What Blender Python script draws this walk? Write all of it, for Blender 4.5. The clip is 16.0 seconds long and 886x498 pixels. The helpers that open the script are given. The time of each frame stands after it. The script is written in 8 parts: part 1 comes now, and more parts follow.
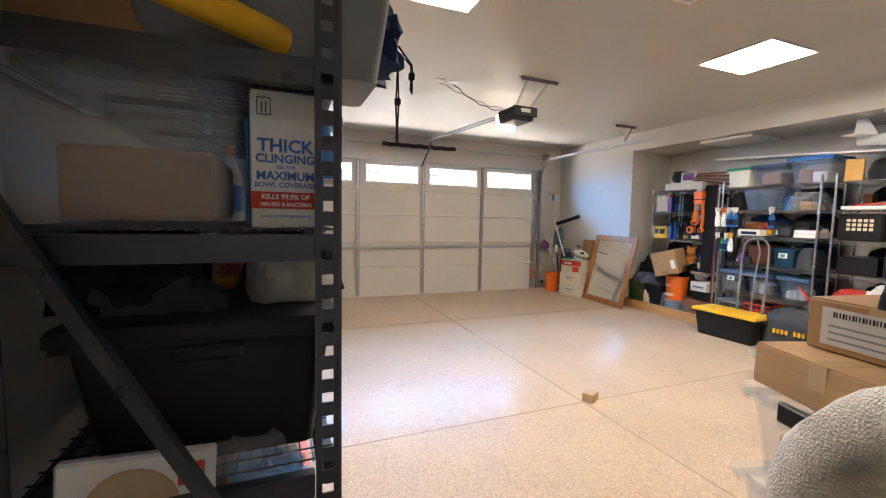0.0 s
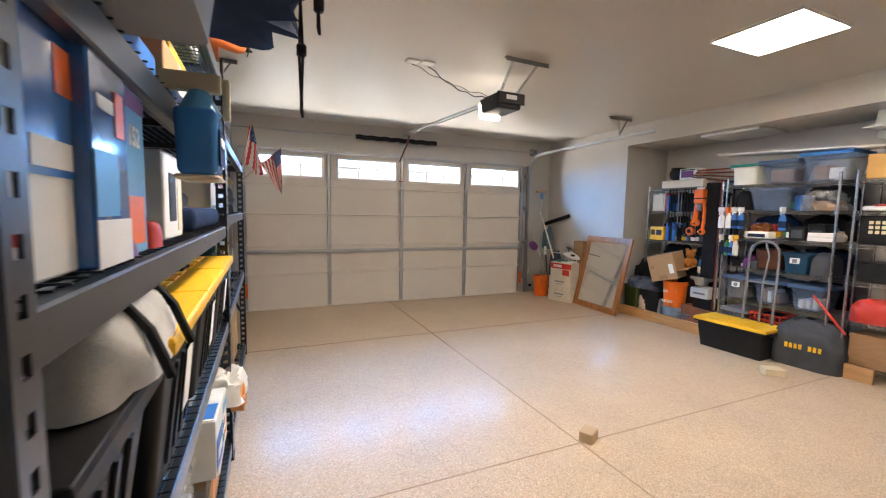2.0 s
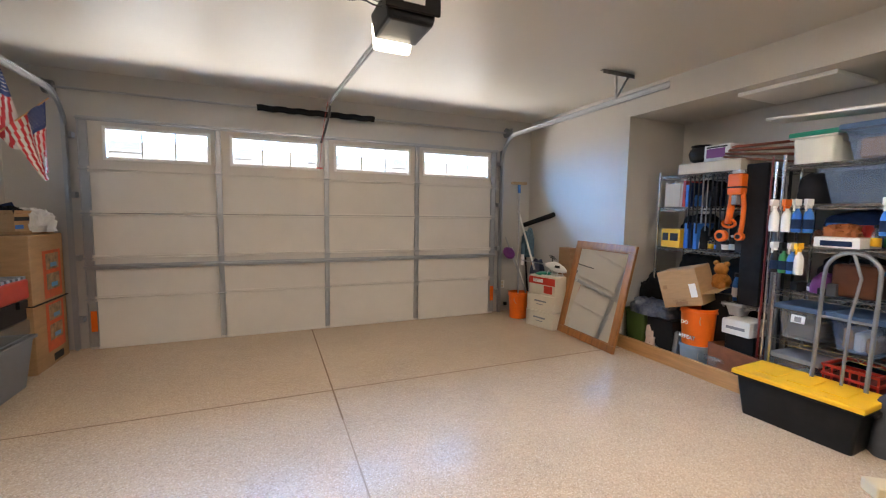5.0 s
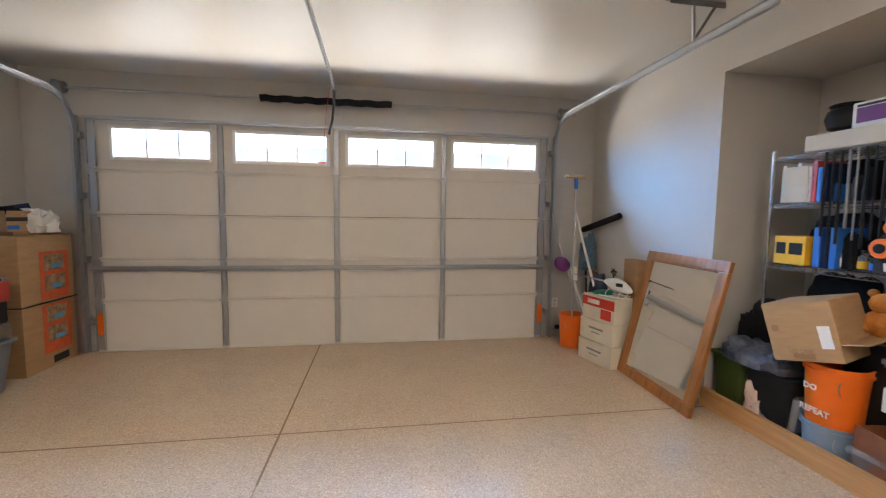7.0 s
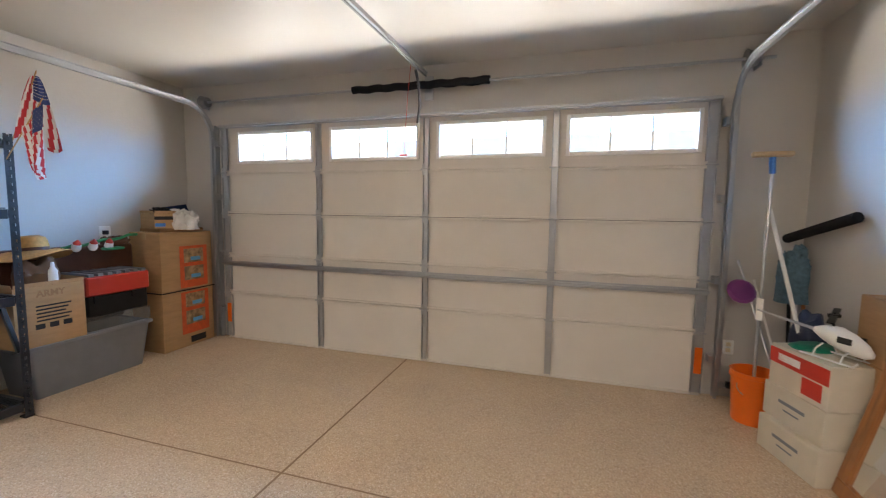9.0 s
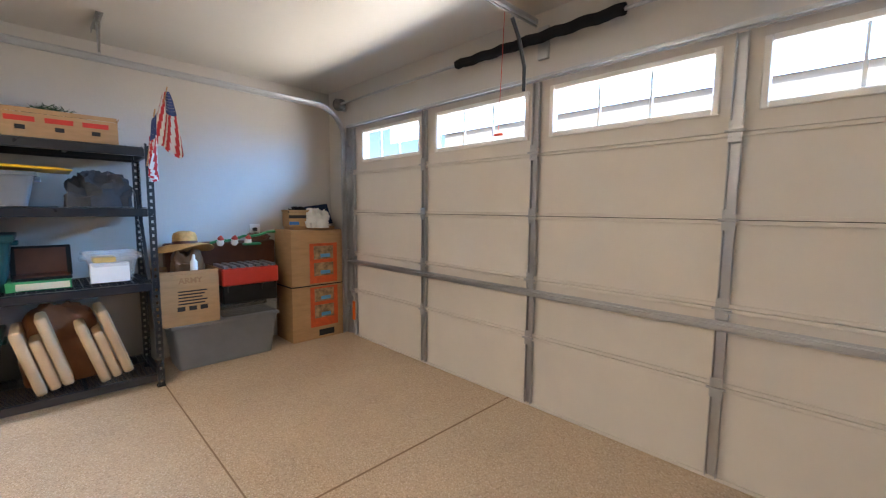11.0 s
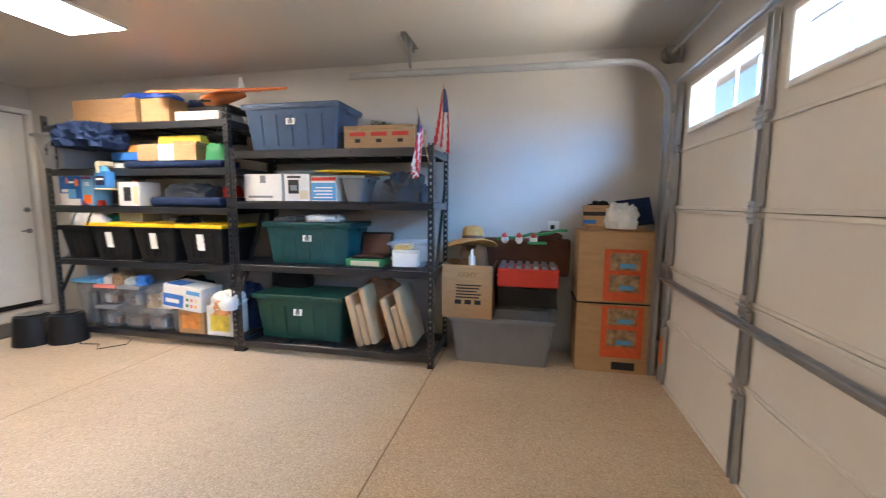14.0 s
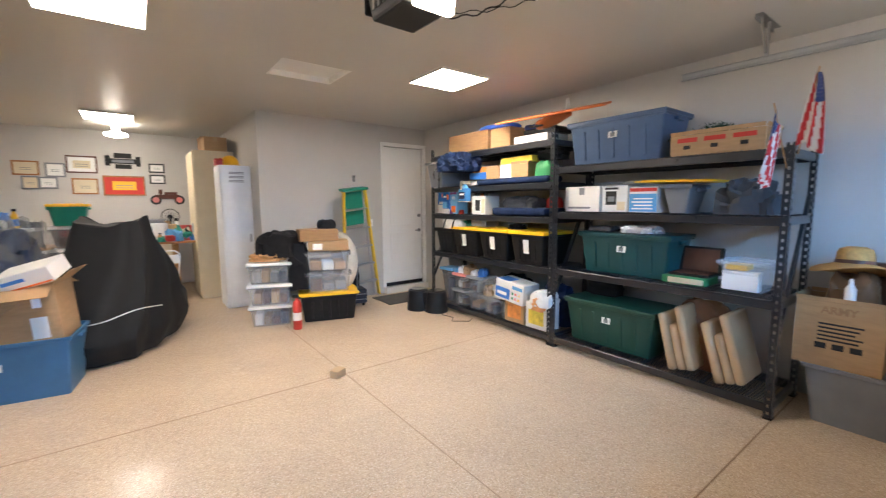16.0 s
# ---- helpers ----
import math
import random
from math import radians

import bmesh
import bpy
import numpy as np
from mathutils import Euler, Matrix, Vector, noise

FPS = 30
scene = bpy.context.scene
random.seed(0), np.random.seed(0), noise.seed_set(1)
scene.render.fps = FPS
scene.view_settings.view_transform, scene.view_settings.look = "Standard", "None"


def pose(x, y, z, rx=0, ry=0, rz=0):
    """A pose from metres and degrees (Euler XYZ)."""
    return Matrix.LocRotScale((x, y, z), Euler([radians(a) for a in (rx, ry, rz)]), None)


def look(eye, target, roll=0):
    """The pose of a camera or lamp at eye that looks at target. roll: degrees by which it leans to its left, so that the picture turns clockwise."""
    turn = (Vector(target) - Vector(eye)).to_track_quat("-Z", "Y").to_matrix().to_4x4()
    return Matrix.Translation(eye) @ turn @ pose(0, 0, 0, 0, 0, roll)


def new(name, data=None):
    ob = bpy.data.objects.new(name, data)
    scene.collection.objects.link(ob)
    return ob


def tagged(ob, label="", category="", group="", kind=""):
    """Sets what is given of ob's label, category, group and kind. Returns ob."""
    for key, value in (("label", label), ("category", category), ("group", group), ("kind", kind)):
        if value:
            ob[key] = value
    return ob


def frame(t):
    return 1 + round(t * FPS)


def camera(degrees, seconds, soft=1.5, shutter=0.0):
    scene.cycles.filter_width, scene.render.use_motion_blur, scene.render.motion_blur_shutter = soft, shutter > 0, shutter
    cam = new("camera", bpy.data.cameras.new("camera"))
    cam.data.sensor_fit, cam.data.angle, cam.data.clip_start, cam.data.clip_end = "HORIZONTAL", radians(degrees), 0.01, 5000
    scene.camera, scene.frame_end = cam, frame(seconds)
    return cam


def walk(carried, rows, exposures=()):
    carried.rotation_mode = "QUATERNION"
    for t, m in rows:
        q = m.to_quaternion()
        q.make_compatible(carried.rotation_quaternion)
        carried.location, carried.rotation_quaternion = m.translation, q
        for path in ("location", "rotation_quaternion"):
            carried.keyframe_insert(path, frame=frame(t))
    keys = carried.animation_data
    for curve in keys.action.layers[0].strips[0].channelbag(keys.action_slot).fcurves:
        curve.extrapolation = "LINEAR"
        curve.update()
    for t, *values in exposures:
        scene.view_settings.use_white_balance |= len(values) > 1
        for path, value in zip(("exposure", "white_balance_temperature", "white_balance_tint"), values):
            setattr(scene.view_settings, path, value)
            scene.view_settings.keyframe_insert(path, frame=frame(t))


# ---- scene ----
cam = camera(94.7, 16.0, soft=1.15, shutter=0.3)
METRES, EYE, TILT, LEAN, TURN = 7.9, 1.5, 0.0, 0.0, -23.2
PATH = [
    (0, (0.569, -0.038, 1.462), (1.312, 1.811, 1.299), 1.2),
    (0.5, (0.622, 0.007, 1.456), (1.372, 1.854, 1.297), 1.2),
    (1, (0.704, 0.121, 1.483), (1.464, 1.964, 1.318), 1.1),
    (1.5, (0.806, 0.293, 1.52), (1.586, 2.126, 1.345), 1.1),
    (2, (0.901, 0.45, 1.515), (1.698, 2.276, 1.338), 1.1),
    (2.5, (1.082, 0.613, 1.527), (1.887, 2.435, 1.35), 1.0),
    (3, (1.276, 0.807, 1.511), (2.087, 2.628, 1.342), 0.9),
    (3.5, (1.541, 1.042, 1.553), (2.352, 2.86, 1.363), 1.0),
    (4, (1.813, 1.301, 1.54), (2.633, 3.115, 1.346), 1.1),
    (6.3, (3.081, 2.101, 1.478), (3.619, 4.02, 1.322), 0.8),
    (6.5, (3.194, 2.16, 1.488), (3.673, 4.095, 1.323), 0.9),
    (7, (3.464, 2.364, 1.479), (3.773, 4.333, 1.315), 0.8),
    (7.5, (3.749, 2.555, 1.482), (3.852, 4.545, 1.31), 0.7),
    (8, (3.998, 2.79, 1.481), (3.854, 4.778, 1.314), 0.7),
    (8.5, (4.164, 3.035, 1.479), (3.798, 4.994, 1.308), 0.8),
    (9, (4.308, 3.276, 1.497), (3.733, 5.183, 1.316), 0.8),
    (11.5, (4.674, 4.765, 1.474), (3.074, 5.95, 1.288), 0.6),
    (12, (4.577, 5.055, 1.432), (2.821, 5.996, 1.251), 0.7),
    (12.5, (4.491, 5.339, 1.441), (2.62, 6.02, 1.251), 0.6),
    (13, (4.399, 5.68, 1.501), (2.444, 6.037, 1.275), 0.7),
    (13.5, (4.244, 5.877, 1.517), (2.26, 5.876, 1.269), 0.4),
    (14, (4.104, 5.936, 1.485), (2.161, 5.522, 1.257), 0.4),
    (14.5, (4.083, 5.961, 1.57), (2.249, 5.203, 1.32), 0.2),
    (15, (4.141, 5.955, 1.569), (2.468, 4.886, 1.333), 0.0),
    (15.5, (4.209, 5.94, 1.572), (2.762, 4.578, 1.345), -0.1),
    (16, (4.274, 5.933, 1.589), (3.079, 4.346, 1.361), -0.3),
]
walk(cam, [(t, look(eye, target, roll)) for t, eye, target, roll in PATH], [(0.0, 2.46), (1.5, 2.38), (3.0, 2.22), (4.5, 2.24), (9.0, 2.30), (13.0, 2.50), (15.0, 2.44), (16.0, 2.38)])

# ---- world, sun, exposure ----
world = bpy.data.worlds.new("world")
scene.world = world
world.use_nodes = True
wn = world.node_tree.nodes
sky = wn.new("ShaderNodeTexSky")
sky.sky_type = "NISHITA"
sky.sun_disc = False
sky.sun_elevation = radians(48)
sky.sun_rotation = radians(200)
wn["Background"].inputs[1].default_value = 0.15
world.node_tree.links.new(sky.outputs[0], wn["Background"].inputs[0])
sun_data = bpy.data.lights.new("sun", "SUN")
sun_data.energy, sun_data.angle, sun_data.color = 5.0, radians(0.5), (1.0, 0.95, 0.88)
sun = new("sun", sun_data)
sun.matrix_world = look((-6, -18, 22), (0, 0, 0))
scene.view_settings.exposure = 2.42
for nm, watts, col, z, hgt in (("sky_glow", 60.0, (0.22, 0.52, 1.0), 2.39, 0.26), ("ground_glow", 53.0, (1.0, 0.91, 0.79), 1.80, 0.50)):
    al = bpy.data.lights.new(nm, "AREA")
    al.shape, al.size, al.size_y, al.energy, al.color = "RECTANGLE", 4.6, hgt, watts, col
    lamp = new(nm, al)
    lamp.matrix_world = look((3.0, 7.48, z), (3.0, 0.0, z))
LAMP_POWER = 14.5

# ---- materials ----
def mat(name, base, rough=0.6, metal=0.0, var=0.10, scale=5.0, bump=0.15, bscale=90.0, other=None, emit=0.0,
        trans=0.0, alpha=1.0, coat=0.0, island=0.0, distance=0.002, stretch=None, ior=1.45):
    m = bpy.data.materials.new(name)
    m.use_nodes = True
    nt = m.node_tree
    n, L = nt.nodes, nt.links
    b = n["Principled BSDF"]
    tc = n.new("ShaderNodeTexCoord")
    src = tc.outputs["Object"]
    if stretch:
        mp = n.new("ShaderNodeMapping")
        mp.inputs["Scale"].default_value = stretch
        L.new(src, mp.inputs[0])
        src = mp.outputs[0]
    ns = n.new("ShaderNodeTexNoise")
    ns.inputs["Scale"].default_value = scale
    ns.inputs["Detail"].default_value = 6
    ns.inputs["Roughness"].default_value = 0.62
    L.new(src, ns.inputs["Vector"])
    ramp = n.new("ShaderNodeValToRGB")
    ramp.color_ramp.elements[0].position, ramp.color_ramp.elements[1].position = 0.3, 0.7
    lo = [c * (1 - var) for c in base]
    hi = list(other) if other else [min(1, c * (1 + var)) for c in base]
    ramp.color_ramp.elements[0].color = (*lo, 1)
    ramp.color_ramp.elements[1].color = (*hi, 1)
    L.new(ns.outputs[0], ramp.inputs[0])
    col = ramp.outputs[0]
    if island:
        gi = n.new("ShaderNodeNewGeometry")
        oi = n.new("ShaderNodeObjectInfo")
        ad = n.new("ShaderNodeMath")
        ad.operation = "ADD"
        L.new(gi.outputs["Random Per Island"], ad.inputs[0])
        L.new(oi.outputs["Random"], ad.inputs[1])
        fr = n.new("ShaderNodeMath")
        fr.operation = "FRACT"
        L.new(ad.outputs[0], fr.inputs[0])
        mr = n.new("ShaderNodeMapRange")
        mr.inputs[3].default_value, mr.inputs[4].default_value = 1 - island, 1 + island
        L.new(fr.outputs[0], mr.inputs[0])
        hs = n.new("ShaderNodeHueSaturation")
        L.new(mr.outputs[0], hs.inputs["Value"])
        L.new(col, hs.inputs["Color"])
        col = hs.outputs[0]
    L.new(col, b.inputs["Base Color"])
    fine = n.new("ShaderNodeTexNoise")
    fine.inputs["Scale"].default_value = bscale
    fine.inputs["Detail"].default_value = 4
    L.new(src, fine.inputs["Vector"])
    rr = n.new("ShaderNodeMapRange")
    rr.inputs[3].default_value, rr.inputs[4].default_value = max(0.02, rough - 0.08), min(1, rough + 0.08)
    L.new(ns.outputs[0], rr.inputs[0])
    L.new(rr.outputs[0], b.inputs["Roughness"])
    if bump:
        bp = n.new("ShaderNodeBump")
        bp.inputs["Strength"].default_value, bp.inputs["Distance"].default_value = bump, distance
        L.new(fine.outputs[0], bp.inputs["Height"])
        L.new(bp.outputs[0], b.inputs["Normal"])
    b.inputs["Metallic"].default_value = metal
    b.inputs["Coat Weight"].default_value = coat
    b.inputs["Coat Roughness"].default_value = 0.12
    b.inputs["Transmission Weight"].default_value = trans
    b.inputs["Alpha"].default_value = alpha
    b.inputs["IOR"].default_value = ior
    if emit:
        b.inputs["Emission Color"].default_value = (*base, 1)
        b.inputs["Emission Strength"].default_value = emit
    return m


def floor_material():
    m = mat("epoxy flake floor", (0.52, 0.395, 0.27), 0.5, 0, 0.17, 1.3, 0.0, 40, coat=0.26)
    nt = m.node_tree
    n, L = nt.nodes, nt.links
    b = n["Principled BSDF"]
    b.inputs["Coat Roughness"].default_value = 0.15
    b.inputs["Specular IOR Level"].default_value = 0.35
    tc = n.new("ShaderNodeTexCoord")
    v = n.new("ShaderNodeTexVoronoi")
    v.inputs["Scale"].default_value = 170
    L.new(tc.outputs["Object"], v.inputs["Vector"])
    sp = n.new("ShaderNodeSeparateColor")
    L.new(v.outputs["Color"], sp.inputs[0])
    r = n.new("ShaderNodeValToRGB")
    r.color_ramp.interpolation = "CONSTANT"
    e = r.color_ramp.elements
    e[0].position, e[0].color = 0.0, (0.20, 0.13, 0.08, 1)
    e[1].position, e[1].color = 0.13, (0.49, 0.375, 0.26, 1)
    for p, c in ((0.45, (0.58, 0.45, 0.315, 1)), (0.72, (0.40, 0.31, 0.22, 1)), (0.88, (0.78, 0.68, 0.55, 1))):
        k = e.new(p)
        k.color = c
    L.new(sp.outputs[0], r.inputs[0])
    mix = n.new("ShaderNodeMix")
    mix.data_type = "RGBA"
    mix.inputs[0].default_value = 0.46
    old = b.inputs["Base Color"].links[0].from_socket
    L.new(old, mix.inputs[6])
    L.new(r.outputs[0], mix.inputs[7])
    L.new(mix.outputs[2], b.inputs["Base Color"])
    nz = n.new("ShaderNodeTexNoise")
    nz.inputs["Scale"].default_value = 55
    nz.inputs["Detail"].default_value = 3
    L.new(tc.outputs["Object"], nz.inputs["Vector"])
    bp = n.new("ShaderNodeBump")
    bp.inputs["Strength"].default_value, bp.inputs["Distance"].default_value = 0.13, 0.004
    L.new(nz.outputs[0], bp.inputs["Height"])
    L.new(bp.outputs[0], b.inputs["Normal"])
    return m


FLOOR = floor_material()
JOINT = mat("floor joint filler", (0.24, 0.155, 0.09), 0.7)
JOINTW = mat("pale floor joint filler", (0.33, 0.23, 0.145), 0.6)
WALL = mat("greige wall paint", (0.53, 0.505, 0.47), 0.5, 0, 0.03, 2, 0.35, 45, distance=0.003)
CEIL = mat("satin ceiling paint", (0.53, 0.505, 0.465), 0.37, 0, 0.03, 1.5, 0.12, 30, distance=0.002)
WHITE = mat("white semi-gloss paint", (0.80, 0.79, 0.76), 0.35, 0, 0.02)
DOORP = mat("garage door enamel", (0.66, 0.62, 0.565), 0.5, 0, 0.03, 3, 0.25, 240, distance=0.0006)
STEEL = mat("galvanised steel", (0.44, 0.45, 0.47), 0.36, 0.85, 0.07, 5, 0.05)
TRUCKGREY = mat("dull grey truck paint", (0.22, 0.225, 0.23), 0.42, 0.3, 0.12, 12)
DARKSTEEL = mat("aged steel", (0.25, 0.25, 0.25), 0.45, 0.7, 0.2, 20)
CHROME = mat("chromed wire", (0.52, 0.53, 0.55), 0.25, 1.0, 0.1, 20, 0)
BLACKSTEEL = mat("black powder coated steel", (0.006, 0.009, 0.015), 0.30, 0.1, 0.25, 9, 0.12, 300, coat=0.75)
BLACKSTEEL.node_tree.nodes["Principled BSDF"].inputs["Coat Roughness"].default_value = 0.36
BLACKPL = mat("black plastic", (0.014, 0.014, 0.015), 0.42, 0, 0.2, 8)
YELLOWPL = mat("yellow plastic lid", (0.85, 0.48, 0.02), 0.4, 0, 0.06, 6)
GREENPL = mat("dark green plastic", (0.008, 0.055, 0.040), 0.42, 0, 0.15, 5)
TEALPL = mat("teal green plastic", (0.006, 0.060, 0.066), 0.4, 0, 0.15, 5)
BLUEPL = mat("slate blue plastic", (0.055, 0.10, 0.19), 0.42, 0, 0.12, 5)
GREYPL = mat("grey plastic", (0.20, 0.21, 0.23), 0.5, 0, 0.08, 5)
CARD = mat("brown cardboard", (0.42, 0.26, 0.13), 0.85, 0, 0.10, 7, 0.2, 120, stretch=(1, 1, 5))
# Darker copy of CARD with shade put into its colour; also used as print.
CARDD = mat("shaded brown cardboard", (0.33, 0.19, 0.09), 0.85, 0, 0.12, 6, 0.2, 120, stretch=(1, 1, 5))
CARDW = mat("white printed cardboard", (0.72, 0.71, 0.68), 0.6, 0, 0.05)
TAPE = mat("glossy packing tape", (0.48, 0.34, 0.19), 0.25, 0, 0.06)
PAPER = mat("white paper", (0.82, 0.81, 0.78), 0.7, 0, 0.03)
INK = mat("black ink", (0.03, 0.03, 0.03), 0.6)
RED = mat("red print", (0.55, 0.035, 0.02), 0.5, 0, 0.08)
REDPL = mat("red plastic", (0.50, 0.04, 0.025), 0.38, 0, 0.08)
ORANGE = mat("orange plastic", (0.80, 0.15, 0.012), 0.38, 0, 0.06)
BLUE = mat("blue print", (0.03, 0.16, 0.52), 0.5, 0, 0.08)
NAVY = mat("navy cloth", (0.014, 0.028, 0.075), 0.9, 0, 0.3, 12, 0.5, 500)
LIGHTBLUE = mat("light blue plastic", (0.10, 0.33, 0.62), 0.4)
GREEN = mat("green print", (0.03, 0.22, 0.08), 0.5)
WOOD = mat("honey oak", (0.33, 0.13, 0.035), 0.35, 0, 0.30, 5, 0.15, 90, stretch=(6, 6, 0.8), coat=0.3)
PINE = mat("pine board", (0.50, 0.27, 0.11), 0.55, 0, 0.16, 4, 0.15, 60, stretch=(8, 0.7, 8))
DARKWOOD = mat("dark red wood", (0.09, 0.025, 0.012), 0.4, 0, 0.25, 6)
STRAW = mat("woven straw", (0.52, 0.28, 0.09), 0.85, 0, 0.2, 40, 0.6, 260)
TAN = mat("beige foam vinyl", (0.48, 0.34, 0.20), 0.7, 0, 0.08, 6)
MIRROR = mat("mirror glass", (0.86, 0.87, 0.86), 0.01, 1.0, 0, 5, 0)
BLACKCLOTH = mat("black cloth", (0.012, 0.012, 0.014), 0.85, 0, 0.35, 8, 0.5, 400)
GREYCLOTH = mat("dark grey cloth", (0.06, 0.065, 0.075), 0.8, 0, 0.2, 8, 0.5, 400)
WHITECLOTH = mat("white cloth", (0.68, 0.66, 0.63), 0.9, 0, 0.10, 9, 0.5, 300)
FLUFF = mat("cream fleece", (0.66, 0.62, 0.55), 0.95, 0, 0.12, 40, 1.0, 150, distance=0.012)
PLASTICBAG = mat("thin plastic film", (0.50, 0.52, 0.54), 0.16, 0, 0.1, 10, 0.3, 30, alpha=0.22)
# Tint added to dim the bright view outside; the panes cast no shadow.
GLASS = mat("window glass tinted to dim the view", (0.29, 0.32, 0.37), 0.0, 0, 0, 5, 0, trans=1.0, ior=1.05)
CLEAR = mat("translucent clear plastic", (0.66, 0.70, 0.74), 0.25, 0, 0.05, 6, 0.1, 20, alpha=0.16)
CLEARBLUE = mat("translucent blue plastic", (0.24, 0.34, 0.52), 0.28, 0, 0.08, 6, 0.1, 20, alpha=0.20)
SMOKE = mat("translucent grey plastic", (0.34, 0.36, 0.38), 0.3, 0, 0.05, 6, 0.1, 20, alpha=0.26)
LIGHT = mat("lit lamp diffuser", (1.0, 0.87, 0.74), 0.5, emit=LAMP_POWER, bump=0)
LIGHT2 = mat("lit workshop diffuser", (1.0, 0.885, 0.77), 0.5, emit=7.5, bump=0)
MAT = mat("grey door mat", (0.09, 0.085, 0.08), 0.95, 0, 0.25, 30, 0.8, 300)
RUBBER = mat("black rubber", (0.02, 0.02, 0.02), 0.6)
ASPHALT = mat("driveway concrete", (0.42, 0.39, 0.35), 0.9, 0, 0.1, 2)
GRAVEL = mat("desert gravel ground", (0.30, 0.24, 0.18), 0.95, 0, 0.2, 1)
STUCCO = mat("pale stucco", (0.62, 0.57, 0.50), 0.9, 0, 0.06, 3, 0.5, 60)
TILE = mat("roof tile", (0.25, 0.15, 0.11), 0.85, 0, 0.2, 4, island=0.2)
LEAF = mat("dark leaves", (0.03, 0.06, 0.02), 0.7, 0, 0.3, 30, island=0.4)
YFIBRE = mat("yellow fibreglass", (0.78, 0.52, 0.03), 0.4)
GREENLAD = mat("green moulded plastic", (0.01, 0.20, 0.13), 0.4)
CREAM = mat("cream painted board", (0.66, 0.56, 0.38), 0.5, 0, 0.05)
BROWN = mat("brown vinyl", (0.10, 0.04, 0.022), 0.45, 0, 0.2)
PINK = mat("pink plastic", (0.70, 0.22, 0.20), 0.5)
PURPLE = mat("purple plastic", (0.15, 0.03, 0.16), 0.45)
FIR = mat("artificial fir needles", (0.02, 0.055, 0.02), 0.8, 0, 0.3, 30, island=0.4)

for m0 in (BLACKPL, BLACKCLOTH, GREYCLOTH, NAVY, RUBBER, INK, BROWN):
    m0.node_tree.nodes["Principled BSDF"].inputs["Specular IOR Level"].default_value = 0.22


# ---- mesh helpers ----
def box(bm, x0, x1, y0, y1, z0, z1, inset=0.0, mi=0):
    """A box; inset narrows its foot."""
    i = inset
    vs = [bm.verts.new(p) for p in ((x0 + i, y0 + i, z0), (x1 - i, y0 + i, z0), (x1 - i, y1 - i, z0), (x0 + i, y1 - i, z0),
                                    (x0, y0, z1), (x1, y0, z1), (x1, y1, z1), (x0, y1, z1))]
    for q in ((3, 2, 1, 0), (4, 5, 6, 7), (0, 1, 5, 4), (1, 2, 6, 5), (2, 3, 7, 6), (3, 0, 4, 7)):
        f = bm.faces.new([vs[k] for k in q])
        f.material_index = mi
    return vs


def cyl(bm, a, b, r0, r1=None, n=12, caps=True):
    r1 = r0 if r1 is None else r1
    a, b = Vector(a), Vector(b)
    d = (b - a).normalized()
    u = d.orthogonal().normalized()
    w = d.cross(u)
    ra = [bm.verts.new(a + (u * math.cos(t) + w * math.sin(t)) * r0) for t in (2 * math.pi * k / n for k in range(n))]
    rb = [bm.verts.new(b + (u * math.cos(t) + w * math.sin(t)) * r1) for t in (2 * math.pi * k / n for k in range(n))]
    for k in range(n):
        bm.faces.new((ra[k], ra[(k + 1) % n], rb[(k + 1) % n], rb[k]))
    if caps:
        bm.faces.new(ra[::-1])
        bm.faces.new(rb)


def lathe(bm, profile, n=24, centre=(0, 0, 0)):
    """Rings of (radius, z) turned about z."""
    rings = []
    for r, z in profile:
        rings.append([bm.verts.new((centre[0] + r * math.cos(2 * math.pi * k / n), centre[1] + r * math.sin(2 * math.pi * k / n), centre[2] + z)) for k in range(n)])
    for p, q in zip(rings, rings[1:]):
        for k in range(n):
            bm.faces.new((p[k], p[(k + 1) % n], q[(k + 1) % n], q[k]))
    bm.faces.new(rings[0][::-1])
    bm.faces.new(rings[-1])


def tube(bm, pts, r, n=6):
    pts = [Vector(p) for p in pts]
    rings, u = [], None
    for k, p in enumerate(pts):
        d = (pts[min(k + 1, len(pts) - 1)] - pts[max(k - 1, 0)]).normalized()
        u = d.orthogonal().normalized() if u is None else (u - d * u.dot(d)).normalized()
        w = d.cross(u)
        rings.append([bm.verts.new(p + (u * math.cos(2 * math.pi * j / n) + w * math.sin(2 * math.pi * j / n)) * r) for j in range(n)])
    for p, q in zip(rings, rings[1:]):
        for j in range(n):
            bm.faces.new((p[j], p[(j + 1) % n], q[(j + 1) % n], q[j]))
    bm.faces.new(rings[0][::-1])
    bm.faces.new(rings[-1])


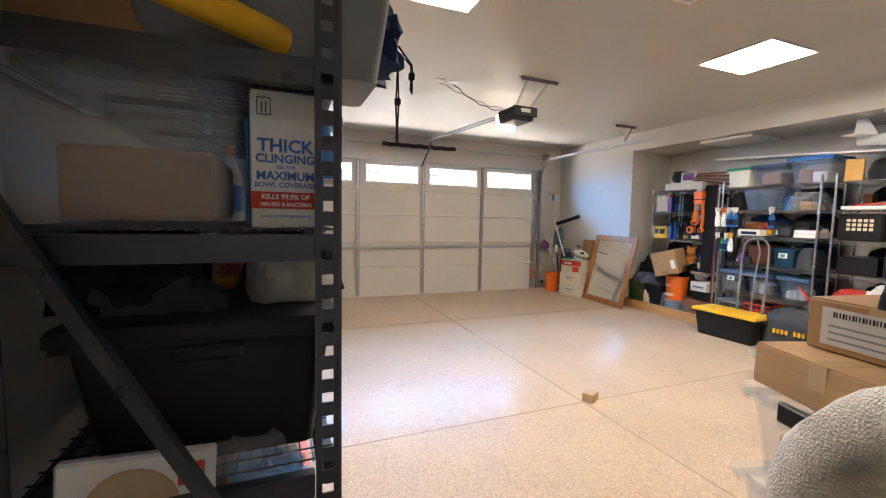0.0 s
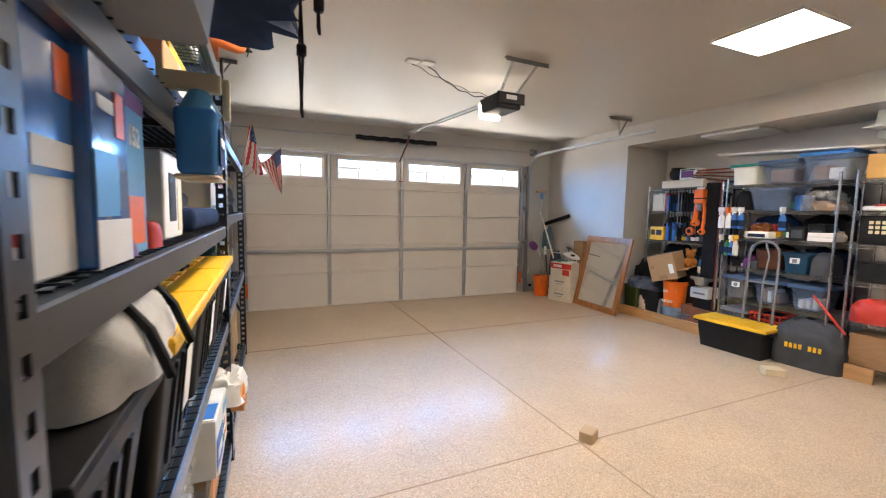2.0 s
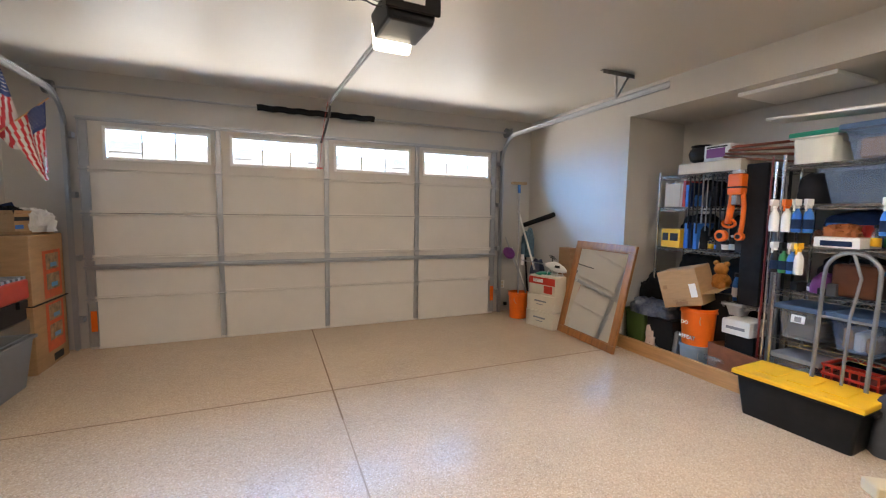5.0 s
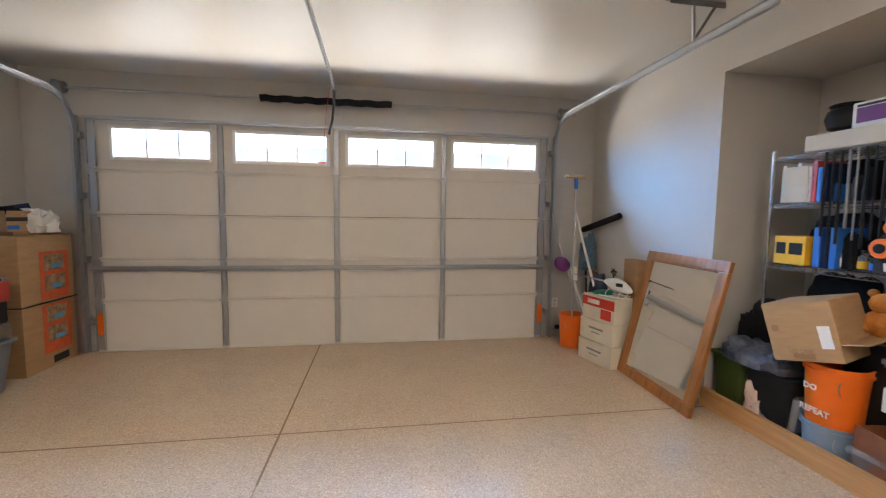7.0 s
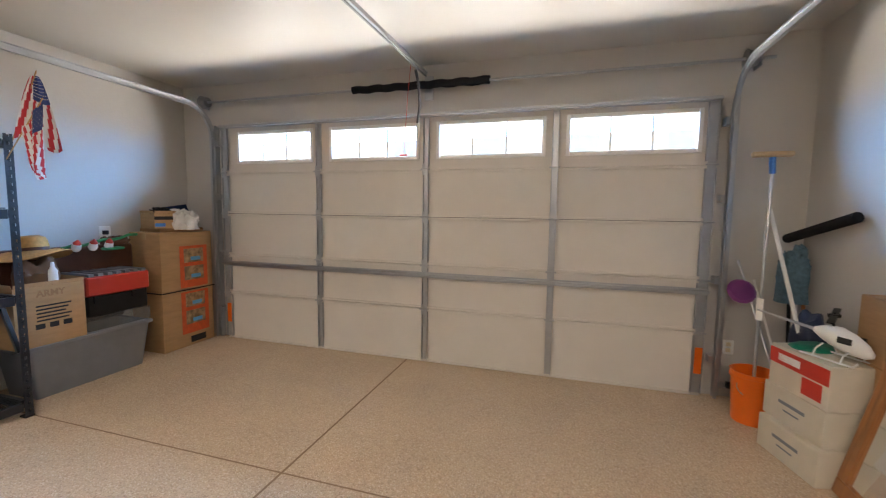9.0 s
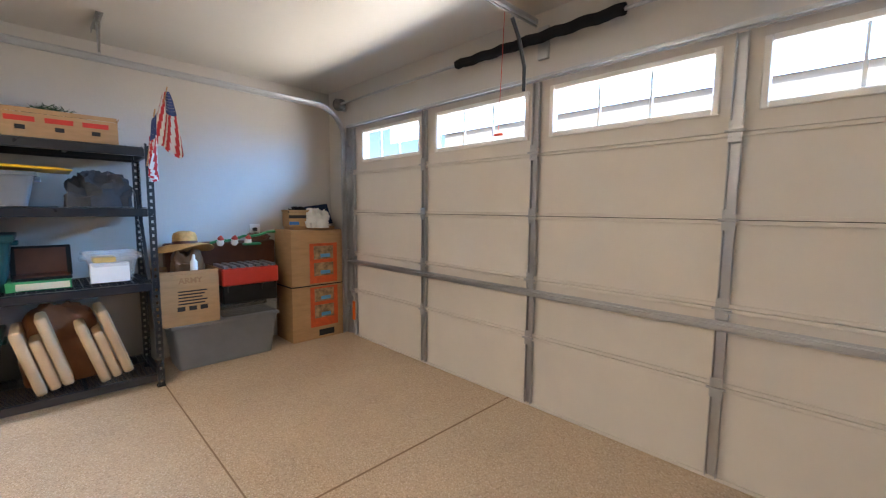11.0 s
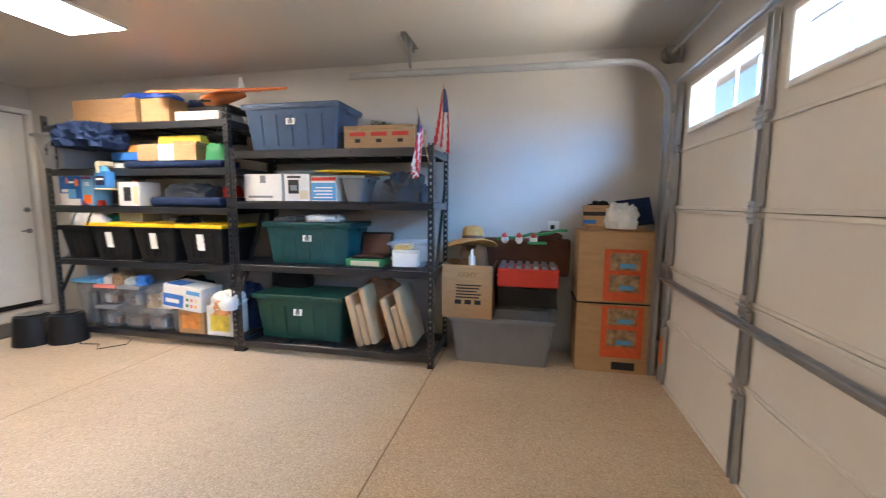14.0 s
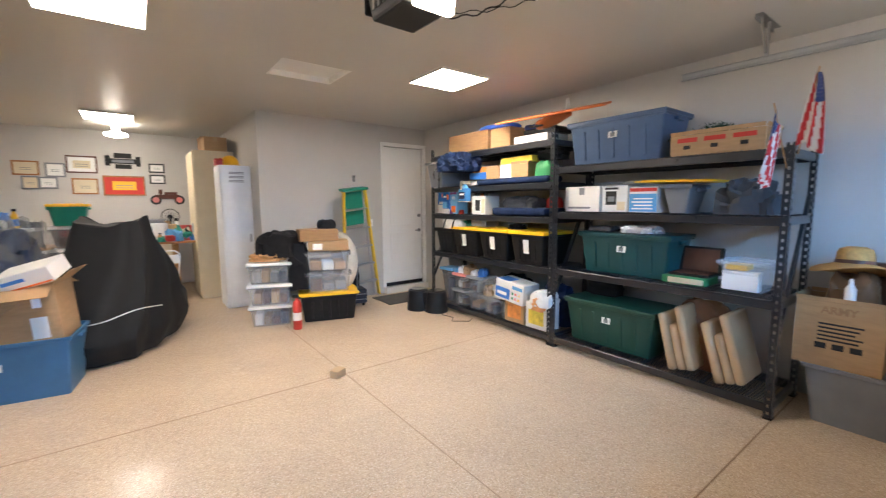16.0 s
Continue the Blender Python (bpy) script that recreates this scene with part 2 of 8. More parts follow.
def lump(bm, w, d, h, seed=0, folds=0.12, nu=36, nv=14, square=0.5, base=0.0, freq=5.0):
    """A slumped heap of cloth on a flat foot, w x d x h."""
    top = bm.verts.new((0, 0, h))
    rings = []
    for j in range(1, nv + 1):
        t = j / nv * math.pi / 2
        ring = []
        for k in range(nu):
            a = 2 * math.pi * k / nu
            c, s = math.cos(a), math.sin(a)
            q = (abs(c) ** (2 / square / 2) + abs(s) ** (2 / square / 2)) ** (-square) if square < 1 else 1
            c, s = math.copysign(abs(c) ** square, c), math.copysign(abs(s) ** square, s)
            rr = math.sin(t) ** 0.6
            p = Vector((c * w / 2 * rr, s * d / 2 * rr, base + (h - base) * math.cos(t) ** 0.55))
            v = noise.noise(p * freq + Vector((seed * 7.1, seed * 3.3, seed))) + 0.5 * noise.noise(p * freq * 2.7 + Vector((seed, seed * 5.3, 2)))
            v = 1 - abs(v) * 2.2
            k2 = folds * v
            p = Vector((p.x * (1 + k2 - folds), p.y * (1 + k2 - folds), max(base, p.z * (1 + k2 * 1.3 - folds)) if j < nv else base))
            ring.append(bm.verts.new(p))
        rings.append(ring)
    top.co.z = sum(v.co.z for v in rings[0]) / nu
    for k in range(nu):
        bm.faces.new((top, rings[0][k], rings[0][(k + 1) % nu]))
    for p, q in zip(rings, rings[1:]):
        for k in range(nu):
            bm.faces.new((p[k], q[k], q[(k + 1) % nu], p[(k + 1) % nu]))
    bm.faces.new(rings[-1][::-1])


def finish(bm, name, material, bevel=0.0, smooth=False, seg=1):
    if bevel:
        bmesh.ops.bevel(bm, geom=bm.edges[:], offset=bevel, segments=seg, profile=0.6, affect="EDGES", clamp_overlap=True)
    bmesh.ops.recalc_face_normals(bm, faces=bm.faces[:])
    me = bpy.data.meshes.new(name)
    bm.to_mesh(me)
    bm.free()
    for m in material if isinstance(material, (list, tuple)) else [material]:
        me.materials.append(m)
    if smooth:
        me.shade_smooth()
        me.set_sharp_from_angle(angle=radians(40))
    return me


def part(name, bm, material, parent, label="", bevel=0.0, smooth=False, at=None, seg=1, kind=""):
    ob = new(name, finish(bm, name, material, bevel, smooth, seg))
    ob.parent = parent
    if at is not None:
        ob.matrix_basis = at
    return tagged(ob, label, kind=kind)


def boxpart(name, dims, material, parent, label="", bevel=0.0, inset=0.0, at=None, seg=1, kind=""):
    bm = bmesh.new()
    box(bm, *dims, inset=inset)
    return part(name, bm, material, parent, label, bevel, at=at, seg=seg, kind=kind)


def thing(name, label, category, x=0, y=0, z=0, rz=0, rx=0, ry=0, group=""):
    ob = new(name)
    ob.empty_display_size = 0.1
    ob.matrix_basis = pose(x, y, z, rx, ry, rz)
    return tagged(ob, label, category, group)


def solid(name, label, category, bm, material, x=0, y=0, z=0, rz=0, rx=0, ry=0, bevel=0.0, smooth=False, group="", seg=1, kind=""):
    """A thing that is one mesh."""
    ob = new(name, finish(bm, name, material, bevel, smooth, seg))
    ob.matrix_basis = pose(x, y, z, rx, ry, rz)
    return tagged(ob, label, category, group, kind)


def setting(name, dims_list, material, label="", bevel=0.0):
    bm = bmesh.new()
    for d in dims_list:
        box(bm, *d)
    return tagged(new(name, finish(bm, name, material, bevel)), label, "", "", "structure")


def words(text, size, material, parent, at, name="lettering", label="", align="CENTER"):
    """Flat lettering as a mesh, in the xy plane of its own pose."""
    cu = bpy.data.curves.new(name, "FONT")
    cu.body, cu.size, cu.align_x, cu.align_y, cu.extrude, cu.resolution_u = text, size, align, "CENTER", 0.0004, 2
    cu.offset = size * 0.028
    tmp = bpy.data.objects.new(name, cu)
    me = bpy.data.meshes.new_from_object(tmp)
    bpy.data.objects.remove(tmp)
    me.materials.clear()
    me.materials.append(material)
    ob = new(name, me)
    ob.parent = parent
    ob.matrix_basis = at
    return tagged(ob, label)


# ---- structure ----
XR, YD, YM, XB, YB, XA, CZ, AZ = 6.07, 7.10, -0.35, 2.82, -3.72, 6.95, 2.89, 2.60
T = 0.15
setting("floor", [(-0.05, XA, YB, YD + 0.2, -0.12, 0.0)], FLOOR, "beige flake-coated garage floor slab")
# Same joint in two tones: lightness that shifts with the view is painted in.
setting("floor_joint", [(2.799, 2.813, 4.6, YD, 0.0, 0.0015)], JOINT, "long brown control joint in the floor")
setting("floor_joint", [(2.802, 2.811, YB, 4.599, 0.0, 0.0015)], JOINTW, "stretch of the long control joint in the floor, painted paler")
setting("floor_joint", [(0.0, 2.799, 5.12, 5.13, 0.0, 0.0015), (2.813, 6.05, 5.12, 5.13, 0.0, 0.0015)], JOINT, "cross control joint in the floor")
setting("floor_joint", [(0.0, 2.799, 2.455, 2.464, 0.0, 0.0015), (2.813, 6.05, 2.455, 2.464, 0.0, 0.0015)], JOINTW, "cross control joint in the floor")
# Carried on unseen past the house door to keep stray daylight out.
setting("wall_west", [(-0.2, -0.05, YM - 1.15, YD + T, 0, CZ)], WALL, "smooth greige painted side wall")
setting("wall_north", [(-0.05, 0.60, YD, YD + T, 0, CZ), (5.39, XR, YD, YD + T, 0, CZ), (0.60, 5.39, YD, YD + T, 2.385, CZ)], WALL, "greige wall round the garage door opening")
setting("wall_east", [(XR, XA + T, 5.21, YD + T, 0, CZ)], WALL, "greige side wall beside the garage door")
setting("alcove_header", [(XR, XA, YM, 5.21, AZ, CZ)], WALL, "dropped header over the storage alcove")
setting("wall_alcove", [(XA, XA + T, YB, 5.21, 0, CZ)], WALL, "greige back wall of the storage alcove")
setting("wall_south", [(-0.05, -0.01, YM - T, YM, 0, CZ), (0.81, XB, YM - T, YM, 0, CZ), (-0.01, 0.81, YM - T, YM, 2.56, CZ)], WALL, "greige wall with the house door")
setting("wall_bump_side", [(XB - T, XB, YB, YM - T, 0, CZ)], WALL, "greige side wall of the workshop nook")
setting("wall_workshop", [(XB - T, XA + T, YB - T, YB, 0, CZ)], WALL, "greige back wall of the workshop nook")
# Unseen wall added so that no daylight leaks round the house door.
setting("wall_closing", [(-0.2, XB - T, YM - 1.3, YM - 1.15, 0, CZ)], WALL, "unseen wall added to shut out daylight behind the house door")
setting("ceiling", [(-0.2, 2.44, YM - 1.3, YD + T, CZ, CZ + 0.1), (3.11, XA + T, YB - T, YD + T, CZ, CZ + 0.1),
                    (2.44, 3.11, YB - T, 1.43, CZ, CZ + 0.1), (2.44, 3.11, 2.00, YD + T, CZ, CZ + 0.1)], CEIL, "satin greige painted ceiling")
h = thing("attic_hatch", "white framed attic hatch recessed in the ceiling", "ceiling hatch", 2.775, 1.715, CZ)
h["kind"] = "structure"
boxpart("hatch_panel", (-0.335, 0.335, -0.285, 0.285, 0.055, 0.075), WHITE, h)
boxpart("hatch_frame", (-0.335, -0.315, -0.285, 0.285, 0.0, 0.055), WHITE, h)
boxpart("hatch_frame", (0.315, 0.335, -0.285, 0.285, 0.0, 0.055), WHITE, h)
boxpart("hatch_frame", (-0.315, 0.315, -0.285, -0.265, 0.0, 0.055), WHITE, h)
boxpart("hatch_frame", (-0.315, 0.315, 0.265, 0.285, 0.0, 0.055), WHITE, h)
setting("door_step", [(-0.04, 0.84, YM, YM + 0.10, 0.0, 0.10)], STUCCO, "low concrete threshold step under the house door")
setting("curb_board", [(XR - 0.06, XR - 0.02, 2.2, 5.18, 0.0, 0.14)], PINE, "pine curb board along the storage alcove")
setting("alcove_hatch", [(6.2, 6.78, 3.45, 4.15, AZ - 0.035, AZ)], WHITE, "white framed access panel in the alcove ceiling", 0.006)

# ground outside
setting("driveway", [(-1.5, 8.0, YD + T + 0.05, 16, -0.14, -0.04)], ASPHALT, "pale concrete driveway")
gr = setting("ground", [(-600, 600, -600, 600, -0.35, -0.15)], GRAVEL, "dry gravel ground")


# ---- garage door ----
SX = [0.57, 1.82, 3.0, 4.19, 5.42]
SZ = [0.0, 0.542, 0.976, 1.445, 1.897, 2.415]


def garage_door():
    d = thing("garage_door", "cream steel sectional double garage door with four windows, closed", "garage door", 0, 7.045, 0)
    for k in range(5):
        z0, z1 = SZ[k] + 0.002, SZ[k + 1] - 0.002
        sec = thing("door_section", "", "", 0, 0, 0)
        sec.parent = d
        for j in range(4):
            x0, x1 = SX[j] + (0.0 if j == 0 else 0.001), SX[j + 1] - 0.001
            bm = bmesh.new()
            if k < 4:
                box(bm, x0, x1, 0.0, 0.04, z0, z1)
                box(bm, x0, x1, -0.012, 0.0, z1 - 0.022, z1)
                box(bm, x0, x1, -0.012, 0.0, z0, z0 + 0.022)
                part("door_panel", bm, DOORP, sec, bevel=0.003)
            else:
                wx0, wx1, wz0, wz1 = WIN[j][0], WIN[j][1], 2.03, 2.31
                box(bm, x0, wx0, 0, 0.04, z0, z1)
                box(bm, wx1, x1, 0, 0.04, z0, z1)
                box(bm, wx0, wx1, 0, 0.04, z0, wz0)
                box(bm, wx0, wx1, 0, 0.04, wz1, z1)
                part("door_panel", bm, DOORP, sec)
                bm = bmesh.new()
                f = 0.035
                box(bm, wx0 - f, wx0, -0.018, -0.001, wz0 - f, wz1 + f)
                box(bm, wx1, wx1 + f, -0.018, -0.001, wz0 - f, wz1 + f)
                box(bm, wx0, wx1, -0.018, -0.001, wz1, wz1 + f)
                box(bm, wx0, wx1, -0.018, -0.001, wz0 - f, wz0)
                part("window_frame", bm, WHITE, sec, "white moulded window surround", bevel=0.005)
                bm = bmesh.new()
                for q in (1, 2):
                    xm = wx0 + (wx1 - wx0) * q / 3
                    box(bm, xm - 0.008, xm + 0.008, 0.003, 0.013, wz0, wz1)
                part("window_grille", bm, WHITE, sec, "white window grille bars")
                pane = boxpart("window_pane", (wx0, wx1, 0.016, 0.020, wz0, wz1), GLASS, sec, "clear window pane")
                pane.visible_shadow = False
    for j, x in enumerate(SX):
        w = 0.028 if 0 < j < 4 else 0.04
        bm = bmesh.new()
        xx = x if 0 < j < 4 else (x + w if j == 0 else x - w)
        for k in range(5):
            a, b = SZ[k] + 0.03, SZ[k + 1] - 0.03
            box(bm, xx - w, xx + w, -0.020, -0.013, a, b)
            box(bm, xx - w, xx - w + 0.006, -0.045, -0.021, a, b)
            box(bm, xx + w - 0.006, xx + w, -0.045, -0.021, a, b)
        part("stile", bm, STEEL, d, "galvanised door stile", bevel=0.002)
        for k in range(1, 5):
            bm = bmesh.new()
            z = SZ[k]
            box(bm, xx - 0.03, xx + 0.03, -0.052, -0.046, z - 0.055, z - 0.008)
            box(bm, xx - 0.03, xx + 0.03, -0.052, -0.046, z + 0.008, z + 0.055)
            cyl(bm, (xx - 0.045, -0.056, z), (xx + 0.045, -0.056, z), 0.008, n=8)
            for q in (-0.018, 0.018):
                cyl(bm, (xx + q, -0.058, z - 0.03), (xx + q, -0.052, z - 0.03), 0.006, n=6)
                cyl(bm, (xx + q, -0.058, z + 0.03), (xx + q, -0.052, z + 0.03), 0.006, n=6)
            part("hinge", bm, STEEL, d, "galvanised hinge")
    for z, hgt in ((0.885, 0.028), (2.40, 0.022)):
        bm = bmesh.new()
        box(bm, SX[0], SX[4], -0.085, -0.060, z - hgt * 0.45, z + hgt * 0.45)
        box(bm, SX[0], SX[4], -0.0595, -0.054, z - hgt, z + hgt)
        part("strut", bm, STEEL, d, "galvanised reinforcing strut", bevel=0.002)
    # Unseen dark strips added behind the joints to stop daylight leaking in.
    for k in range(1, 5):
        boxpart("joint_light_block", (SX[0], SX[4], 0.041, 0.044, SZ[k] - 0.02, SZ[k] + 0.02), RUBBER, d, "dark strip added behind a joint to block daylight")
    boxpart("side_seal", (SX[0] + 0.03, SX[0] + 0.05, 0.0405, 0.0535, 0.0, 2.40), RUBBER, d)
    boxpart("side_seal", (SX[4] - 0.05, SX[4] - 0.03, 0.0405, 0.0535, 0.0, 2.40), RUBBER, d)
    boxpart("bottom_seal", (SX[0], SX[4], 0.0, 0.045, -0.0, 0.0019), RUBBER, d, "black rubber bottom seal")
    for x in (0.595, 5.355):
        boxpart("warning_sticker", (x, x + 0.055, -0.0475, -0.0455, 0.20, 0.42), ORANGE, d, "orange warning sticker")
    return d


WIN = [(0.80, 1.71), (1.97, 2.89), (3.13, 4.07), (4.31, 5.28)]
garage_door()


def arc(cx, cy, cz, r, a0, a1, n=10):
    return [(cx, cy + r * math.cos(a0 + (a1 - a0) * k / n), cz + r * math.sin(a0 + (a1 - a0) * k / n)) for k in range(n + 1)]


def door_track(x, side):
    t = thing("door_track", "galvanised curved garage door track hung from the ceiling", "door track", group="garage door tracks")
    r = 0.33
    path = [(x, 6.97, 0.03), (x, 6.97, 2.26)] + arc(x, 6.97 - r, 2.27, r, 0, math.pi / 2)[1:] + [(x, 4.28, 2.62)]
    path = [Vector(p) for p in path]
    bm = bmesh.new()
    prof = ((-0.012, -0.028), (0.012, -0.028), (0.016, 0.0), (0.012, 0.028), (-0.012, 0.028), (-0.012, 0.024), (0.008, 0.024), (0.012, 0.0), (0.008, -0.024), (-0.012, -0.024))
    rings = []
    for k, p in enumerate(path):
        dvec = (path[min(k + 1, len(path) - 1)] - path[max(k - 1, 0)]).normalized()
        nrm = Vector((1, 0, 0)).cross(dvec)
        rings.append([bm.verts.new(p + Vector((u * side, 0, 0)) + nrm * v) for u, v in prof])
    for p, q in zip(rings, rings[1:]):
        for j in range(len(prof)):
            bm.faces.new((p[j], p[(j + 1) % len(prof)], q[(j + 1) % len(prof)], q[j]))
    bm.faces.new(rings[0])
    bm.faces.new(rings[-1][::-1])
    part("rail", bm, STEEL, t)
    yh = 4.86
    boxpart("ceiling_angle", (x - 0.2, x + 0.2, yh - 0.02, yh + 0.02, CZ - 0.006, CZ), DARKSTEEL, t, "dark punched ceiling angle")
    boxpart("ceiling_angle", (x - 0.2, x + 0.2, yh - 0.025, yh - 0.0205, CZ - 0.038, CZ), DARKSTEEL, t, "dark punched ceiling angle")
    bm = bmesh.new()
    cyl(bm, (x - 0.02, yh, CZ - 0.006), (x, yh, 2.635), 0.013, n=4)
    part("hanger", bm, STEEL, t, "punched steel hanger strap")
    bm = bmesh.new()
    cyl(bm, (x + 0.15, yh, CZ - 0.01), (x + 0.01, yh, 2.66), 0.010, n=4)
    part("hanger_brace", bm, DARKSTEEL, t, "dark slanting hanger brace")
    for z in (0.3, 0.95, 1.6, 2.2):
        boxpart("jamb_bracket", (x - 0.04, x + 0.04, 7.0, 7.09, z, z + 0.06), STEEL, t, bevel=0.002)
    bm = bmesh.new()
    box(bm, x + side * 0.03, x + side * 0.035, 7.03, 7.1, 0.0, 2.43)
    box(bm, x + side * 0.0351, x + side * 0.075, 7.09, 7.1, 0.0, 2.43)
    part("jamb_angle", bm, STEEL, t)


door_track(0.49, -1)
door_track(5.50, 1)

tr = thing("torsion_shaft", "steel torsion shaft with cable drums above the garage door", "garage door spring")
bm = bmesh.new()
cyl(bm, (0.25, 7.0, 2.68), (5.75, 7.0, 2.68), 0.013, n=10)
part("shaft", bm, STEEL, tr, smooth=True)
for x in (0.38, 5.6):
    bm = bmesh.new()
    cyl(bm, (x - 0.035, 7.0, 2.68), (x + 0.035, 7.0, 2.68), 0.062, 0.055, n=18)
    cyl(bm, (x - 0.045, 7.0, 2.68), (x - 0.036, 7.0, 2.68), 0.07, n=18)
    part("cable_drum", bm, DARKSTEEL, tr, "dark cast cable drum", smooth=True)
    bm = bmesh.new()
    box(bm, x + 0.05 * (1 if x > 3 else -1) - 0.004, x + 0.05 * (1 if x > 3 else -1) + 0.004, 6.96, 7.099, 2.62, 2.75)
    part("end_plate", bm, STEEL, tr)
bm = bmesh.new()
pts = [(2.23 + 1.37 * k / 24, 7.0, 2.68 + 0.006 * math.sin(k * 1.7)) for k in range(25)]
tube(bm, pts, 0.036, 10)
part("spring_cover", bm, BLACKCLOTH, tr, "black padded sleeve over the springs", smooth=True)
bm = bmesh.new()
box(bm, 2.96, 3.04, 7.07, 7.099, 2.56, 2.78)
part("centre_bracket", bm, STEEL, tr)


def opener():
    o = thing("garage_door_opener", "dark grey ceiling-hung garage door opener with a lit lens", "garage door opener", 3.075, 4.03, 2.615, 1.4)
    bm = bmesh.new()
    box(bm, -0.15, 0.15, -0.14, 0.20, -0.09, 0.05, inset=0.02)
    part("housing", bm, BLACKPL, o, "black plastic motor housing", bevel=0.018, seg=2)
    bm = bmesh.new()
    box(bm, -0.155, 0.155, -0.16, -0.141, -0.05, 0.055)
    part("front_cover", bm, BLACKPL, o, "grey front cover", bevel=0.006)
    bm = bmesh.new()
    box(bm, -0.125, 0.125, 0.202, 0.275, -0.125, 0.035, inset=0.012)
    part("lamp_lens", bm, mat("lit opener lens", (1.0, 0.86, 0.66), 0.4, emit=5.0, bump=0), o, "glowing frosted lens at the door end", bevel=0.02, seg=3)
    bm = bmesh.new()
    for k in range(5):
        box(bm, 0.1405, 0.146, -0.09 + 0.05 * k, -0.065 + 0.05 * k, -0.045, 0.03)
    part("side_vents", bm, DARKSTEEL, o, "grey side vent bars")
    boxpart("sticker", (-0.06, 0.06, -0.163, -0.161, -0.01, 0.03), PAPER, o, "white label")
    H = CZ - 2.615
    for x in (-0.10, 0.10):
        bm = bmesh.new()
        a, b = Vector((x * 0.9, -0.10, 0.05)), Vector((x * 1.3, -0.36, H - 0.02))
        n = 9
        for k in range(n):
            p, q = a.lerp(b, k / n), a.lerp(b, (k + 0.62) / n)
            for u in (-0.012, 0.008):
                cyl(bm, p + Vector((u, 0, 0)), a.lerp(b, (k + 1) / n) + Vector((u, 0, 0)), 0.004, n=4)
            cyl(bm, q - Vector((0.008, 0, 0)), q + Vector((0.008, 0, 0)), 0.006, n=4)
        part("strap", bm, STEEL, o, "punched steel hanging strap", kind="stuff")
    boxpart("ceiling_angle", (-0.23, 0.23, -0.40, -0.36, H - 0.006, H), DARKSTEEL, o, "dark punched ceiling angle")
    boxpart("ceiling_angle", (-0.23, 0.23, -0.405, -0.4005, H - 0.038, H), DARKSTEEL, o, "dark punched ceiling angle")
    p0, p1 = Vector((0.0, 0.2, 0.06)), Vector((0.0, 2.95, 0.165))
    bm = bmesh.new()
    cyl(bm, p0, p1, 0.019, n=4)
    part("rail", bm, STEEL, o, "long steel opener rail")
    bm = bmesh.new()
    cyl(bm, p0 - Vector((0, 0, 0.03)), p1 - Vector((0, 0, 0.03)), 0.008, n=4)
    part("chain", bm, DARKSTEEL, o, "dark chain under the rail")
    bm = bmesh.new()
    tube(bm, [(0, 2.66, 0.10), (0.0, 2.74, 0.0), (-0.03, 2.86, -0.15), (-0.07, 2.92, -0.29)], 0.014, 6)
    part("door_arm", bm, BLACKSTEEL, o, "black bent door arm")
    bm = bmesh.new()
    tube(bm, [(-0.03, 2.62, 0.13), (-0.07, 2.66, -0.1), (-0.12, 2.70, -0.60)], 0.0025, 5)
    cyl(bm, (-0.155, 2.70, -0.615), (-0.085, 2.70, -0.615), 0.009, n=8)
    part("release_cord", bm, REDPL, o, "red release cord with handle")
    for nm, dst, r0, sag, off in (("power_cord", (-0.77, 0.08), 0.005, 0.07, 0.0), ("bell_wire", (-0.92, 0.09), 0.003, 0.04, 0.02)):
        bm = bmesh.new()
        pts = [Vector((-0.13, -0.05, off)).lerp(Vector((*dst, H - 0.03)), k / 20) - Vector((0, 0, sag * math.sin(math.pi * k / 20) + 0.01 * math.sin(k * 1.3))) for k in range(21)]
        tube(bm, pts, r0, 5)
        part(nm, bm, RUBBER, o, "thin black hanging cord")
        boxpart("ceiling_outlet", (dst[0] - 0.06, dst[0] + 0.06, dst[1] - 0.04, dst[1] + 0.04, H - 0.012, H), WHITE, o, "white ceiling outlet plate", bevel=0.003)


opener()


def panel_lamp(x, y, w, d, lit):
    o = thing("ceiling_light", "flat square white ceiling panel lamp, switched on", "ceiling light", x, y, CZ, group="ceiling panel lamps")
    bm = bmesh.new()
    f = 0.012
    for q in ((-w / 2, w / 2, -d / 2, -d / 2 + f), (-w / 2, w / 2, d / 2 - f, d / 2), (-w / 2, -w / 2 + f, -d / 2 + f, d / 2 - f), (w / 2 - f, w / 2, -d / 2 + f, d / 2 - f)):
        box(bm, *q, -0.022, 0.0)
    part("frame", bm, WHITE, o)
    boxpart("diffuser", (-w / 2 + f, w / 2 - f, -d / 2 + f, d / 2 - f, -0.016, -0.004), lit, o, "glowing white diffuser")


panel_lamp(1.50, 2.36, 0.61, 0.61, LIGHT)
panel_lamp(4.41, 2.36, 0.61, 0.61, LIGHT)
panel_lamp(4.48, -2.06, 0.61, 0.72, LIGHT2)

# house door
hd = thing("door_house", "white two-panel house door, closed, with black handle and lock", "door", 0.40, YM - 0.05, 0.10)
hd["kind"] = "structure"
bm = bmesh.new()
box(bm, -0.395, 0.395, -0.04, 0.0, 0.06, 2.44)
part("door_leaf", bm, WHITE, hd, bevel=0.002)
for z0, z1 in ((0.25, 0.95), (1.07, 2.28)):
    bm = bmesh.new()
    for q in ((-0.27, 0.27, z0, z0 + 0.03), (-0.27, 0.27, z1 - 0.03, z1), (-0.27, -0.24, z0 + 0.03, z1 - 0.03), (0.24, 0.27, z0 + 0.03, z1 - 0.03)):
        box(bm, q[0], q[1], 0.0005, 0.008, q[2], q[3])
    part("panel_moulding", bm, WHITE, hd, bevel=0.003)
bm = bmesh.new()
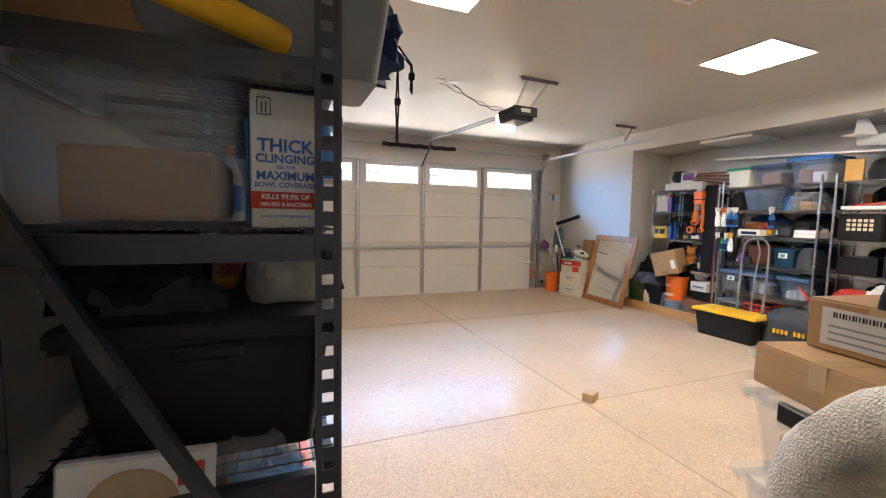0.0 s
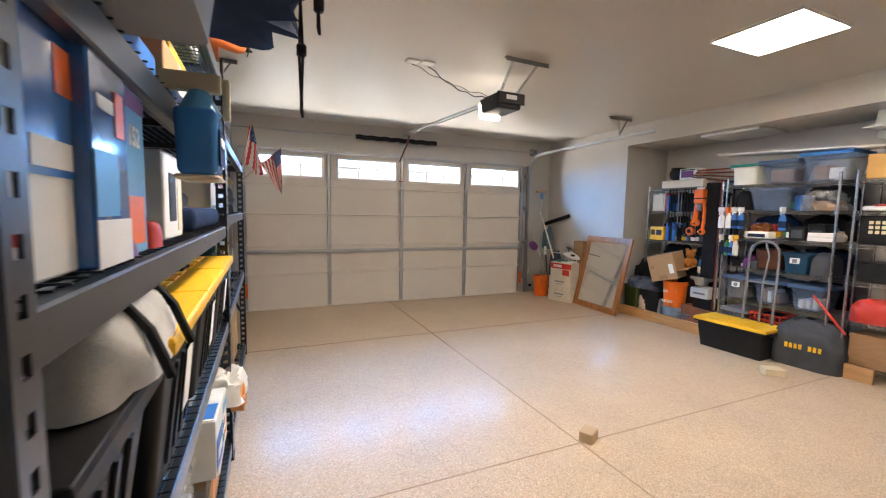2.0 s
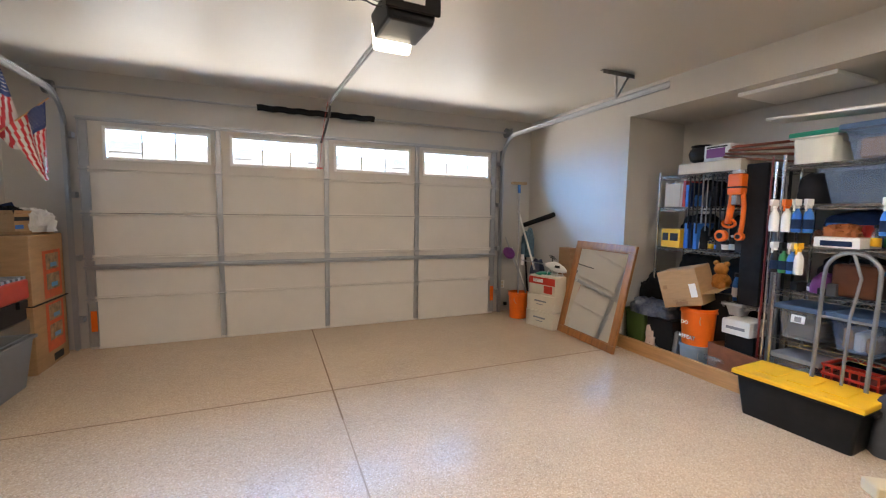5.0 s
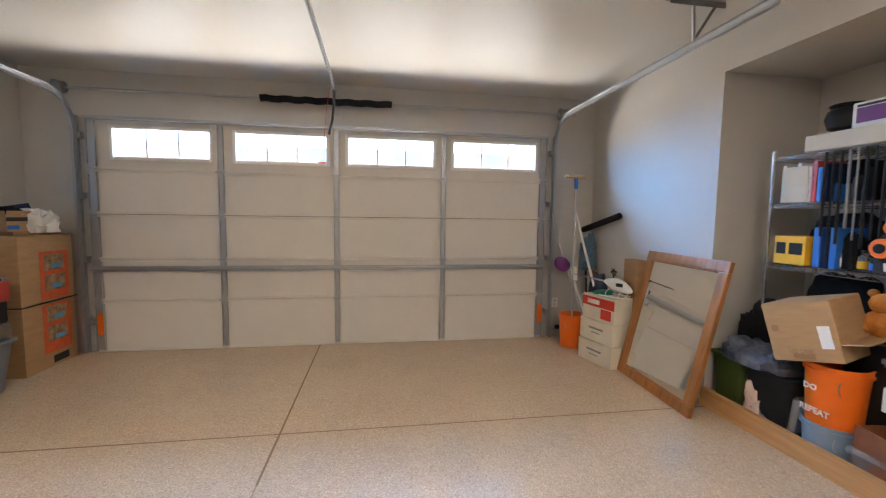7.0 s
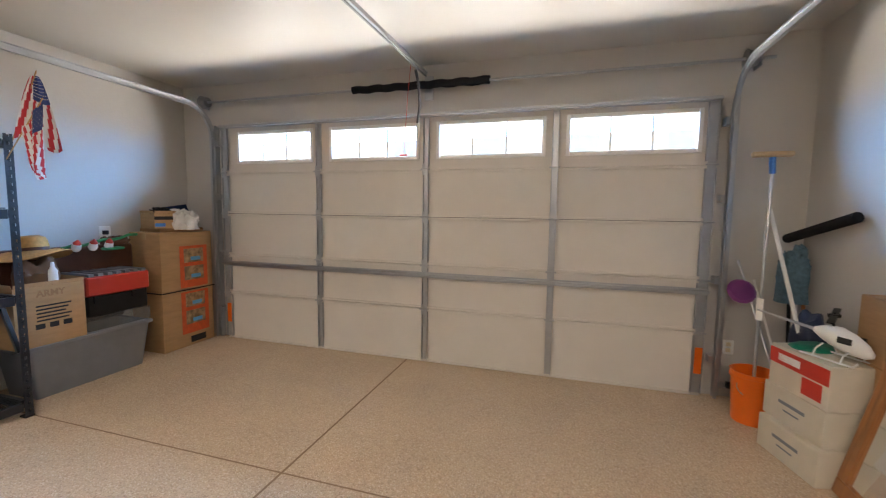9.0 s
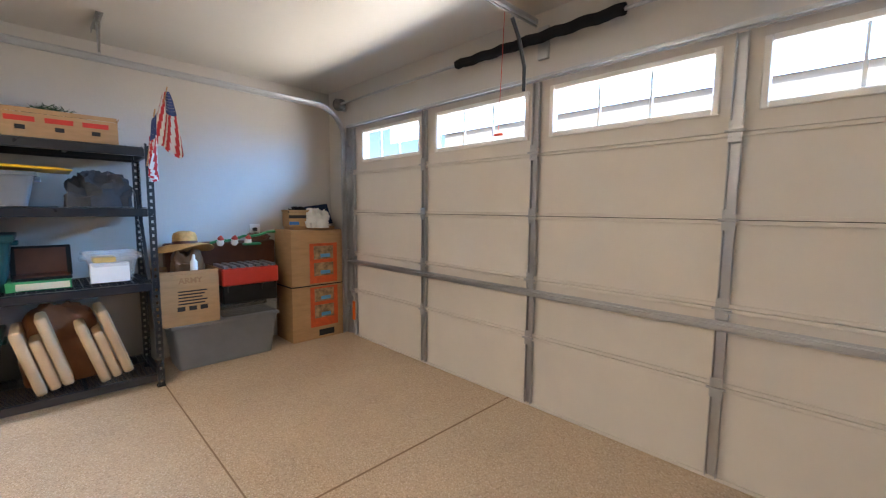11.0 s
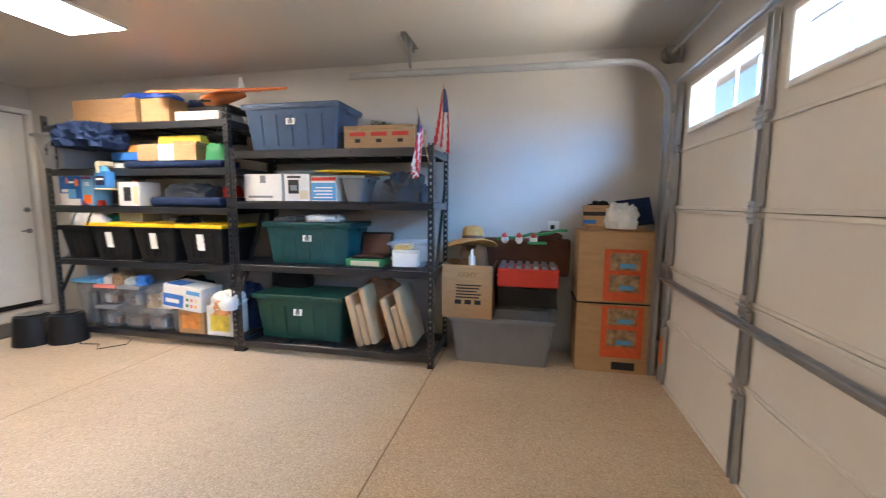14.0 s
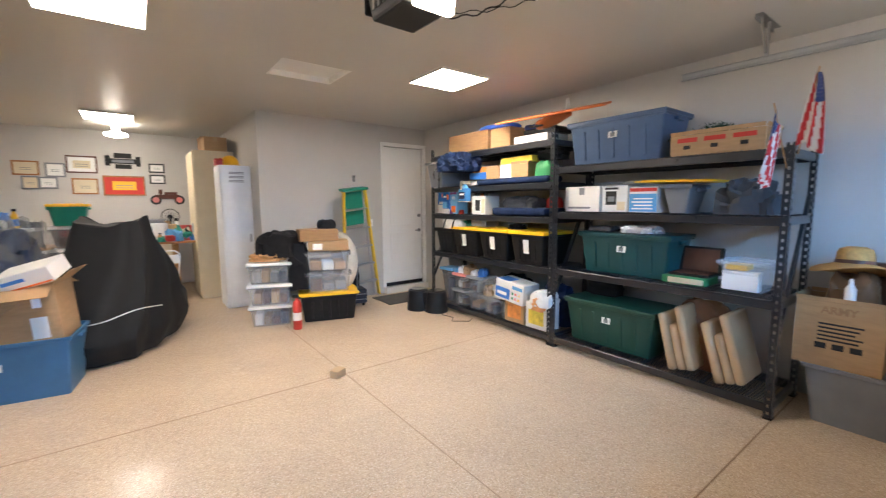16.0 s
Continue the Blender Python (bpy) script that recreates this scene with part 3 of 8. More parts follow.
box(bm, -0.46, -0.405, 0.0, 0.068, 0.0, 2.51)
box(bm, 0.405, 0.46, 0.0, 0.068, 0.0, 2.51)
box(bm, -0.405, 0.405, 0.0, 0.068, 2.45, 2.51)
part("door_casing", bm, WHITE, hd, "white door casing", bevel=0.004)
boxpart("door_sweep", (-0.395, 0.395, -0.03, 0.006, 0.0, 0.06), RUBBER, hd, "black door sweep")
bm = bmesh.new()
cyl(bm, (-0.33, 0.0, 0.98), (-0.33, 0.02, 0.98), 0.03, n=16)
cyl(bm, (-0.33, 0.035, 0.98), (-0.23, 0.035, 0.98), 0.01, n=8)
cyl(bm, (-0.33, 0.02, 0.98), (-0.33, 0.045, 0.98), 0.012, n=8)
part("door_handle", bm, DARKSTEEL, hd, "dark lever handle")
bm = bmesh.new()
cyl(bm, (-0.33, 0.0, 1.25), (-0.33, 0.025, 1.25), 0.03, n=16)
part("deadbolt", bm, DARKSTEEL, hd, "dark round deadbolt")

setting("roof_overhang", [(-1.2, XA + 1.0, YD + T, 7.85, 2.72, 2.95)], STUCCO, "boxed roof overhang above the garage door")


# ---- kinds of things ----
def patch(parent, name, material, u0, u1, v0, v1, d, label=""):
    """A thin print or sticker on the front face (local -y) at depth d/2."""
    return boxpart(name, (u0, u1, -d / 2 - 0.0022, -d / 2 - 0.0006, v0, v1), material, parent, label)


def tote(label, x, y, z, rz, w, d, h, body, lid, group="", sticker=True, lidon=True, inset=0.045, cat="storage tote", lidlabel="", ribs=5, fill=None, fillmats=None, rx=0, ry=0):
    o = thing("storage_tote", label, cat, x, y, z, rz, rx, ry, group=group)
    lt = 0.035 if lidon else 0.0
    hb = h - lt * 0.6
    bm = bmesh.new()
    bw, bd = w / 2 - 0.02, d / 2 - 0.02
    outer_lo = [(-bw + inset, -bd + inset), (bw - inset, -bd + inset), (bw - inset, bd - inset), (-bw + inset, bd - inset)]
    outer_hi = [(-bw, -bd), (bw, -bd), (bw, bd), (-bw, bd)]
    t = 0.004
    rings = []
    for pts, zz in ((outer_lo, 0.0), (outer_hi, hb)):
        rings.append([bm.verts.new((px, py, zz)) for px, py in pts])
    for pts, zz in ((outer_hi, hb), (outer_lo, 0.006)):
        rings.append([bm.verts.new((px - math.copysign(t, px), py - math.copysign(t, py), zz)) for px, py in pts])
    for p, q in zip(rings, rings[1:]):
        for k in range(4):
            bm.faces.new((p[k], p[(k + 1) % 4], q[(k + 1) % 4], q[k]))
    bm.faces.new(rings[0][::-1])
    bm.faces.new(rings[-1])
    vert = [e for e in bm.edges if abs(e.verts[0].co.z - e.verts[1].co.z) > hb * 0.5]
    bmesh.ops.bevel(bm, geom=vert, offset=0.025, segments=3, profile=0.5, affect="EDGES", clamp_overlap=True)
    part("body", bm, body, o, smooth=True)
    if ribs:
        bm = bmesh.new()
        for k in range(ribs):
            u = (-bw + inset + 0.05) + (2 * (bw - inset) - 0.10) * (k + 0.5) / ribs
            for s in (-1,):
                q0, q1 = bd - inset * 0.85, bd - inset * 0.18
                vs = [bm.verts.new(p) for p in ((u - 0.012, s * (q0 + 0.001), hb * 0.12), (u + 0.012, s * (q0 + 0.001), hb * 0.12), (u + 0.012, s * (q1 + 0.001), hb * 0.80), (u - 0.012, s * (q1 + 0.001), hb * 0.80),
                                                (u - 0.009, s * (q0 + 0.007), hb * 0.13), (u + 0.009, s * (q0 + 0.007), hb * 0.13), (u + 0.009, s * (q1 + 0.007), hb * 0.79), (u - 0.009, s * (q1 + 0.007), hb * 0.79))]
                for f in ((4, 5, 6, 7), (0, 1, 5, 4), (1, 2, 6, 5), (2, 3, 7, 6), (3, 0, 4, 7)):
                    bm.faces.new([vs[i] for i in f])
        part("ribs", bm, body, o)
    bm = bmesh.new()
    r = 0.014
    zr = hb - 0.03
    for q in ((-bw - r, bw + r, -bd - r, -bd), (-bw - r, bw + r, bd, bd + r), (-bw - r, -bw, -bd, bd), (bw, bw + r, -bd, bd)):
        box(bm, *q, zr, hb - 0.001)
    part("rim", bm, body, o, bevel=0.003)
    for s in (-1, 1):
        boxpart("handle", (s * (bw + r) - 0.018, s * (bw + r) + 0.018, -0.07, 0.07, hb - 0.062, hb - 0.031), body, o, bevel=0.006)
    if lidon:
        bm = bmesh.new()
        vs = box(bm, -w / 2, w / 2, -d / 2, d / 2, h - lt, h - 0.010)
        bm.faces.ensure_lookup_table()
        top = bm.faces[1]
        q = bmesh.ops.inset_region(bm, faces=[top], thickness=0.03, depth=0.0)
        q = bmesh.ops.inset_region(bm, faces=[top], thickness=0.006, depth=0.010)
        part("lid", bm, lid, o, lidlabel, bevel=0.002)
        if lid is YELLOWPL:
            for k in range(3):
                u = -w / 4 + w / 4 * k
                boxpart("lid_ridge", (u - w * 0.09, u + w * 0.09, -d * 0.28, d * 0.28, h + 0.0005, h + 0.008), lid, o, bevel=0.003)
    if sticker:
        k = (0.62 - 1.0) * inset
        s = boxpart("sticker", (-0.045, 0.045, -0.0015, 0.0015, -0.03, 0.03), PAPER, o, "white printed sticker")
        s.matrix_basis = pose(0.0, -bd + inset * 0.38 - 0.010, h * 0.62, -math.degrees(math.atan2(inset, hb)))
        b = boxpart("print", (-0.022, 0.022, -0.0026, -0.0016, -0.022, 0.018), DARKSTEEL, s)
    if fill:
        for k in range(fill):
            bm = bmesh.new()
            ww, dd = (w - 2 * inset - 0.08) / fill, d - 2 * inset - 0.09
            x0 = -w / 2 + inset + 0.04 + ww * k
            hh = (h - 0.08) * random.uniform(0.55, 0.95)
            box(bm, x0 + 0.004, x0 + ww - 0.004, -dd / 2, dd / 2 * random.uniform(0.5, 1), 0.012, hh)
            part("contents", bm, random.choice(fillmats or [CARD, CARDW, GREYCLOTH, CARDD, NAVY, PAPER, DARKWOOD, GREYPL]), o, bevel=0.012)
    return o


def carton(label, x, y, z, rz, w, d, h, material=None, flaps="closed", rx=0, ry=0, cat="cardboard box", group="", tape=True):
    material = material or CARD
    o = thing("cardboard_box", label, cat, x, y, z, rz, rx, ry, group=group)
    bm = bmesh.new()
    if flaps == "closed":
        box(bm, -w / 2, w / 2, -d / 2, d / 2, 0, h)
        part("body", bm, material, o, bevel=0.004)
        boxpart("flap", (-w / 2 + 0.003, w / 2 - 0.003, -d / 2 + 0.003, -0.0015, h + 0.0005, h + 0.004), material, o)
        boxpart("flap", (-w / 2 + 0.003, w / 2 - 0.003, 0.0015, d / 2 - 0.003, h + 0.0005, h + 0.004), material, o)
        if tape:
            bm = bmesh.new()
            box(bm, -w / 2 - 0.001, w / 2 + 0.001, -0.025, 0.025, h + 0.0041, h + 0.005)
            box(bm, -w / 2 - 0.0014, -w / 2 - 0.0004, -0.025, 0.025, h - 0.07, h + 0.004)
            box(bm, w / 2 + 0.0004, w / 2 + 0.0014, -0.025, 0.025, h - 0.07, h + 0.004)
            part("tape", bm, TAPE, o, "glossy packing tape")
    else:
        t = 0.004
        rings = []
        for a, b, zz in ((w / 2, d / 2, 0.0), (w / 2, d / 2, h), (w / 2 - t, d / 2 - t, h), (w / 2 - t, d / 2 - t, t)):
            rings.append([bm.verts.new(p) for p in ((-a, -b, zz), (a, -b, zz), (a, b, zz), (-a, b, zz))])
        for p, q in zip(rings, rings[1:]):
            for k in range(4):
                bm.faces.new((p[k], p[(k + 1) % 4], q[(k + 1) % 4], q[k]))
        bm.faces.new(rings[0][::-1])
        bm.faces.new(rings[-1])
        part("body", bm, material, o)
        f = min(w, d) * 0.42 if flaps == "open" else 0.03
        for k, (cx, cy, ln, rot) in enumerate(((0, -d / 2, w, 0), (w / 2, 0, d, 90), (0, d / 2, w, 180), (-w / 2, 0, d, 270))):
            b = bmesh.new()
            box(b, -ln / 2 + 0.004, ln / 2 - 0.004, -f, 0.0, -0.002, 0.002)
            part("flap", b, material, o, at=pose(cx, cy, h + 0.002, 0, 0, rot) @ pose(0, 0, 0, (32, -38, 24, -55)[k] if flaps == "open" else (-78, -70, -82, -74)[k]))
    return o


def shelving_unit(label, x0, x1, y0, y1, decks, top):
    o = thing("shelving_unit", label, "shelving unit", 0, 0, 0, group="black garage shelving")
    px, py = 0.058, 0.05
    for cx in (x0, x1 - px):
        for cy in (y0, y1 - py):
            bm = bmesh.new()
            fx = cx if cx == x0 else cx + px - 0.004
            fy = cy if cy == y0 else cy + py - 0.004
            n = int(top / 0.055)
            box(bm, fx, fx + 0.004, cy, cy + 0.017, 0.004, top)
            box(bm, fx, fx + 0.004, cy + py - 0.017, cy + py, 0.004, top)
            sx0, sx1 = (cx + 0.0045, cx + px) if cx == x0 else (cx, cx + px - 0.0045)
            box(bm, sx0, sx0 + 0.014, fy, fy + 0.004, 0.004, top)
            box(bm, sx1 - 0.014, sx1, fy, fy + 0.004, 0.004, top)
            for k in range(n):
                z = 0.004 + k * 0.055
                box(bm, fx, fx + 0.004, cy + 0.0171, cy + py - 0.0171, z, z + 0.032)
                box(bm, sx0 + 0.0141, sx1 - 0.0141, fy, fy + 0.004, z, z + 0.032)
            part("post", bm, BLACKSTEEL, o)
            boxpart("foot", (cx - 0.003, cx + px + 0.003, cy - 0.003, cy + py + 0.003, 0.0, 0.012), RUBBER, o)
    for z in decks:
        s = new("shelf")
        s.parent = o
        for xx in (x0 + 0.006, x1 - 0.036):
            bm = bmesh.new()
            box(bm, xx, xx + 0.03, y0 + py + 0.001, y1 - py - 0.001, z - 0.075, z - 0.012)
            box(bm, xx + (0.0305 if xx < 0.3 else -0.012), xx + (0.042 if xx < 0.3 else -0.0005), y0 + py + 0.001, y1 - py - 0.001, z - 0.075, z - 0.05)
            part("beam", bm, BLACKSTEEL, s, bevel=0.004)
        for yy in (y0 + 0.008, y1 - 0.036):
            boxpart("end_beam", (x0 + px + 0.001, x1 - px - 0.001, yy, yy + 0.028, z - 0.07, z - 0.012), BLACKSTEEL, s)
        for q in range(3):
            yy = y0 + (y1 - y0) * (q + 1) / 4
            boxpart("cross_support", (x0 + 0.05, x1 - 0.05, yy - 0.012, yy + 0.012, z - 0.035, z - 0.013), BLACKSTEEL, s)
        bm = bmesh.new()
        k = 0
        y = y0 + 0.055
        while y < y1 - 0.05:
            box(bm, x0 + 0.008, x1 - 0.008, y - 0.0017, y + 0.0017, z - 0.0035, z)
            y += 0.05
        xw = x0 + 0.02
        while xw < x1 - 0.01:
            box(bm, xw - 0.0018, xw + 0.0018, y0 + 0.052, y1 - 0.052, z - 0.0075, z - 0.0038)
            xw += 0.0285
        part("wire_deck", bm, BLACKSTEEL, s, "black wire deck")
    for yy in (y0 - 0.035, y1 - 0.03):
        bm = bmesh.new()
        cyl(bm, (x0 + 0.02, yy, decks[2] + 0.15), (x1 - 0.05, yy, decks[1] - 0.42), 0.019, n=4)
        part("brace", bm, BLACKSTEEL, o, "black diagonal end brace")
    return o


def wire_rack(label, x0, x1, y0, y1, levels, top):
    o = thing("wire_rack", label, "wire rack", 0, 0, 0, group="chrome wire racks")
    for cx in (x0, x1):
        for cy in (y0, y1):
            bm = bmesh.new()
            cyl(bm, (cx, cy, 0.02), (cx, cy, top), 0.0125, n=12)
            for k in range(int(top / 0.05)):
                cyl(bm, (cx, cy, 0.05 + k * 0.05), (cx, cy, 0.053 + k * 0.05), 0.0138, n=8)
            part("post", bm, CHROME, o, smooth=True)
            bm = bmesh.new()
            cyl(bm, (cx, cy, 0), (cx, cy, 0.02), 0.02, n=12)
            part("foot", bm, RUBBER, o)
    for z in levels:
        bm = bmesh.new()
        for dz in (0.0, -0.032):
            for a, b in (((x0, y0), (x1, y0)), ((x1, y0), (x1, y1)), ((x1, y1), (x0, y1)), ((x0, y1), (x0, y0))):
                cyl(bm, (*a, z - 0.004 + dz), (*b, z - 0.004 + dz), 0.0035, n=6)
        n = int((y1 - y0) / 0.045)
        for k in range(n):
            for xx in (x0, x1):
                ya, yb, ym = y0 + (y1 - y0) * k / n, y0 + (y1 - y0) * (k + 1) / n, y0 + (y1 - y0) * (k + 0.5) / n
                cyl(bm, (xx, ya, z - 0.036), (xx, ym, z - 0.004), 0.002, n=4)
                cyl(bm, (xx, ym, z - 0.004), (xx, yb, z - 0.036), 0.002, n=4)
        n = int((y1 - y0) / 0.028)
        for k in range(1, n):
            yy = y0 + (y1 - y0) * k / n
            cyl(bm, (x0, yy, z - 0.002), (x1, yy, z - 0.002), 0.0018, n=4, caps=False)
        for q in (0.33, 0.66):
            xx = x0 + (x1 - x0) * q
            cyl(bm, (xx, y0, z - 0.008), (xx, y1, z - 0.008), 0.003, n=6)
        for cx in (x0, x1):
            for cy in (y0, y1):
                cyl(bm, (cx, cy, z - 0.04), (cx, cy, z + 0.004), 0.018, 0.016, n=10)
        part("wire_shelf", bm, CHROME, o, "chrome wire shelf")
    return o


def heap(name, label, cat, x, y, z, rz, w, d, h, material, seed, folds=0.16, freq=6.0, square=0.6, rx=0, ry=0):
    bm = bmesh.new()
    lump(bm, w, d, h, seed, folds, square=square, freq=freq)
    return solid(name, label, cat, bm, material, x, y, z, rz, rx, ry, smooth=True)


def bottle(name, label, x, y, z, r, h, body, cap, neck=0.35, trigger=False, rz=0, cat="bottle"):
    o = thing(name, label, cat, x, y, z, rz)
    bm = bmesh.new()
    hb = h * (0.72 if trigger else 0.86)
    lathe(bm, [(r * 0.9, 0), (r, 0.01), (r, hb * 0.62), (r * 0.85, hb * 0.78), (r * neck, hb * 0.94), (r * neck, hb)], 14)
    part("body", bm, body, o, smooth=True)
    bm = bmesh.new()
    if trigger:
        cyl(bm, (0, 0, hb + 0.0005), (0, 0, hb + 0.02), r * neck * 1.25, n=10)
        box(bm, -0.012, 0.012, -0.055, 0.03, hb + 0.0205, h)
        box(bm, -0.006, 0.006, -0.05, -0.035, hb - 0.02, hb + 0.02)
        part("trigger_head", bm, cap, o, bevel=0.003)
    else:
        cyl(bm, (0, 0, hb + 0.0005), (0, 0, h), r * neck * 1.2, n=12)
        part("cap", bm, cap, o, smooth=True)
    bm = bmesh.new()
    lathe(bm, [(r + 0.0008, hb * 0.15), (r + 0.0008, hb * 0.55)], 14)
    part("label", bm, random.choice([PAPER, BLUE, GREEN, YELLOWPL]) if not trigger else (WHITE if body is WHITE else NAVY), o, smooth=True)
    return o


def bucket(label, x, y, z, r, h, material, group="", sticker=None):
    o = thing("bucket", label, "bucket", x, y, z, group=group)
    bm = bmesh.new()
    lathe(bm, [(r * 0.84, 0), (r * 0.97, h * 0.88), (r * 1.04, h * 0.88), (r * 1.04, h * 0.93), (r, h * 0.93), (r, h), (r * 1.03, h), (r * 1.03, h + 0.004), (r * 0.96, h + 0.004), (r * 0.80, 0.01)], 28)
    part("body", bm, material, o, smooth=True)
    bm = bmesh.new()
    tube(bm, [(r * 1.02 * math.cos(a), r * 1.02 * math.sin(a) * 0.25 - r * 0.85, h * 0.85 - 0.12 * math.sin(a)) for a in [math.pi * k / 12 for k in range(13)]], 0.003, 5)
    part("handle", bm, STEEL, o, "thin wire handle")
    return o


# ---- black shelving along the side wall ----
A0, A1, B0, B1 = 3.155, 5.125, 0.905, 3.145
AD = [0.125, 0.885, 1.485, 1.955]
BD = [0.125, 0.865, 1.425, 1.805, 2.255]
shelving_unit("four-tier black steel shelving unit with wire decks beside the wall", 0.05, 0.70, A0, A1, AD, 1.98)
shelving_unit("tall five-tier black steel shelving unit with wire decks, full", 0.05, 0.70, B0, B1, BD, 2.35)

# unit nearer the garage door
tote("large slate blue lidded tote on the top shelf", 0.35, 3.73, AD[3], 90, 1.0, 0.54, 0.43, BLUEPL, BLUEPL)
o = carton("long printed fruit carton holding a fir garland", 0.42, 4.60, AD[3], 90, 0.66, 0.36, 0.17, flaps="tray", tape=False)
for u in (-0.2, 0.0, 0.2):
    patch(o, "red_print", RED, u - 0.075, u + 0.075, 0.11, 0.145, 0.36)
    patch(o, "dark_print", INK, u - 0.025, u + 0.025, 0.055, 0.085, 0.36)
bm = bmesh.new()
for k in range(900):
    a, u, v = random.uniform(0, 6.28), random.gauss(0, 0.14), random.gauss(0, 0.06)
    p = Vector((u, v, 0.02 + random.uniform(0, 0.10) * math.exp(-(u / 0.2) ** 2)))
    d = Vector((math.cos(a), math.sin(a), random.uniform(-0.3, 1.0))).normalized() * 0.05
    s = d.orthogonal().normalized() * 0.004
    bm.faces.new([bm.verts.new(q) for q in (p - s, p + s, p + d)])
solid("fir_garland", "dark green artificial fir garland lying in the carton", "garland", bm, FIR, 0.42, 4.55, AD[3] + 0.13, 90)

o = carton("white lidded file box on the second shelf", 0.42, 3.43, AD[2], 90, 0.40, 0.38, 0.25, CARDW, tape=False)
patch(o, "grip_slot", GREYPL, -0.03, 0.03, 0.17, 0.24, 0.38)
patch(o, "print_line", GREYPL, -0.16, 0.10, 0.03, 0.05, 0.38)
o = carton("white coffee maker box with black appliance print", 0.44, 3.775, AD[2], 90, 0.26, 0.30, 0.25, CARDW, tape=False)
patch(o, "appliance_print", INK, -0.09, 0.02, 0.07, 0.20, 0.30)
bm = bmesh.new()
box(bm, -0.065, 0.0, -0.1555, -0.1525, 0.10, 0.15)
part("jug_print", bm, GREYPL, o)
patch(o, "lettering_bar", INK, -0.1, 0.04, 0.215, 0.235, 0.30)
patch(o, "tan_print", CREAM, 0.03, 0.11, 0.02, 0.10, 0.30)
o = carton("light blue box with red top band and white text lines", 0.47, 4.05, AD[2], 90, 0.26, 0.24, 0.23, CARDW, tape=False)
patch(o, "blue_print", LIGHTBLUE, -0.125, 0.125, 0.01, 0.17, 0.24)
patch(o, "red_band", RED, -0.125, 0.125, 0.19, 0.222, 0.24)
for k in range(4):
    boxpart("text_bar", (-0.10 + 0.02 * (k % 2), 0.09, -0.1245, -0.1225, 0.03 + 0.03 * k, 0.042 + 0.03 * k), PAPER, o)
tote("small dark grey bin without lid beside the boxes", 0.42, 4.335, AD[2], 90, 0.27, 0.40, 0.24, GREYPL, GREYPL, lidon=False, sticker=False, ribs=0)
bm = bmesh.new()
box(bm, -0.33, 0.33, -0.22, 0.22, 0, 0.012)
box(bm, -0.29, 0.29, -0.18, 0.18, 0.0121, 0.022)
solid("flat_cover", "loose yellow plastic tote lid lying on the bins", "tote lid", bm, YELLOWPL, 0.42, 4.32, AD[2] + 0.262, 90, 0, 1.5, bevel=0.004)
bm = bmesh.new()
box(bm, -0.2, 0.2, -0.14, 0.14, 0, 0.03)
solid("tray", "flat clear plastic tray lying on the coffee box", "tray", bm, CLEAR, 0.42, 3.72, AD[2] + 0.258, 90, bevel=0.01)
heap("duffel_bag", "crumpled black duffel bag with straps on the shelf", "bag", 0.42, 4.81, AD[2], 90, 0.44, 0.46, 0.27, GREYCLOTH, 3, 0.2, 7)

tote("large teal green lidded tote with a sticker, clothes on it", 0.36, 3.86, AD[1], 90, 0.93, 0.50, 0.40, TEALPL, TEALPL)
heap("folded_clothes", "folded blue-grey clothes lying on the teal tote", "clothes", 0.40, 3.58, AD[1] + 0.407, 90, 0.30, 0.30, 0.05, GREYCLOTH, 5)
heap("white_cloth", "crumpled white work cloth on the teal tote", "cloth", 0.44, 3.98, AD[1] + 0.407, 90, 0.40, 0.28, 0.07, WHITECLOTH, 8, 0.25, 9)
o = thing("game_box", "green and tan flat box lying on the shelf", "box", 0.46, 4.43, AD[1], 90)
boxpart("body", (-0.17, 0.17, -0.14, 0.14, 0, 0.065), GREEN, o, bevel=0.003)
patch(o, "tan_side", CREAM, -0.12, 0.16, 0.008, 0.055, 0.28)
o = thing("open_case", "open black case with dark red lining standing on books", "case", 0.42, 4.45, AD[1] + 0.066, 90)
boxpart("tray", (-0.16, 0.16, -0.13, 0.13, 0, 0.02), BLACKPL, o, bevel=0.004)
boxpart("lining", (-0.14, 0.14, -0.11, 0.10, 0.0201, 0.024), DARKWOOD, o)
boxpart("lid", (-0.17, 0.17, 0.10, 0.125, 0.0, 0.24), BLACKPL, o, bevel=0.005, at=pose(0, 0, 0.02, -12))
boxpart("lid_lining", (-0.14, 0.14, 0.094, 0.0995, 0.02, 0.22), DARKWOOD, o, at=pose(0, 0, 0.02, -12))
o = tote("clear open bin holding a white box and yellow packet", 0.44, 4.85, AD[1], 90, 0.37, 0.36, 0.24, CLEAR, CLEAR, lidon=False, sticker=False, ribs=0, cat="storage bin")
boxpart("white_carton", (-0.14, 0.10, -0.14, -0.06, 0.01, 0.16), PAPER, o, bevel=0.003)
boxpart("yellow_packet", (-0.12, 0.02, -0.13, 0.02, 0.165, 0.21), YELLOWPL, o, bevel=0.006)

tote("large forest green lidded tote with a sticker", 0.36, 3.74, AD[0], 90, 0.97, 0.52, 0.45, GREENPL, GREENPL)


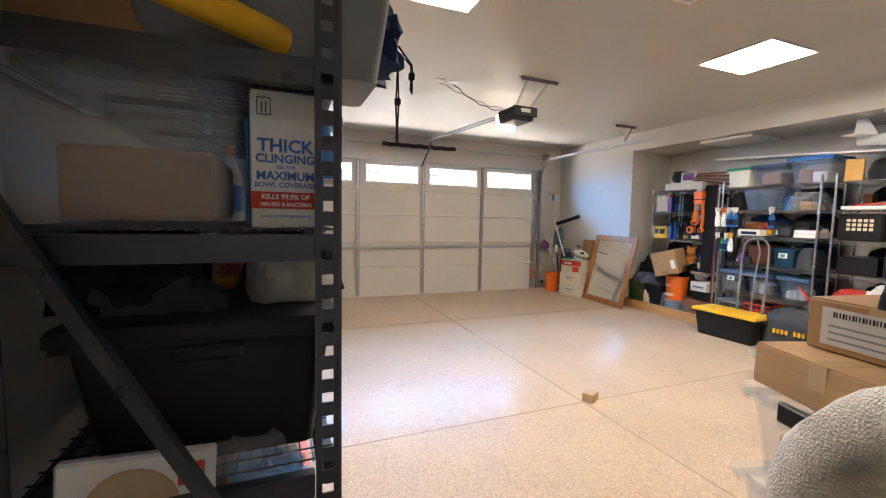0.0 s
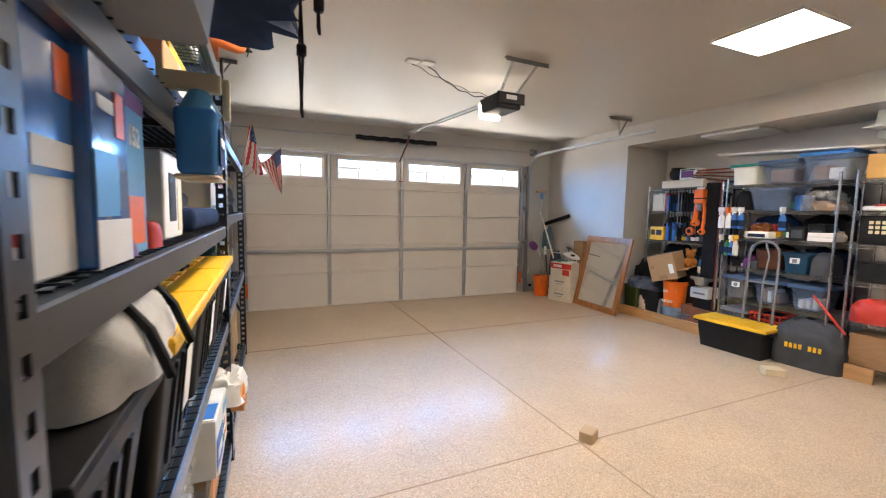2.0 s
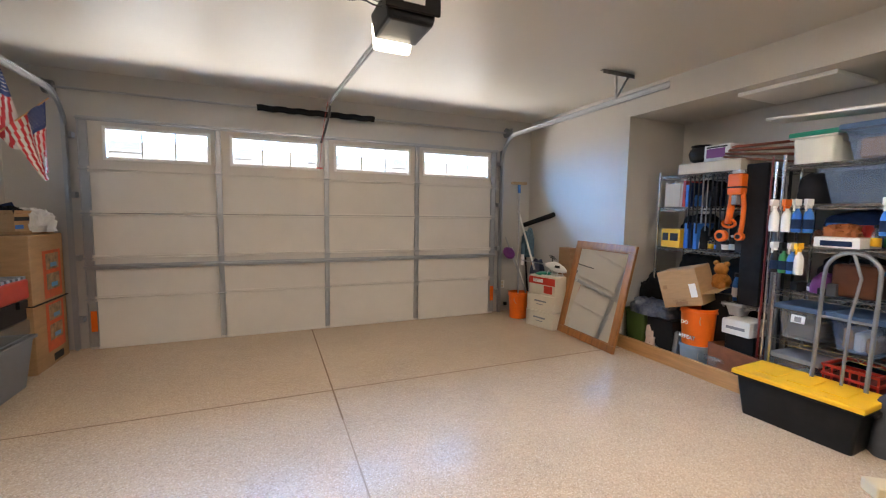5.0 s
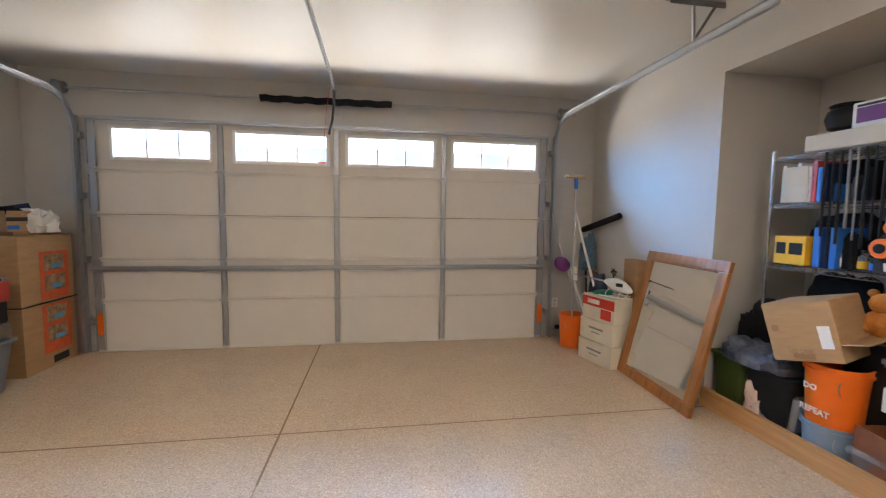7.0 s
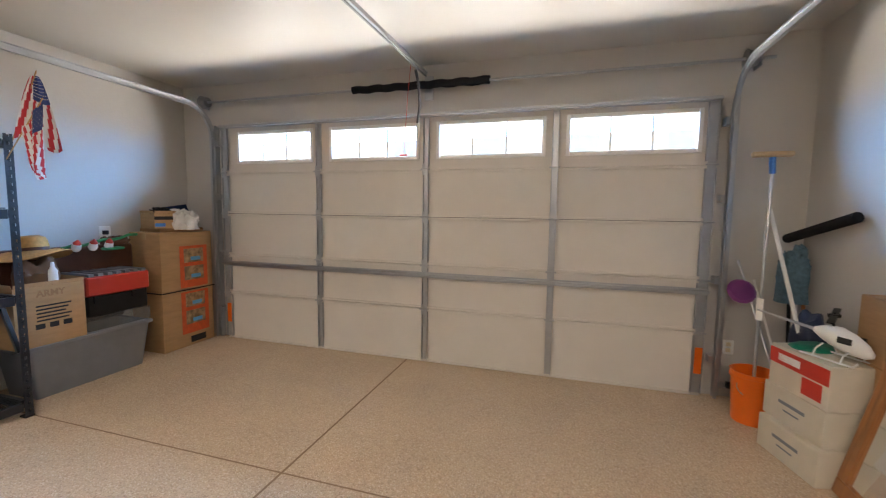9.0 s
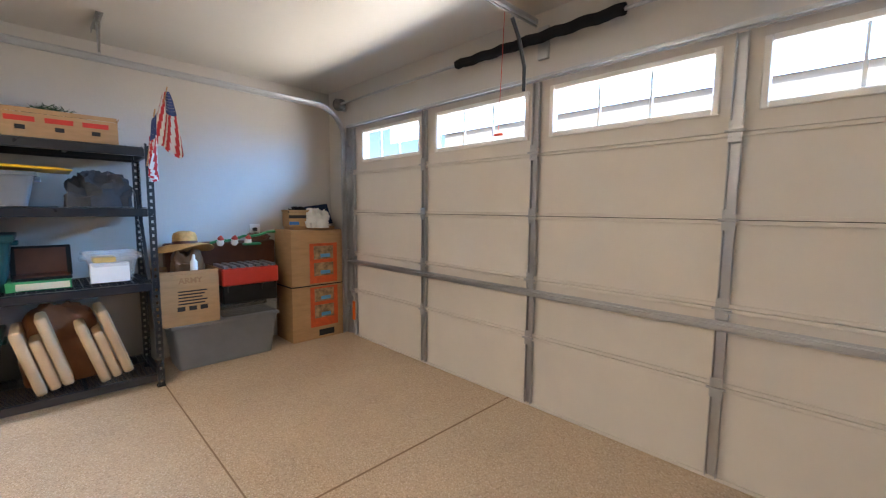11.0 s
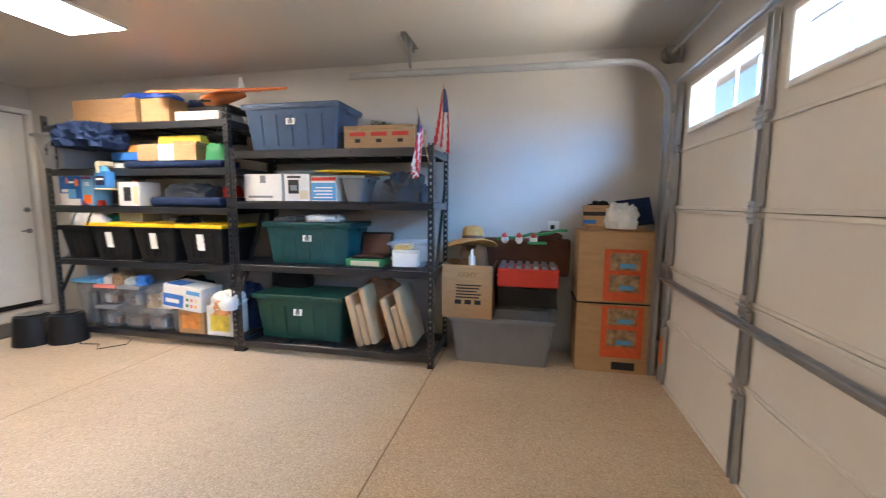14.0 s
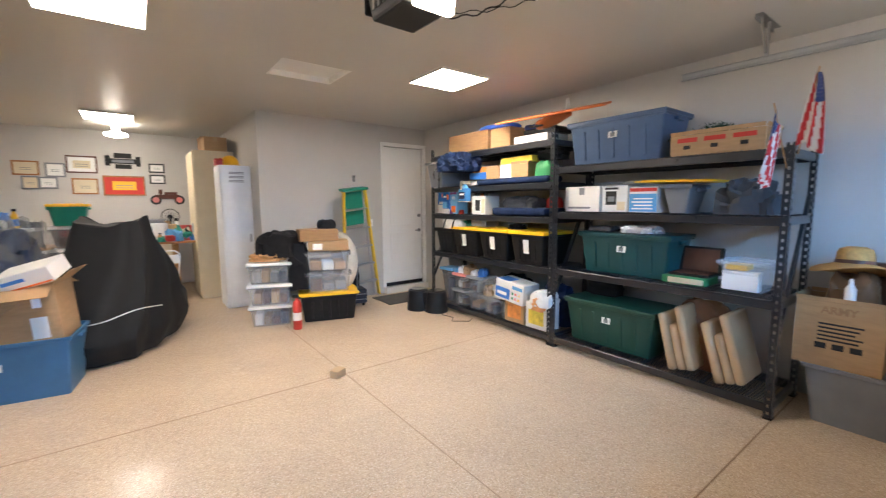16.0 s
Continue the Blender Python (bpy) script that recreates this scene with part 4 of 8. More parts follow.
def seat_pad(label, y, lean):
    o = thing("stadium_chair", label, "folding seat", 0.42, y, AD[0] + 0.005, 90, 0, lean, group="folded stadium seats")
    for k, (dx, hh, dd) in enumerate(((-0.075, 0.50, 0.42), (0.0, 0.40, 0.40), (0.075, 0.55, 0.42))):
        if k == 2 and lean > 12:
            continue
        bm = bmesh.new()
        box(bm, dx, dx + 0.068, -dd / 2, dd / 2, 0, hh)
        part("pad", bm, TAN, o, bevel=0.028, seg=3, smooth=True)
    bm = bmesh.new()
    cyl(bm, (-0.06, -0.19, 0.05), (-0.02, -0.19, 0.05), 0.008, n=8)
    part("rivet", bm, BLACKPL, o)


seat_pad("beige padded folding stadium seat, folded and leaning", 4.44, -14)
seat_pad("beige padded folding stadium seat leaning beside another", 4.80, -16)
heap("leather_bag", "slumped brown leather bag behind the folded seats", "bag", 0.30, 4.52, AD[0], 90, 0.5, 0.26, 0.60, mat("brown leather", (0.20, 0.08, 0.03), 0.5, 0, 0.2, 8, 0.3, 80), 12, 0.12, 4)
heap("dark_heap", "dark cloth bundle at the back of the bottom shelf", "cloth", 0.2, 3.48, AD[0] + 0.455, 90, 0.4, 0.25, 0.22, BLACKCLOTH, 14)

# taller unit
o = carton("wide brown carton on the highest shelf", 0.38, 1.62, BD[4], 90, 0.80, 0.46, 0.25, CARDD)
carton("small brown carton beside the wide one", 0.38, 2.22, BD[4], 90, 0.34, 0.40, 0.24, CARD)
o = carton("flat white box stack under the model plane", 0.42, 2.72, BD[4], 90, 0.50, 0.36, 0.09, CARDW, tape=False)
bm = bmesh.new()
box(bm, -0.24, 0.24, -0.15, 0.15, 0, 0.07)
solid("equipment_case", "dark grey equipment case on the white box", "case", bm, BLACKPL, 0.40, 2.80, BD[4] + 0.095, 90, bevel=0.015)
heap("blue_tarp", "folded bright blue tarp lying on the cartons", "tarp", 0.42, 2.05, BD[4] + 0.256, 90, 0.62, 0.34, 0.07, mat("blue tarp", (0.02, 0.07, 0.35), 0.45, 0, 0.2, 9), 21)
heap("blue_tarp", "small folded blue tarp beside the model plane", "tarp", 0.38, 2.62, BD[4] + 0.17, 90, 0.26, 0.24, 0.10, mat("blue tarp dark", (0.02, 0.05, 0.22), 0.5), 22)


def model_plane(label, x, y, z, rz, k, wingcol, bodycol, ry=0, rx=0):
    o = thing("model_plane", label, "model airplane", x, y, z, rz, rx, ry)
    bm = bmesh.new()
    prof = [(-0.45, 0.02, 0.03), (-0.30, 0.03, 0.045), (-0.05, 0.055, 0.075), (0.2, 0.055, 0.07), (0.33, 0.045, 0.055), (0.37, 0.02, 0.03)]
    rings = []
    for px, ww, hh in prof:
        rings.append([bm.verts.new((ww * math.cos(a) * k, px * k, (hh * math.sin(a)) * k)) for a in [math.pi * 2 * j / 12 for j in range(12)]])
    for p, q in zip(rings, rings[1:]):
        for j in range(12):
            bm.faces.new((p[j], p[(j + 1) % 12], q[(j + 1) % 12], q[j]))
    bm.faces.new(rings[0][::-1])
    bm.faces.new(rings[-1])
    part("fuselage", bm, bodycol, o, smooth=True)
    bm = bmesh.new()
    box(bm, -0.78 * k, 0.78 * k, 0.0, 0.20 * k, 0.078 * k, 0.102 * k)
    part("wing", bm, wingcol, o, bevel=0.006)
    bm = bmesh.new()
    box(bm, -0.22 * k, 0.22 * k, -0.46 * k, -0.36 * k, 0.035 * k, 0.043 * k)
    part("tailplane", bm, wingcol, o)
    bm = bmesh.new()
    vs = [[bm.verts.new((s * 0.004, py * k, pz * k)) for py, pz in ((-0.48, 0.045), (-0.33, 0.045), (-0.40, 0.20), (-0.46, 0.21))] for s in (-1, 1)]
    bm.faces.new(vs[0][::-1])
    bm.faces.new(vs[1])
    for j in range(4):
        bm.faces.new((vs[0][j], vs[0][(j + 1) % 4], vs[1][(j + 1) % 4], vs[1][j]))
    part("fin", bm, WHITE, o, "white tail fin")
    bm = bmesh.new()
    box(bm, -0.10 * k, 0.10 * k, 0.385 * k, 0.392 * k, -0.01, 0.01)
    cyl(bm, (0, 0.372 * k, 0), (0, 0.41 * k, 0), 0.02 * k, 0.004, n=10)
    part("propeller", bm, BLACKPL, o, "black propeller")
    return o


ORPAINT = mat("orange film", (0.62, 0.16, 0.04), 0.5, 0, 0.1)
model_plane("orange and white radio controlled model airplane", 0.52, 2.97, BD[4] + 0.225, -84, 0.86, ORPAINT, ORPAINT, 0, -18)

# second deck from the top
tote("grey open bin jutting out of the shelf end", 0.55, 1.19, BD[3], 90, 0.40, 0.66, 0.34, GREYPL, GREYPL, lidon=False, sticker=False, ribs=0, cat="storage bin")
o = thing("stuff_sack", "navy stuff sack with hanging black cords", "bag", 0.72, 1.60, BD[3] + 0.19, 90)
bm = bmesh.new()
lump(bm, 0.56, 0.60, 0.25, 31, 0.26, nu=60, nv=24, square=0.7, freq=8)
part("sack", bm, NAVY, o, smooth=True)
for q, v, low in ((-0.116, -0.264, -0.25), (-0.189, -0.295, -0.085)):
    bm = bmesh.new()
    tube(bm, [(q, v + 0.05, 0.06), (q - 0.004, v, 0.0), (q - 0.006, v - 0.004, low * 0.5), (q - 0.004, v, low + 0.03), (q - 0.012, v, low + 0.005), (q, v - 0.002, low - 0.012), (q + 0.012, v, low + 0.005), (q + 0.005, v, low + 0.03), (q + 0.008, v + 0.003, low * 0.5), (q + 0.005, v, 0.0), (q, v + 0.06, 0.05)], 0.0035, 6)
    part("drawstring", bm, RUBBER, o, "thin black cord loop", smooth=True)
    boxpart("cord_lock", (q - 0.010, q + 0.010, v - 0.012, v + 0.010, low * 0.45 - 0.014, low * 0.45 + 0.014), BLACKPL, o, bevel=0.004)
bm = bmesh.new()
cyl(bm, (0, 0, 0), (0, 0, 0.75), 0.035, n=14)
solid("foam_tube", "yellow foam tube lying in the shelf end", "foam tube", bm, YELLOWPL, 0.58, 1.06, 1.875, -50, 90, smooth=True)
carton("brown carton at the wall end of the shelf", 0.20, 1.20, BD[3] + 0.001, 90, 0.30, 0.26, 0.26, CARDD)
heap("canvas", "crumpled white canvas folded on the shelf", "cloth", 0.50, 1.78, BD[3], 90, 0.44, 0.3, 0.08, WHITECLOTH, 33)
carton("blue box carrying an orange one", 0.45, 1.83, BD[3] + 0.085, 90, 0.34, 0.3, 0.08, BLUE, tape=False)
carton("orange carton lying flat on a blue box", 0.42, 1.82, BD[3] + 0.172, 90, 0.30, 0.26, 0.07, mat("orange carton", (0.62, 0.20, 0.04), 0.7), tape=False)
carton("small tan carton on the shelf", 0.5, 2.13, BD[3] + 0.075, 90, 0.24, 0.24, 0.16, CARD)
carton("long yellow box lying on small cartons", 0.47, 2.50, BD[3] + 0.245, 90, 0.50, 0.25, 0.07, mat("yellow carton", (0.80, 0.58, 0.08), 0.6), tape=False)
carton("white and blue printed box under the yellow one", 0.50, 2.36, BD[3] + 0.075, 90, 0.2, 0.24, 0.16, CARDW, tape=False)
carton("opened brown carton beside printed boxes", 0.5, 2.60, BD[3] + 0.075, 90, 0.26, 0.28, 0.15, CARD, flaps="tray")
heap("snack_bag", "green bag with yellow emblem on the shelf", "bag", 0.56, 2.92, BD[3] + 0.005, 90, 0.26, 0.16, 0.25, GREEN, 35, 0.08, 5)
bm = bmesh.new()
box(bm, -0.58, 0.58, -0.14, 0.14, 0, 0.07)
solid("folded_chair_bag", "long navy folded camp chair bag along the shelf edge", "bag", bm, NAVY, 0.53, 2.45, BD[3] + 0.002, 90, bevel=0.03, seg=3, smooth=True)
heap("cable_coil", "dark coiled cables and gear on the top carton", "cables", 0.4, 2.9, BD[3] + 0.26, 90, 0.4, 0.3, 0.12, BLACKCLOTH, 38, 0.4, 12)

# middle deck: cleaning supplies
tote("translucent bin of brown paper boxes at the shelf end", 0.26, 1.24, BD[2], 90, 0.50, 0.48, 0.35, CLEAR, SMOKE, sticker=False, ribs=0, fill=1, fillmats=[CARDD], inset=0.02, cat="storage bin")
o = carton("white toilet gel carton with blue lettering and red band", 0.585, 1.10, BD[2], 0, 0.155, 0.16, 0.315, CARDW, tape=False)
patch(o, "red_band", RED, -0.077, 0.077, 0.045, 0.085, 0.16)
for t, s, zz in (("THICK", 0.042, 0.192), ("CLINGING", 0.028, 0.162), ("GEL FOR", 0.011, 0.143), ("MAXIMUM", 0.028, 0.122), ("BOWL COVERAGE", 0.0165, 0.101)):
    words(t, s, BLUE, o, pose(0, -0.0815, zz, 90, 0, 0))
GLOSSBLUE = mat("glossy blue print", (0.035, 0.14, 0.42), 0.14, 0, 0.35, 5, 0.05, 20, coat=0.8)
boxpart("side_print", (0.0785, 0.0795, -0.078, 0.078, 0.125, 0.31), GLOSSBLUE, o)
boxpart("side_panel", (0.0797, 0.0805, -0.05, 0.06, 0.135, 0.17), CARDW, o)
boxpart("side_logo", (0.0797, 0.0805, 0.02, 0.065, 0.23, 0.29), ORANGE, o)
words("KILLS 99.9% OF", 0.0165, PAPER, o, pose(0, -0.0830, 0.073, 90, 0, 0))
words("VIRUSES & BACTERIA", 0.0125, PAPER, o, pose(0, -0.0830, 0.055, 90, 0, 0))
words("LONG LASTING FRAGRANCE", 0.0085, BLUE, o, pose(0, -0.0815, 0.027, 90, 0, 0))
bm = bmesh.new()
for q in ((-0.062, -0.060, 0.262, 0.302), (-0.034, -0.032, 0.262, 0.302), (-0.060, -0.034, 0.262, 0.264), (-0.060, -0.034, 0.300, 0.302), (-0.053, -0.050, 0.268, 0.292), (-0.044, -0.041, 0.268, 0.292)):
    box(bm, q[0], q[1], -0.0822, -0.0808, q[2], q[3])
part("arrow_mark", bm, INK, o)
o = carton("glossy blue detergent carton with white and orange print", 0.59, 1.245, BD[2], 90, 0.16, 0.19, 0.31, GLOSSBLUE, tape=False)
patch(o, "white_print", CARDW, -0.078, 0.078, 0.0, 0.07, 0.19)
patch(o, "pale_print", LIGHTBLUE, -0.078, 0.02, 0.075, 0.17, 0.19)
patch(o, "orange_print", ORANGE, 0.02, 0.06, 0.20, 0.27, 0.19)
patch(o, "text_bar", PAPER, -0.06, 0.01, 0.23, 0.25, 0.19)
o = carton("pale blue detergent carton with purple band", 0.575, 1.405, BD[2], 90, 0.15, 0.2, 0.31, mat("pale blue carton", (0.14, 0.36, 0.60), 0.35), tape=False)
patch(o, "purple_band", PURPLE, -0.07, 0.07, 0.27, 0.30, 0.2)
words("152", 0.05, PAPER, o, pose(0, -0.1015, 0.22, 90, 0, 0))
patch(o, "orange_print", ORANGE, -0.05, 0.05, 0.02, 0.11, 0.2)
o = thing("refill_jug", "blue window cleaner jug with tan trigger hooked on a beam", "bottle", 0.745, 1.735, 1.60, 90)
bm = bmesh.new()
box(bm, -0.08, 0.08, -0.05, 0.05, 0, 0.17, inset=0.004)
part("body", bm, mat("blue liquid plastic", (0.06, 0.25, 0.60), 0.15, alpha=0.92), o, bevel=0.02, seg=3, smooth=True)
# Cream strip stands in for the shadow at the foot of the jug.
boxpart("foot_shadow", (-0.082, 0.082, -0.052, 0.052, -0.012, 0.0), CREAM, o, bevel=0.005)
boxpart("front_label", (-0.062, 0.055, -0.0525, -0.0505, 0.03, 0.12), NAVY, o, "dark blue oval label")
boxpart("label_print", (-0.045, 0.04, -0.0545, -0.0528, 0.08, 0.10), PAPER, o)
bm = bmesh.new()
cyl(bm, (0, 0, 0.165), (0, 0, 0.225), 0.055, 0.022, n=14)
part("shoulder", bm, mat("blue jug shoulder", (0.12, 0.38, 0.68), 0.2), o, smooth=True)
bm = bmesh.new()
box(bm, -0.022, 0.022, -0.055, 0.085, 0.222, 0.268)
box(bm, -0.012, 0.012, -0.075, -0.056, 0.150, 0.262)
part("trigger_head", bm, CREAM, o, bevel=0.008, seg=2)
o = carton("white appliance box with dark window print", 0.52, 1.90, BD[2], 90, 0.26, 0.26, 0.24, CARDW, tape=False)
patch(o, "dark_print", INK, -0.06, 0.03, 0.05, 0.19, 0.26)
patch(o, "tan_print", CREAM, 0.06, 0.12, 0.02, 0.20, 0.26)
bottle("spray_bottle", "white bottle with orange cap among detergents", 0.40, 1.70, BD[2], 0.04, 0.28, WHITE, ORANGE)
for k, (yy, c) in enumerate(((1.36, PURPLE), (1.56, RED))):
    heap("sponge_pack", "small crumpled packet between the detergents", "packet", 0.66, yy, BD[2], 90, 0.10, 0.05, 0.07, c, 41 + k)
bm = bmesh.new()
box(bm, -0.42, 0.42, -0.2, 0.2, 0, 0.09)
solid("garment_bag", "flat dark blue zipped garment bag along the edge", "bag", bm, NAVY, 0.47, 2.58, BD[2] + 0.002, 90, bevel=0.035, seg=3, smooth=True)
heap("rolled_towel", "rolled grey-green towels on the garment bag", "towels", 0.42, 2.50, BD[2] + 0.095, 90, 0.62, 0.34, 0.14, GREYCLOTH, 44, 0.2, 6)
heap("red_cloth", "small red cloth near the post", "cloth", 0.4, 2.93, BD[2] + 0.095, 90, 0.16, 0.2, 0.12, RED, 45)

# lower deck: black totes with yellow lids
# The blanket's white is greyed to carry the shade on this shelf.
heap("rolled_blanket", "rolled cream blanket with black straps on a tote", "blanket", 0.60, 1.36, BD[1] + 0.353, 90, 0.48, 0.26, 0.16, mat("white quilt greyed for shade", (0.50, 0.49, 0.47), 0.9, 0, 0.22, 9, 0.5, 200), 51, 0.13, 5)
heap("dark_heap", "dark cloth and grey rags heaped on the black tote", "cloth", 0.22, 1.26, BD[1] + 0.353, 90, 0.36, 0.34, 0.20, BLACKCLOTH, 56, 0.2, 6)
heap("grey_rag", "crumpled pale grey rag on the black tote", "cloth", 0.30, 1.14, BD[1] + 0.353, 90, 0.14, 0.30, 0.09, GREYCLOTH, 57, 0.3, 9)
for k, yy in enumerate((0.04, 0.24)):
    bm = bmesh.new()
    tube(bm, [(0.45 + 0.30 * q / 10, 1.22 + yy, BD[1] + 0.36 + 0.172 * math.sin(math.pi * q / 10) ** 0.6) for q in range(11)], 0.009, 6)
    solid("luggage_strap", "black webbing strap over the rolled blanket", "strap", bm, RUBBER, group="blanket straps")
tote("black tote with black lid at the shelf end", 0.42, 1.20, BD[1], 90, 0.44, 0.58, 0.35, BLACKPL, BLACKPL, sticker=False, ribs=3)
for k, yy in enumerate((1.675, 2.225, 2.78)):
    tote("black tote with yellow lid and white paper label" if k != 1 else "black tote with yellow lid, slip hanging from it", 0.43, yy, BD[1], 90, 0.54, 0.60, 0.385, BLACKPL, YELLOWPL, group="black totes with yellow lids", sticker=False, lidlabel="yellow snap-on lid", ribs=4)
    bm = bmesh.new()
    box(bm, -0.001, 0.001, -0.04, 0.04, -0.08, 0.08)
    solid("tote_label", "white paper label stuck on a black tote", "label", bm, PAPER, 0.652 + 0.054, yy, BD[1] + 0.21, 0, 0, 6, group="paper labels")
carton("low grey metal box on a yellow lid", 0.44, 1.80, BD[1] + 0.393, 90, 0.30, 0.24, 0.10, GREYPL, tape=False)
heap("green_gloves", "green rubber gloves lying on a yellow lid", "gloves", 0.52, 1.55, BD[1] + 0.393, 90, 0.22, 0.16, 0.07, GREENLAD, 53, 0.35, 14)
heap("pink_cloth", "pink folded cloth on a yellow lid", "cloth", 0.42, 1.52, BD[1] + 0.393, 90, 0.2, 0.14, 0.06, PINK, 52, 0.3, 11)
heap("black_cable", "black coiled cable on a yellow lid", "cable", 0.5, 2.45, BD[1] + 0.393, 90, 0.26, 0.2, 0.06, BLACKCLOTH, 54, 0.4, 15)
heap("white_cloths", "white folded cloths on a tote", "cloth", 0.25, 2.2, BD[1] + 0.393, 90, 0.4, 0.24, 0.05, WHITECLOTH, 55)

# bottom deck
o = thing("pet_food_bag", "white pet food bag with a plain tan print", "pet food bag", 0.245, 0.952, 0.0, 0, 0, 3)
boxpart("bag", (-0.14, 0.14, -0.014, 0.012, 0.0, 0.955), CARDW, o, bevel=0.006)
bm = bmesh.new()
lathe(bm, [(0.085, 0), (0.08, 0.001), (0.0, 0.0012)], 22)
part("tan_print", bm, TAN, o, "plain tan rounded print", at=pose(-0.01, -0.0145, 0.845, 90))
boxpart("red_print", (0.07, 0.12, -0.0156, -0.0143, 0.88, 0.93), RED, o)
carton("white box behind the pet food box", 0.28, 1.30, BD[0], 0, 0.34, 0.2, 0.42, CARDW, tape=False)
heap("produce_bag", "clear plastic bag with green print at the shelf end", "plastic bag", 0.51, 0.985, 0.80, 90, 0.09, 0.24, 0.13, PLASTICBAG, 61, 0.3, 8)
tote("white and blue packaged wipes bin at the shelf end", 0.53, 1.18, BD[0], 90, 0.3, 0.24, 0.50, SMOKE, LIGHTBLUE, sticker=False, ribs=0, fill=2, cat="storage bin")
for k, (yy, zz, m2, f) in enumerate(((1.49, 0, SMOKE, 2), (1.49, 1, SMOKE, 2), (1.80, 0, SMOKE, 1), (1.80, 1, CLEAR, 2))):
    tote("small grey translucent drawer bin with household items", 0.50, yy, BD[0] + zz * 0.23, 90, 0.29, 0.32, 0.225, m2, (GREYPL, PINK, SMOKE, GREYPL)[k], sticker=False, ribs=0, fill=f, cat="storage bin", group="small stacked bins", inset=0.02)
tote("clear bin of white packets, blue lid edge", 0.50, 2.11, BD[0], 90, 0.29, 0.32, 0.22, CLEAR, LIGHTBLUE, sticker=False, ribs=0, fill=2, lidon=False, cat="storage bin", inset=0.02)
heap("plastic_bag", "crumpled white and grey grocery bags", "plastic bags", 0.5, 2.12, BD[0] + 0.20, 90, 0.34, 0.36, 0.26, PLASTICBAG, 63, 0.3, 8)
for k, (yy, zz, m2, cn) in enumerate(((1.40, 0.457, LIGHTBLUE, "pale blue"), (1.50, 0.457, CARDW, "white"), (1.60, 0.457, CARD, "tan"), (1.74, 0.457, CARDW, "white"), (1.86, 0.457, BLUE, "blue"), (1.98, 0.22, CARD, "tan"), (2.24, 0.22, CARDW, "white"))):
    heap("packet", "crumpled %s packet among the small bins" % cn, "packet", 0.52, yy, BD[0] + zz, 70 + 14 * k, 0.15, 0.24, 0.07 + 0.03 * (k % 3), m2, 610 + k, 0.22, 12)
heap("cloth_bag", "white cloth bundle in a bag", "cloth", 0.42, 2.12, BD[0] + 0.2, 90, 0.24, 0.26, 0.2, WHITECLOTH, 64)
tote("grey bin beneath the paper towel pack", 0.50, 2.42, BD[0], 90, 0.28, 0.34, 0.22, SMOKE, WHITE, sticker=False, ribs=0, fill=1, lidon=False, cat="storage bin", inset=0.02)
o = carton("paper towel pack wrapped in blue and white film", 0.56, 2.50, BD[0] + 0.255, 90, 0.46, 0.28, 0.24, CARDW, tape=False, ry=6)
patch(o, "blue_print", BLUE, -0.22, 0.02, 0.02, 0.15, 0.28)
patch(o, "white_print", PAPER, -0.19, -0.03, 0.06, 0.10, 0.285)
patch(o, "text_bar", LIGHTBLUE, 0.05, 0.21, 0.17, 0.21, 0.28)
for k in range(6):
    patch(o, "small_print", (GREEN, PINK, YELLOWPL)[k % 3], 0.05 + 0.05 * (k % 3), 0.08 + 0.05 * (k % 3), 0.04 + 0.06 * (k // 3), 0.07 + 0.06 * (k // 3), 0.28)
boxpart("top_print", (-0.21, -0.02, -0.13, 0.05, 0.2452, 0.2462), BLUE, o)
for k, yy in enumerate((2.52, 2.86)):
    o = carton("fruit carton with printed orange and red fruit" if k == 0 else "fruit carton with yellow print and white cloth", 0.55, yy + 0.05, BD[0], 90, 0.31, 0.22, 0.30, CARDW if k else CARD, tape=False)
    patch(o, "fruit_print", mat("fruit print " + "ab"[k], (0.65, 0.25, 0.06) if k == 0 else (0.70, 0.55, 0.08), 0.5, 0, 0.3, 14), -0.11, 0.11, 0.05, 0.22, 0.22)
heap("canvas_bag", "white canvas bag hanging over the fruit carton", "bag", 0.655, 3.03, BD[0] + 0.302, 90, 0.32, 0.28, 0.17, WHITECLOTH, 66, 0.22, 7)
heap("orange_cloth", "orange printed fold of the canvas bag", "cloth", 0.74, 3.02, BD[0] + 0.25, 90, 0.20, 0.09, 0.15, mat("faded orange cotton", (0.66, 0.30, 0.12), 0.9, 0, 0.2, 14, 0.4, 200), 65, 0.3, 9)
heap("orange_mesh", "white and orange net bag lying on cartons", "bag", 0.60, 2.62, BD[0] + 0.302, 90, 0.28, 0.22, 0.18, WHITECLOTH, 67, 0.25, 7)
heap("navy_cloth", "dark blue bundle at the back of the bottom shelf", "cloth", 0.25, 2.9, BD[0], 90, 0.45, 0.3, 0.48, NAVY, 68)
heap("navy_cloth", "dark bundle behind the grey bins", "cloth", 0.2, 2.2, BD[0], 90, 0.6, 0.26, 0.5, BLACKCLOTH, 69)


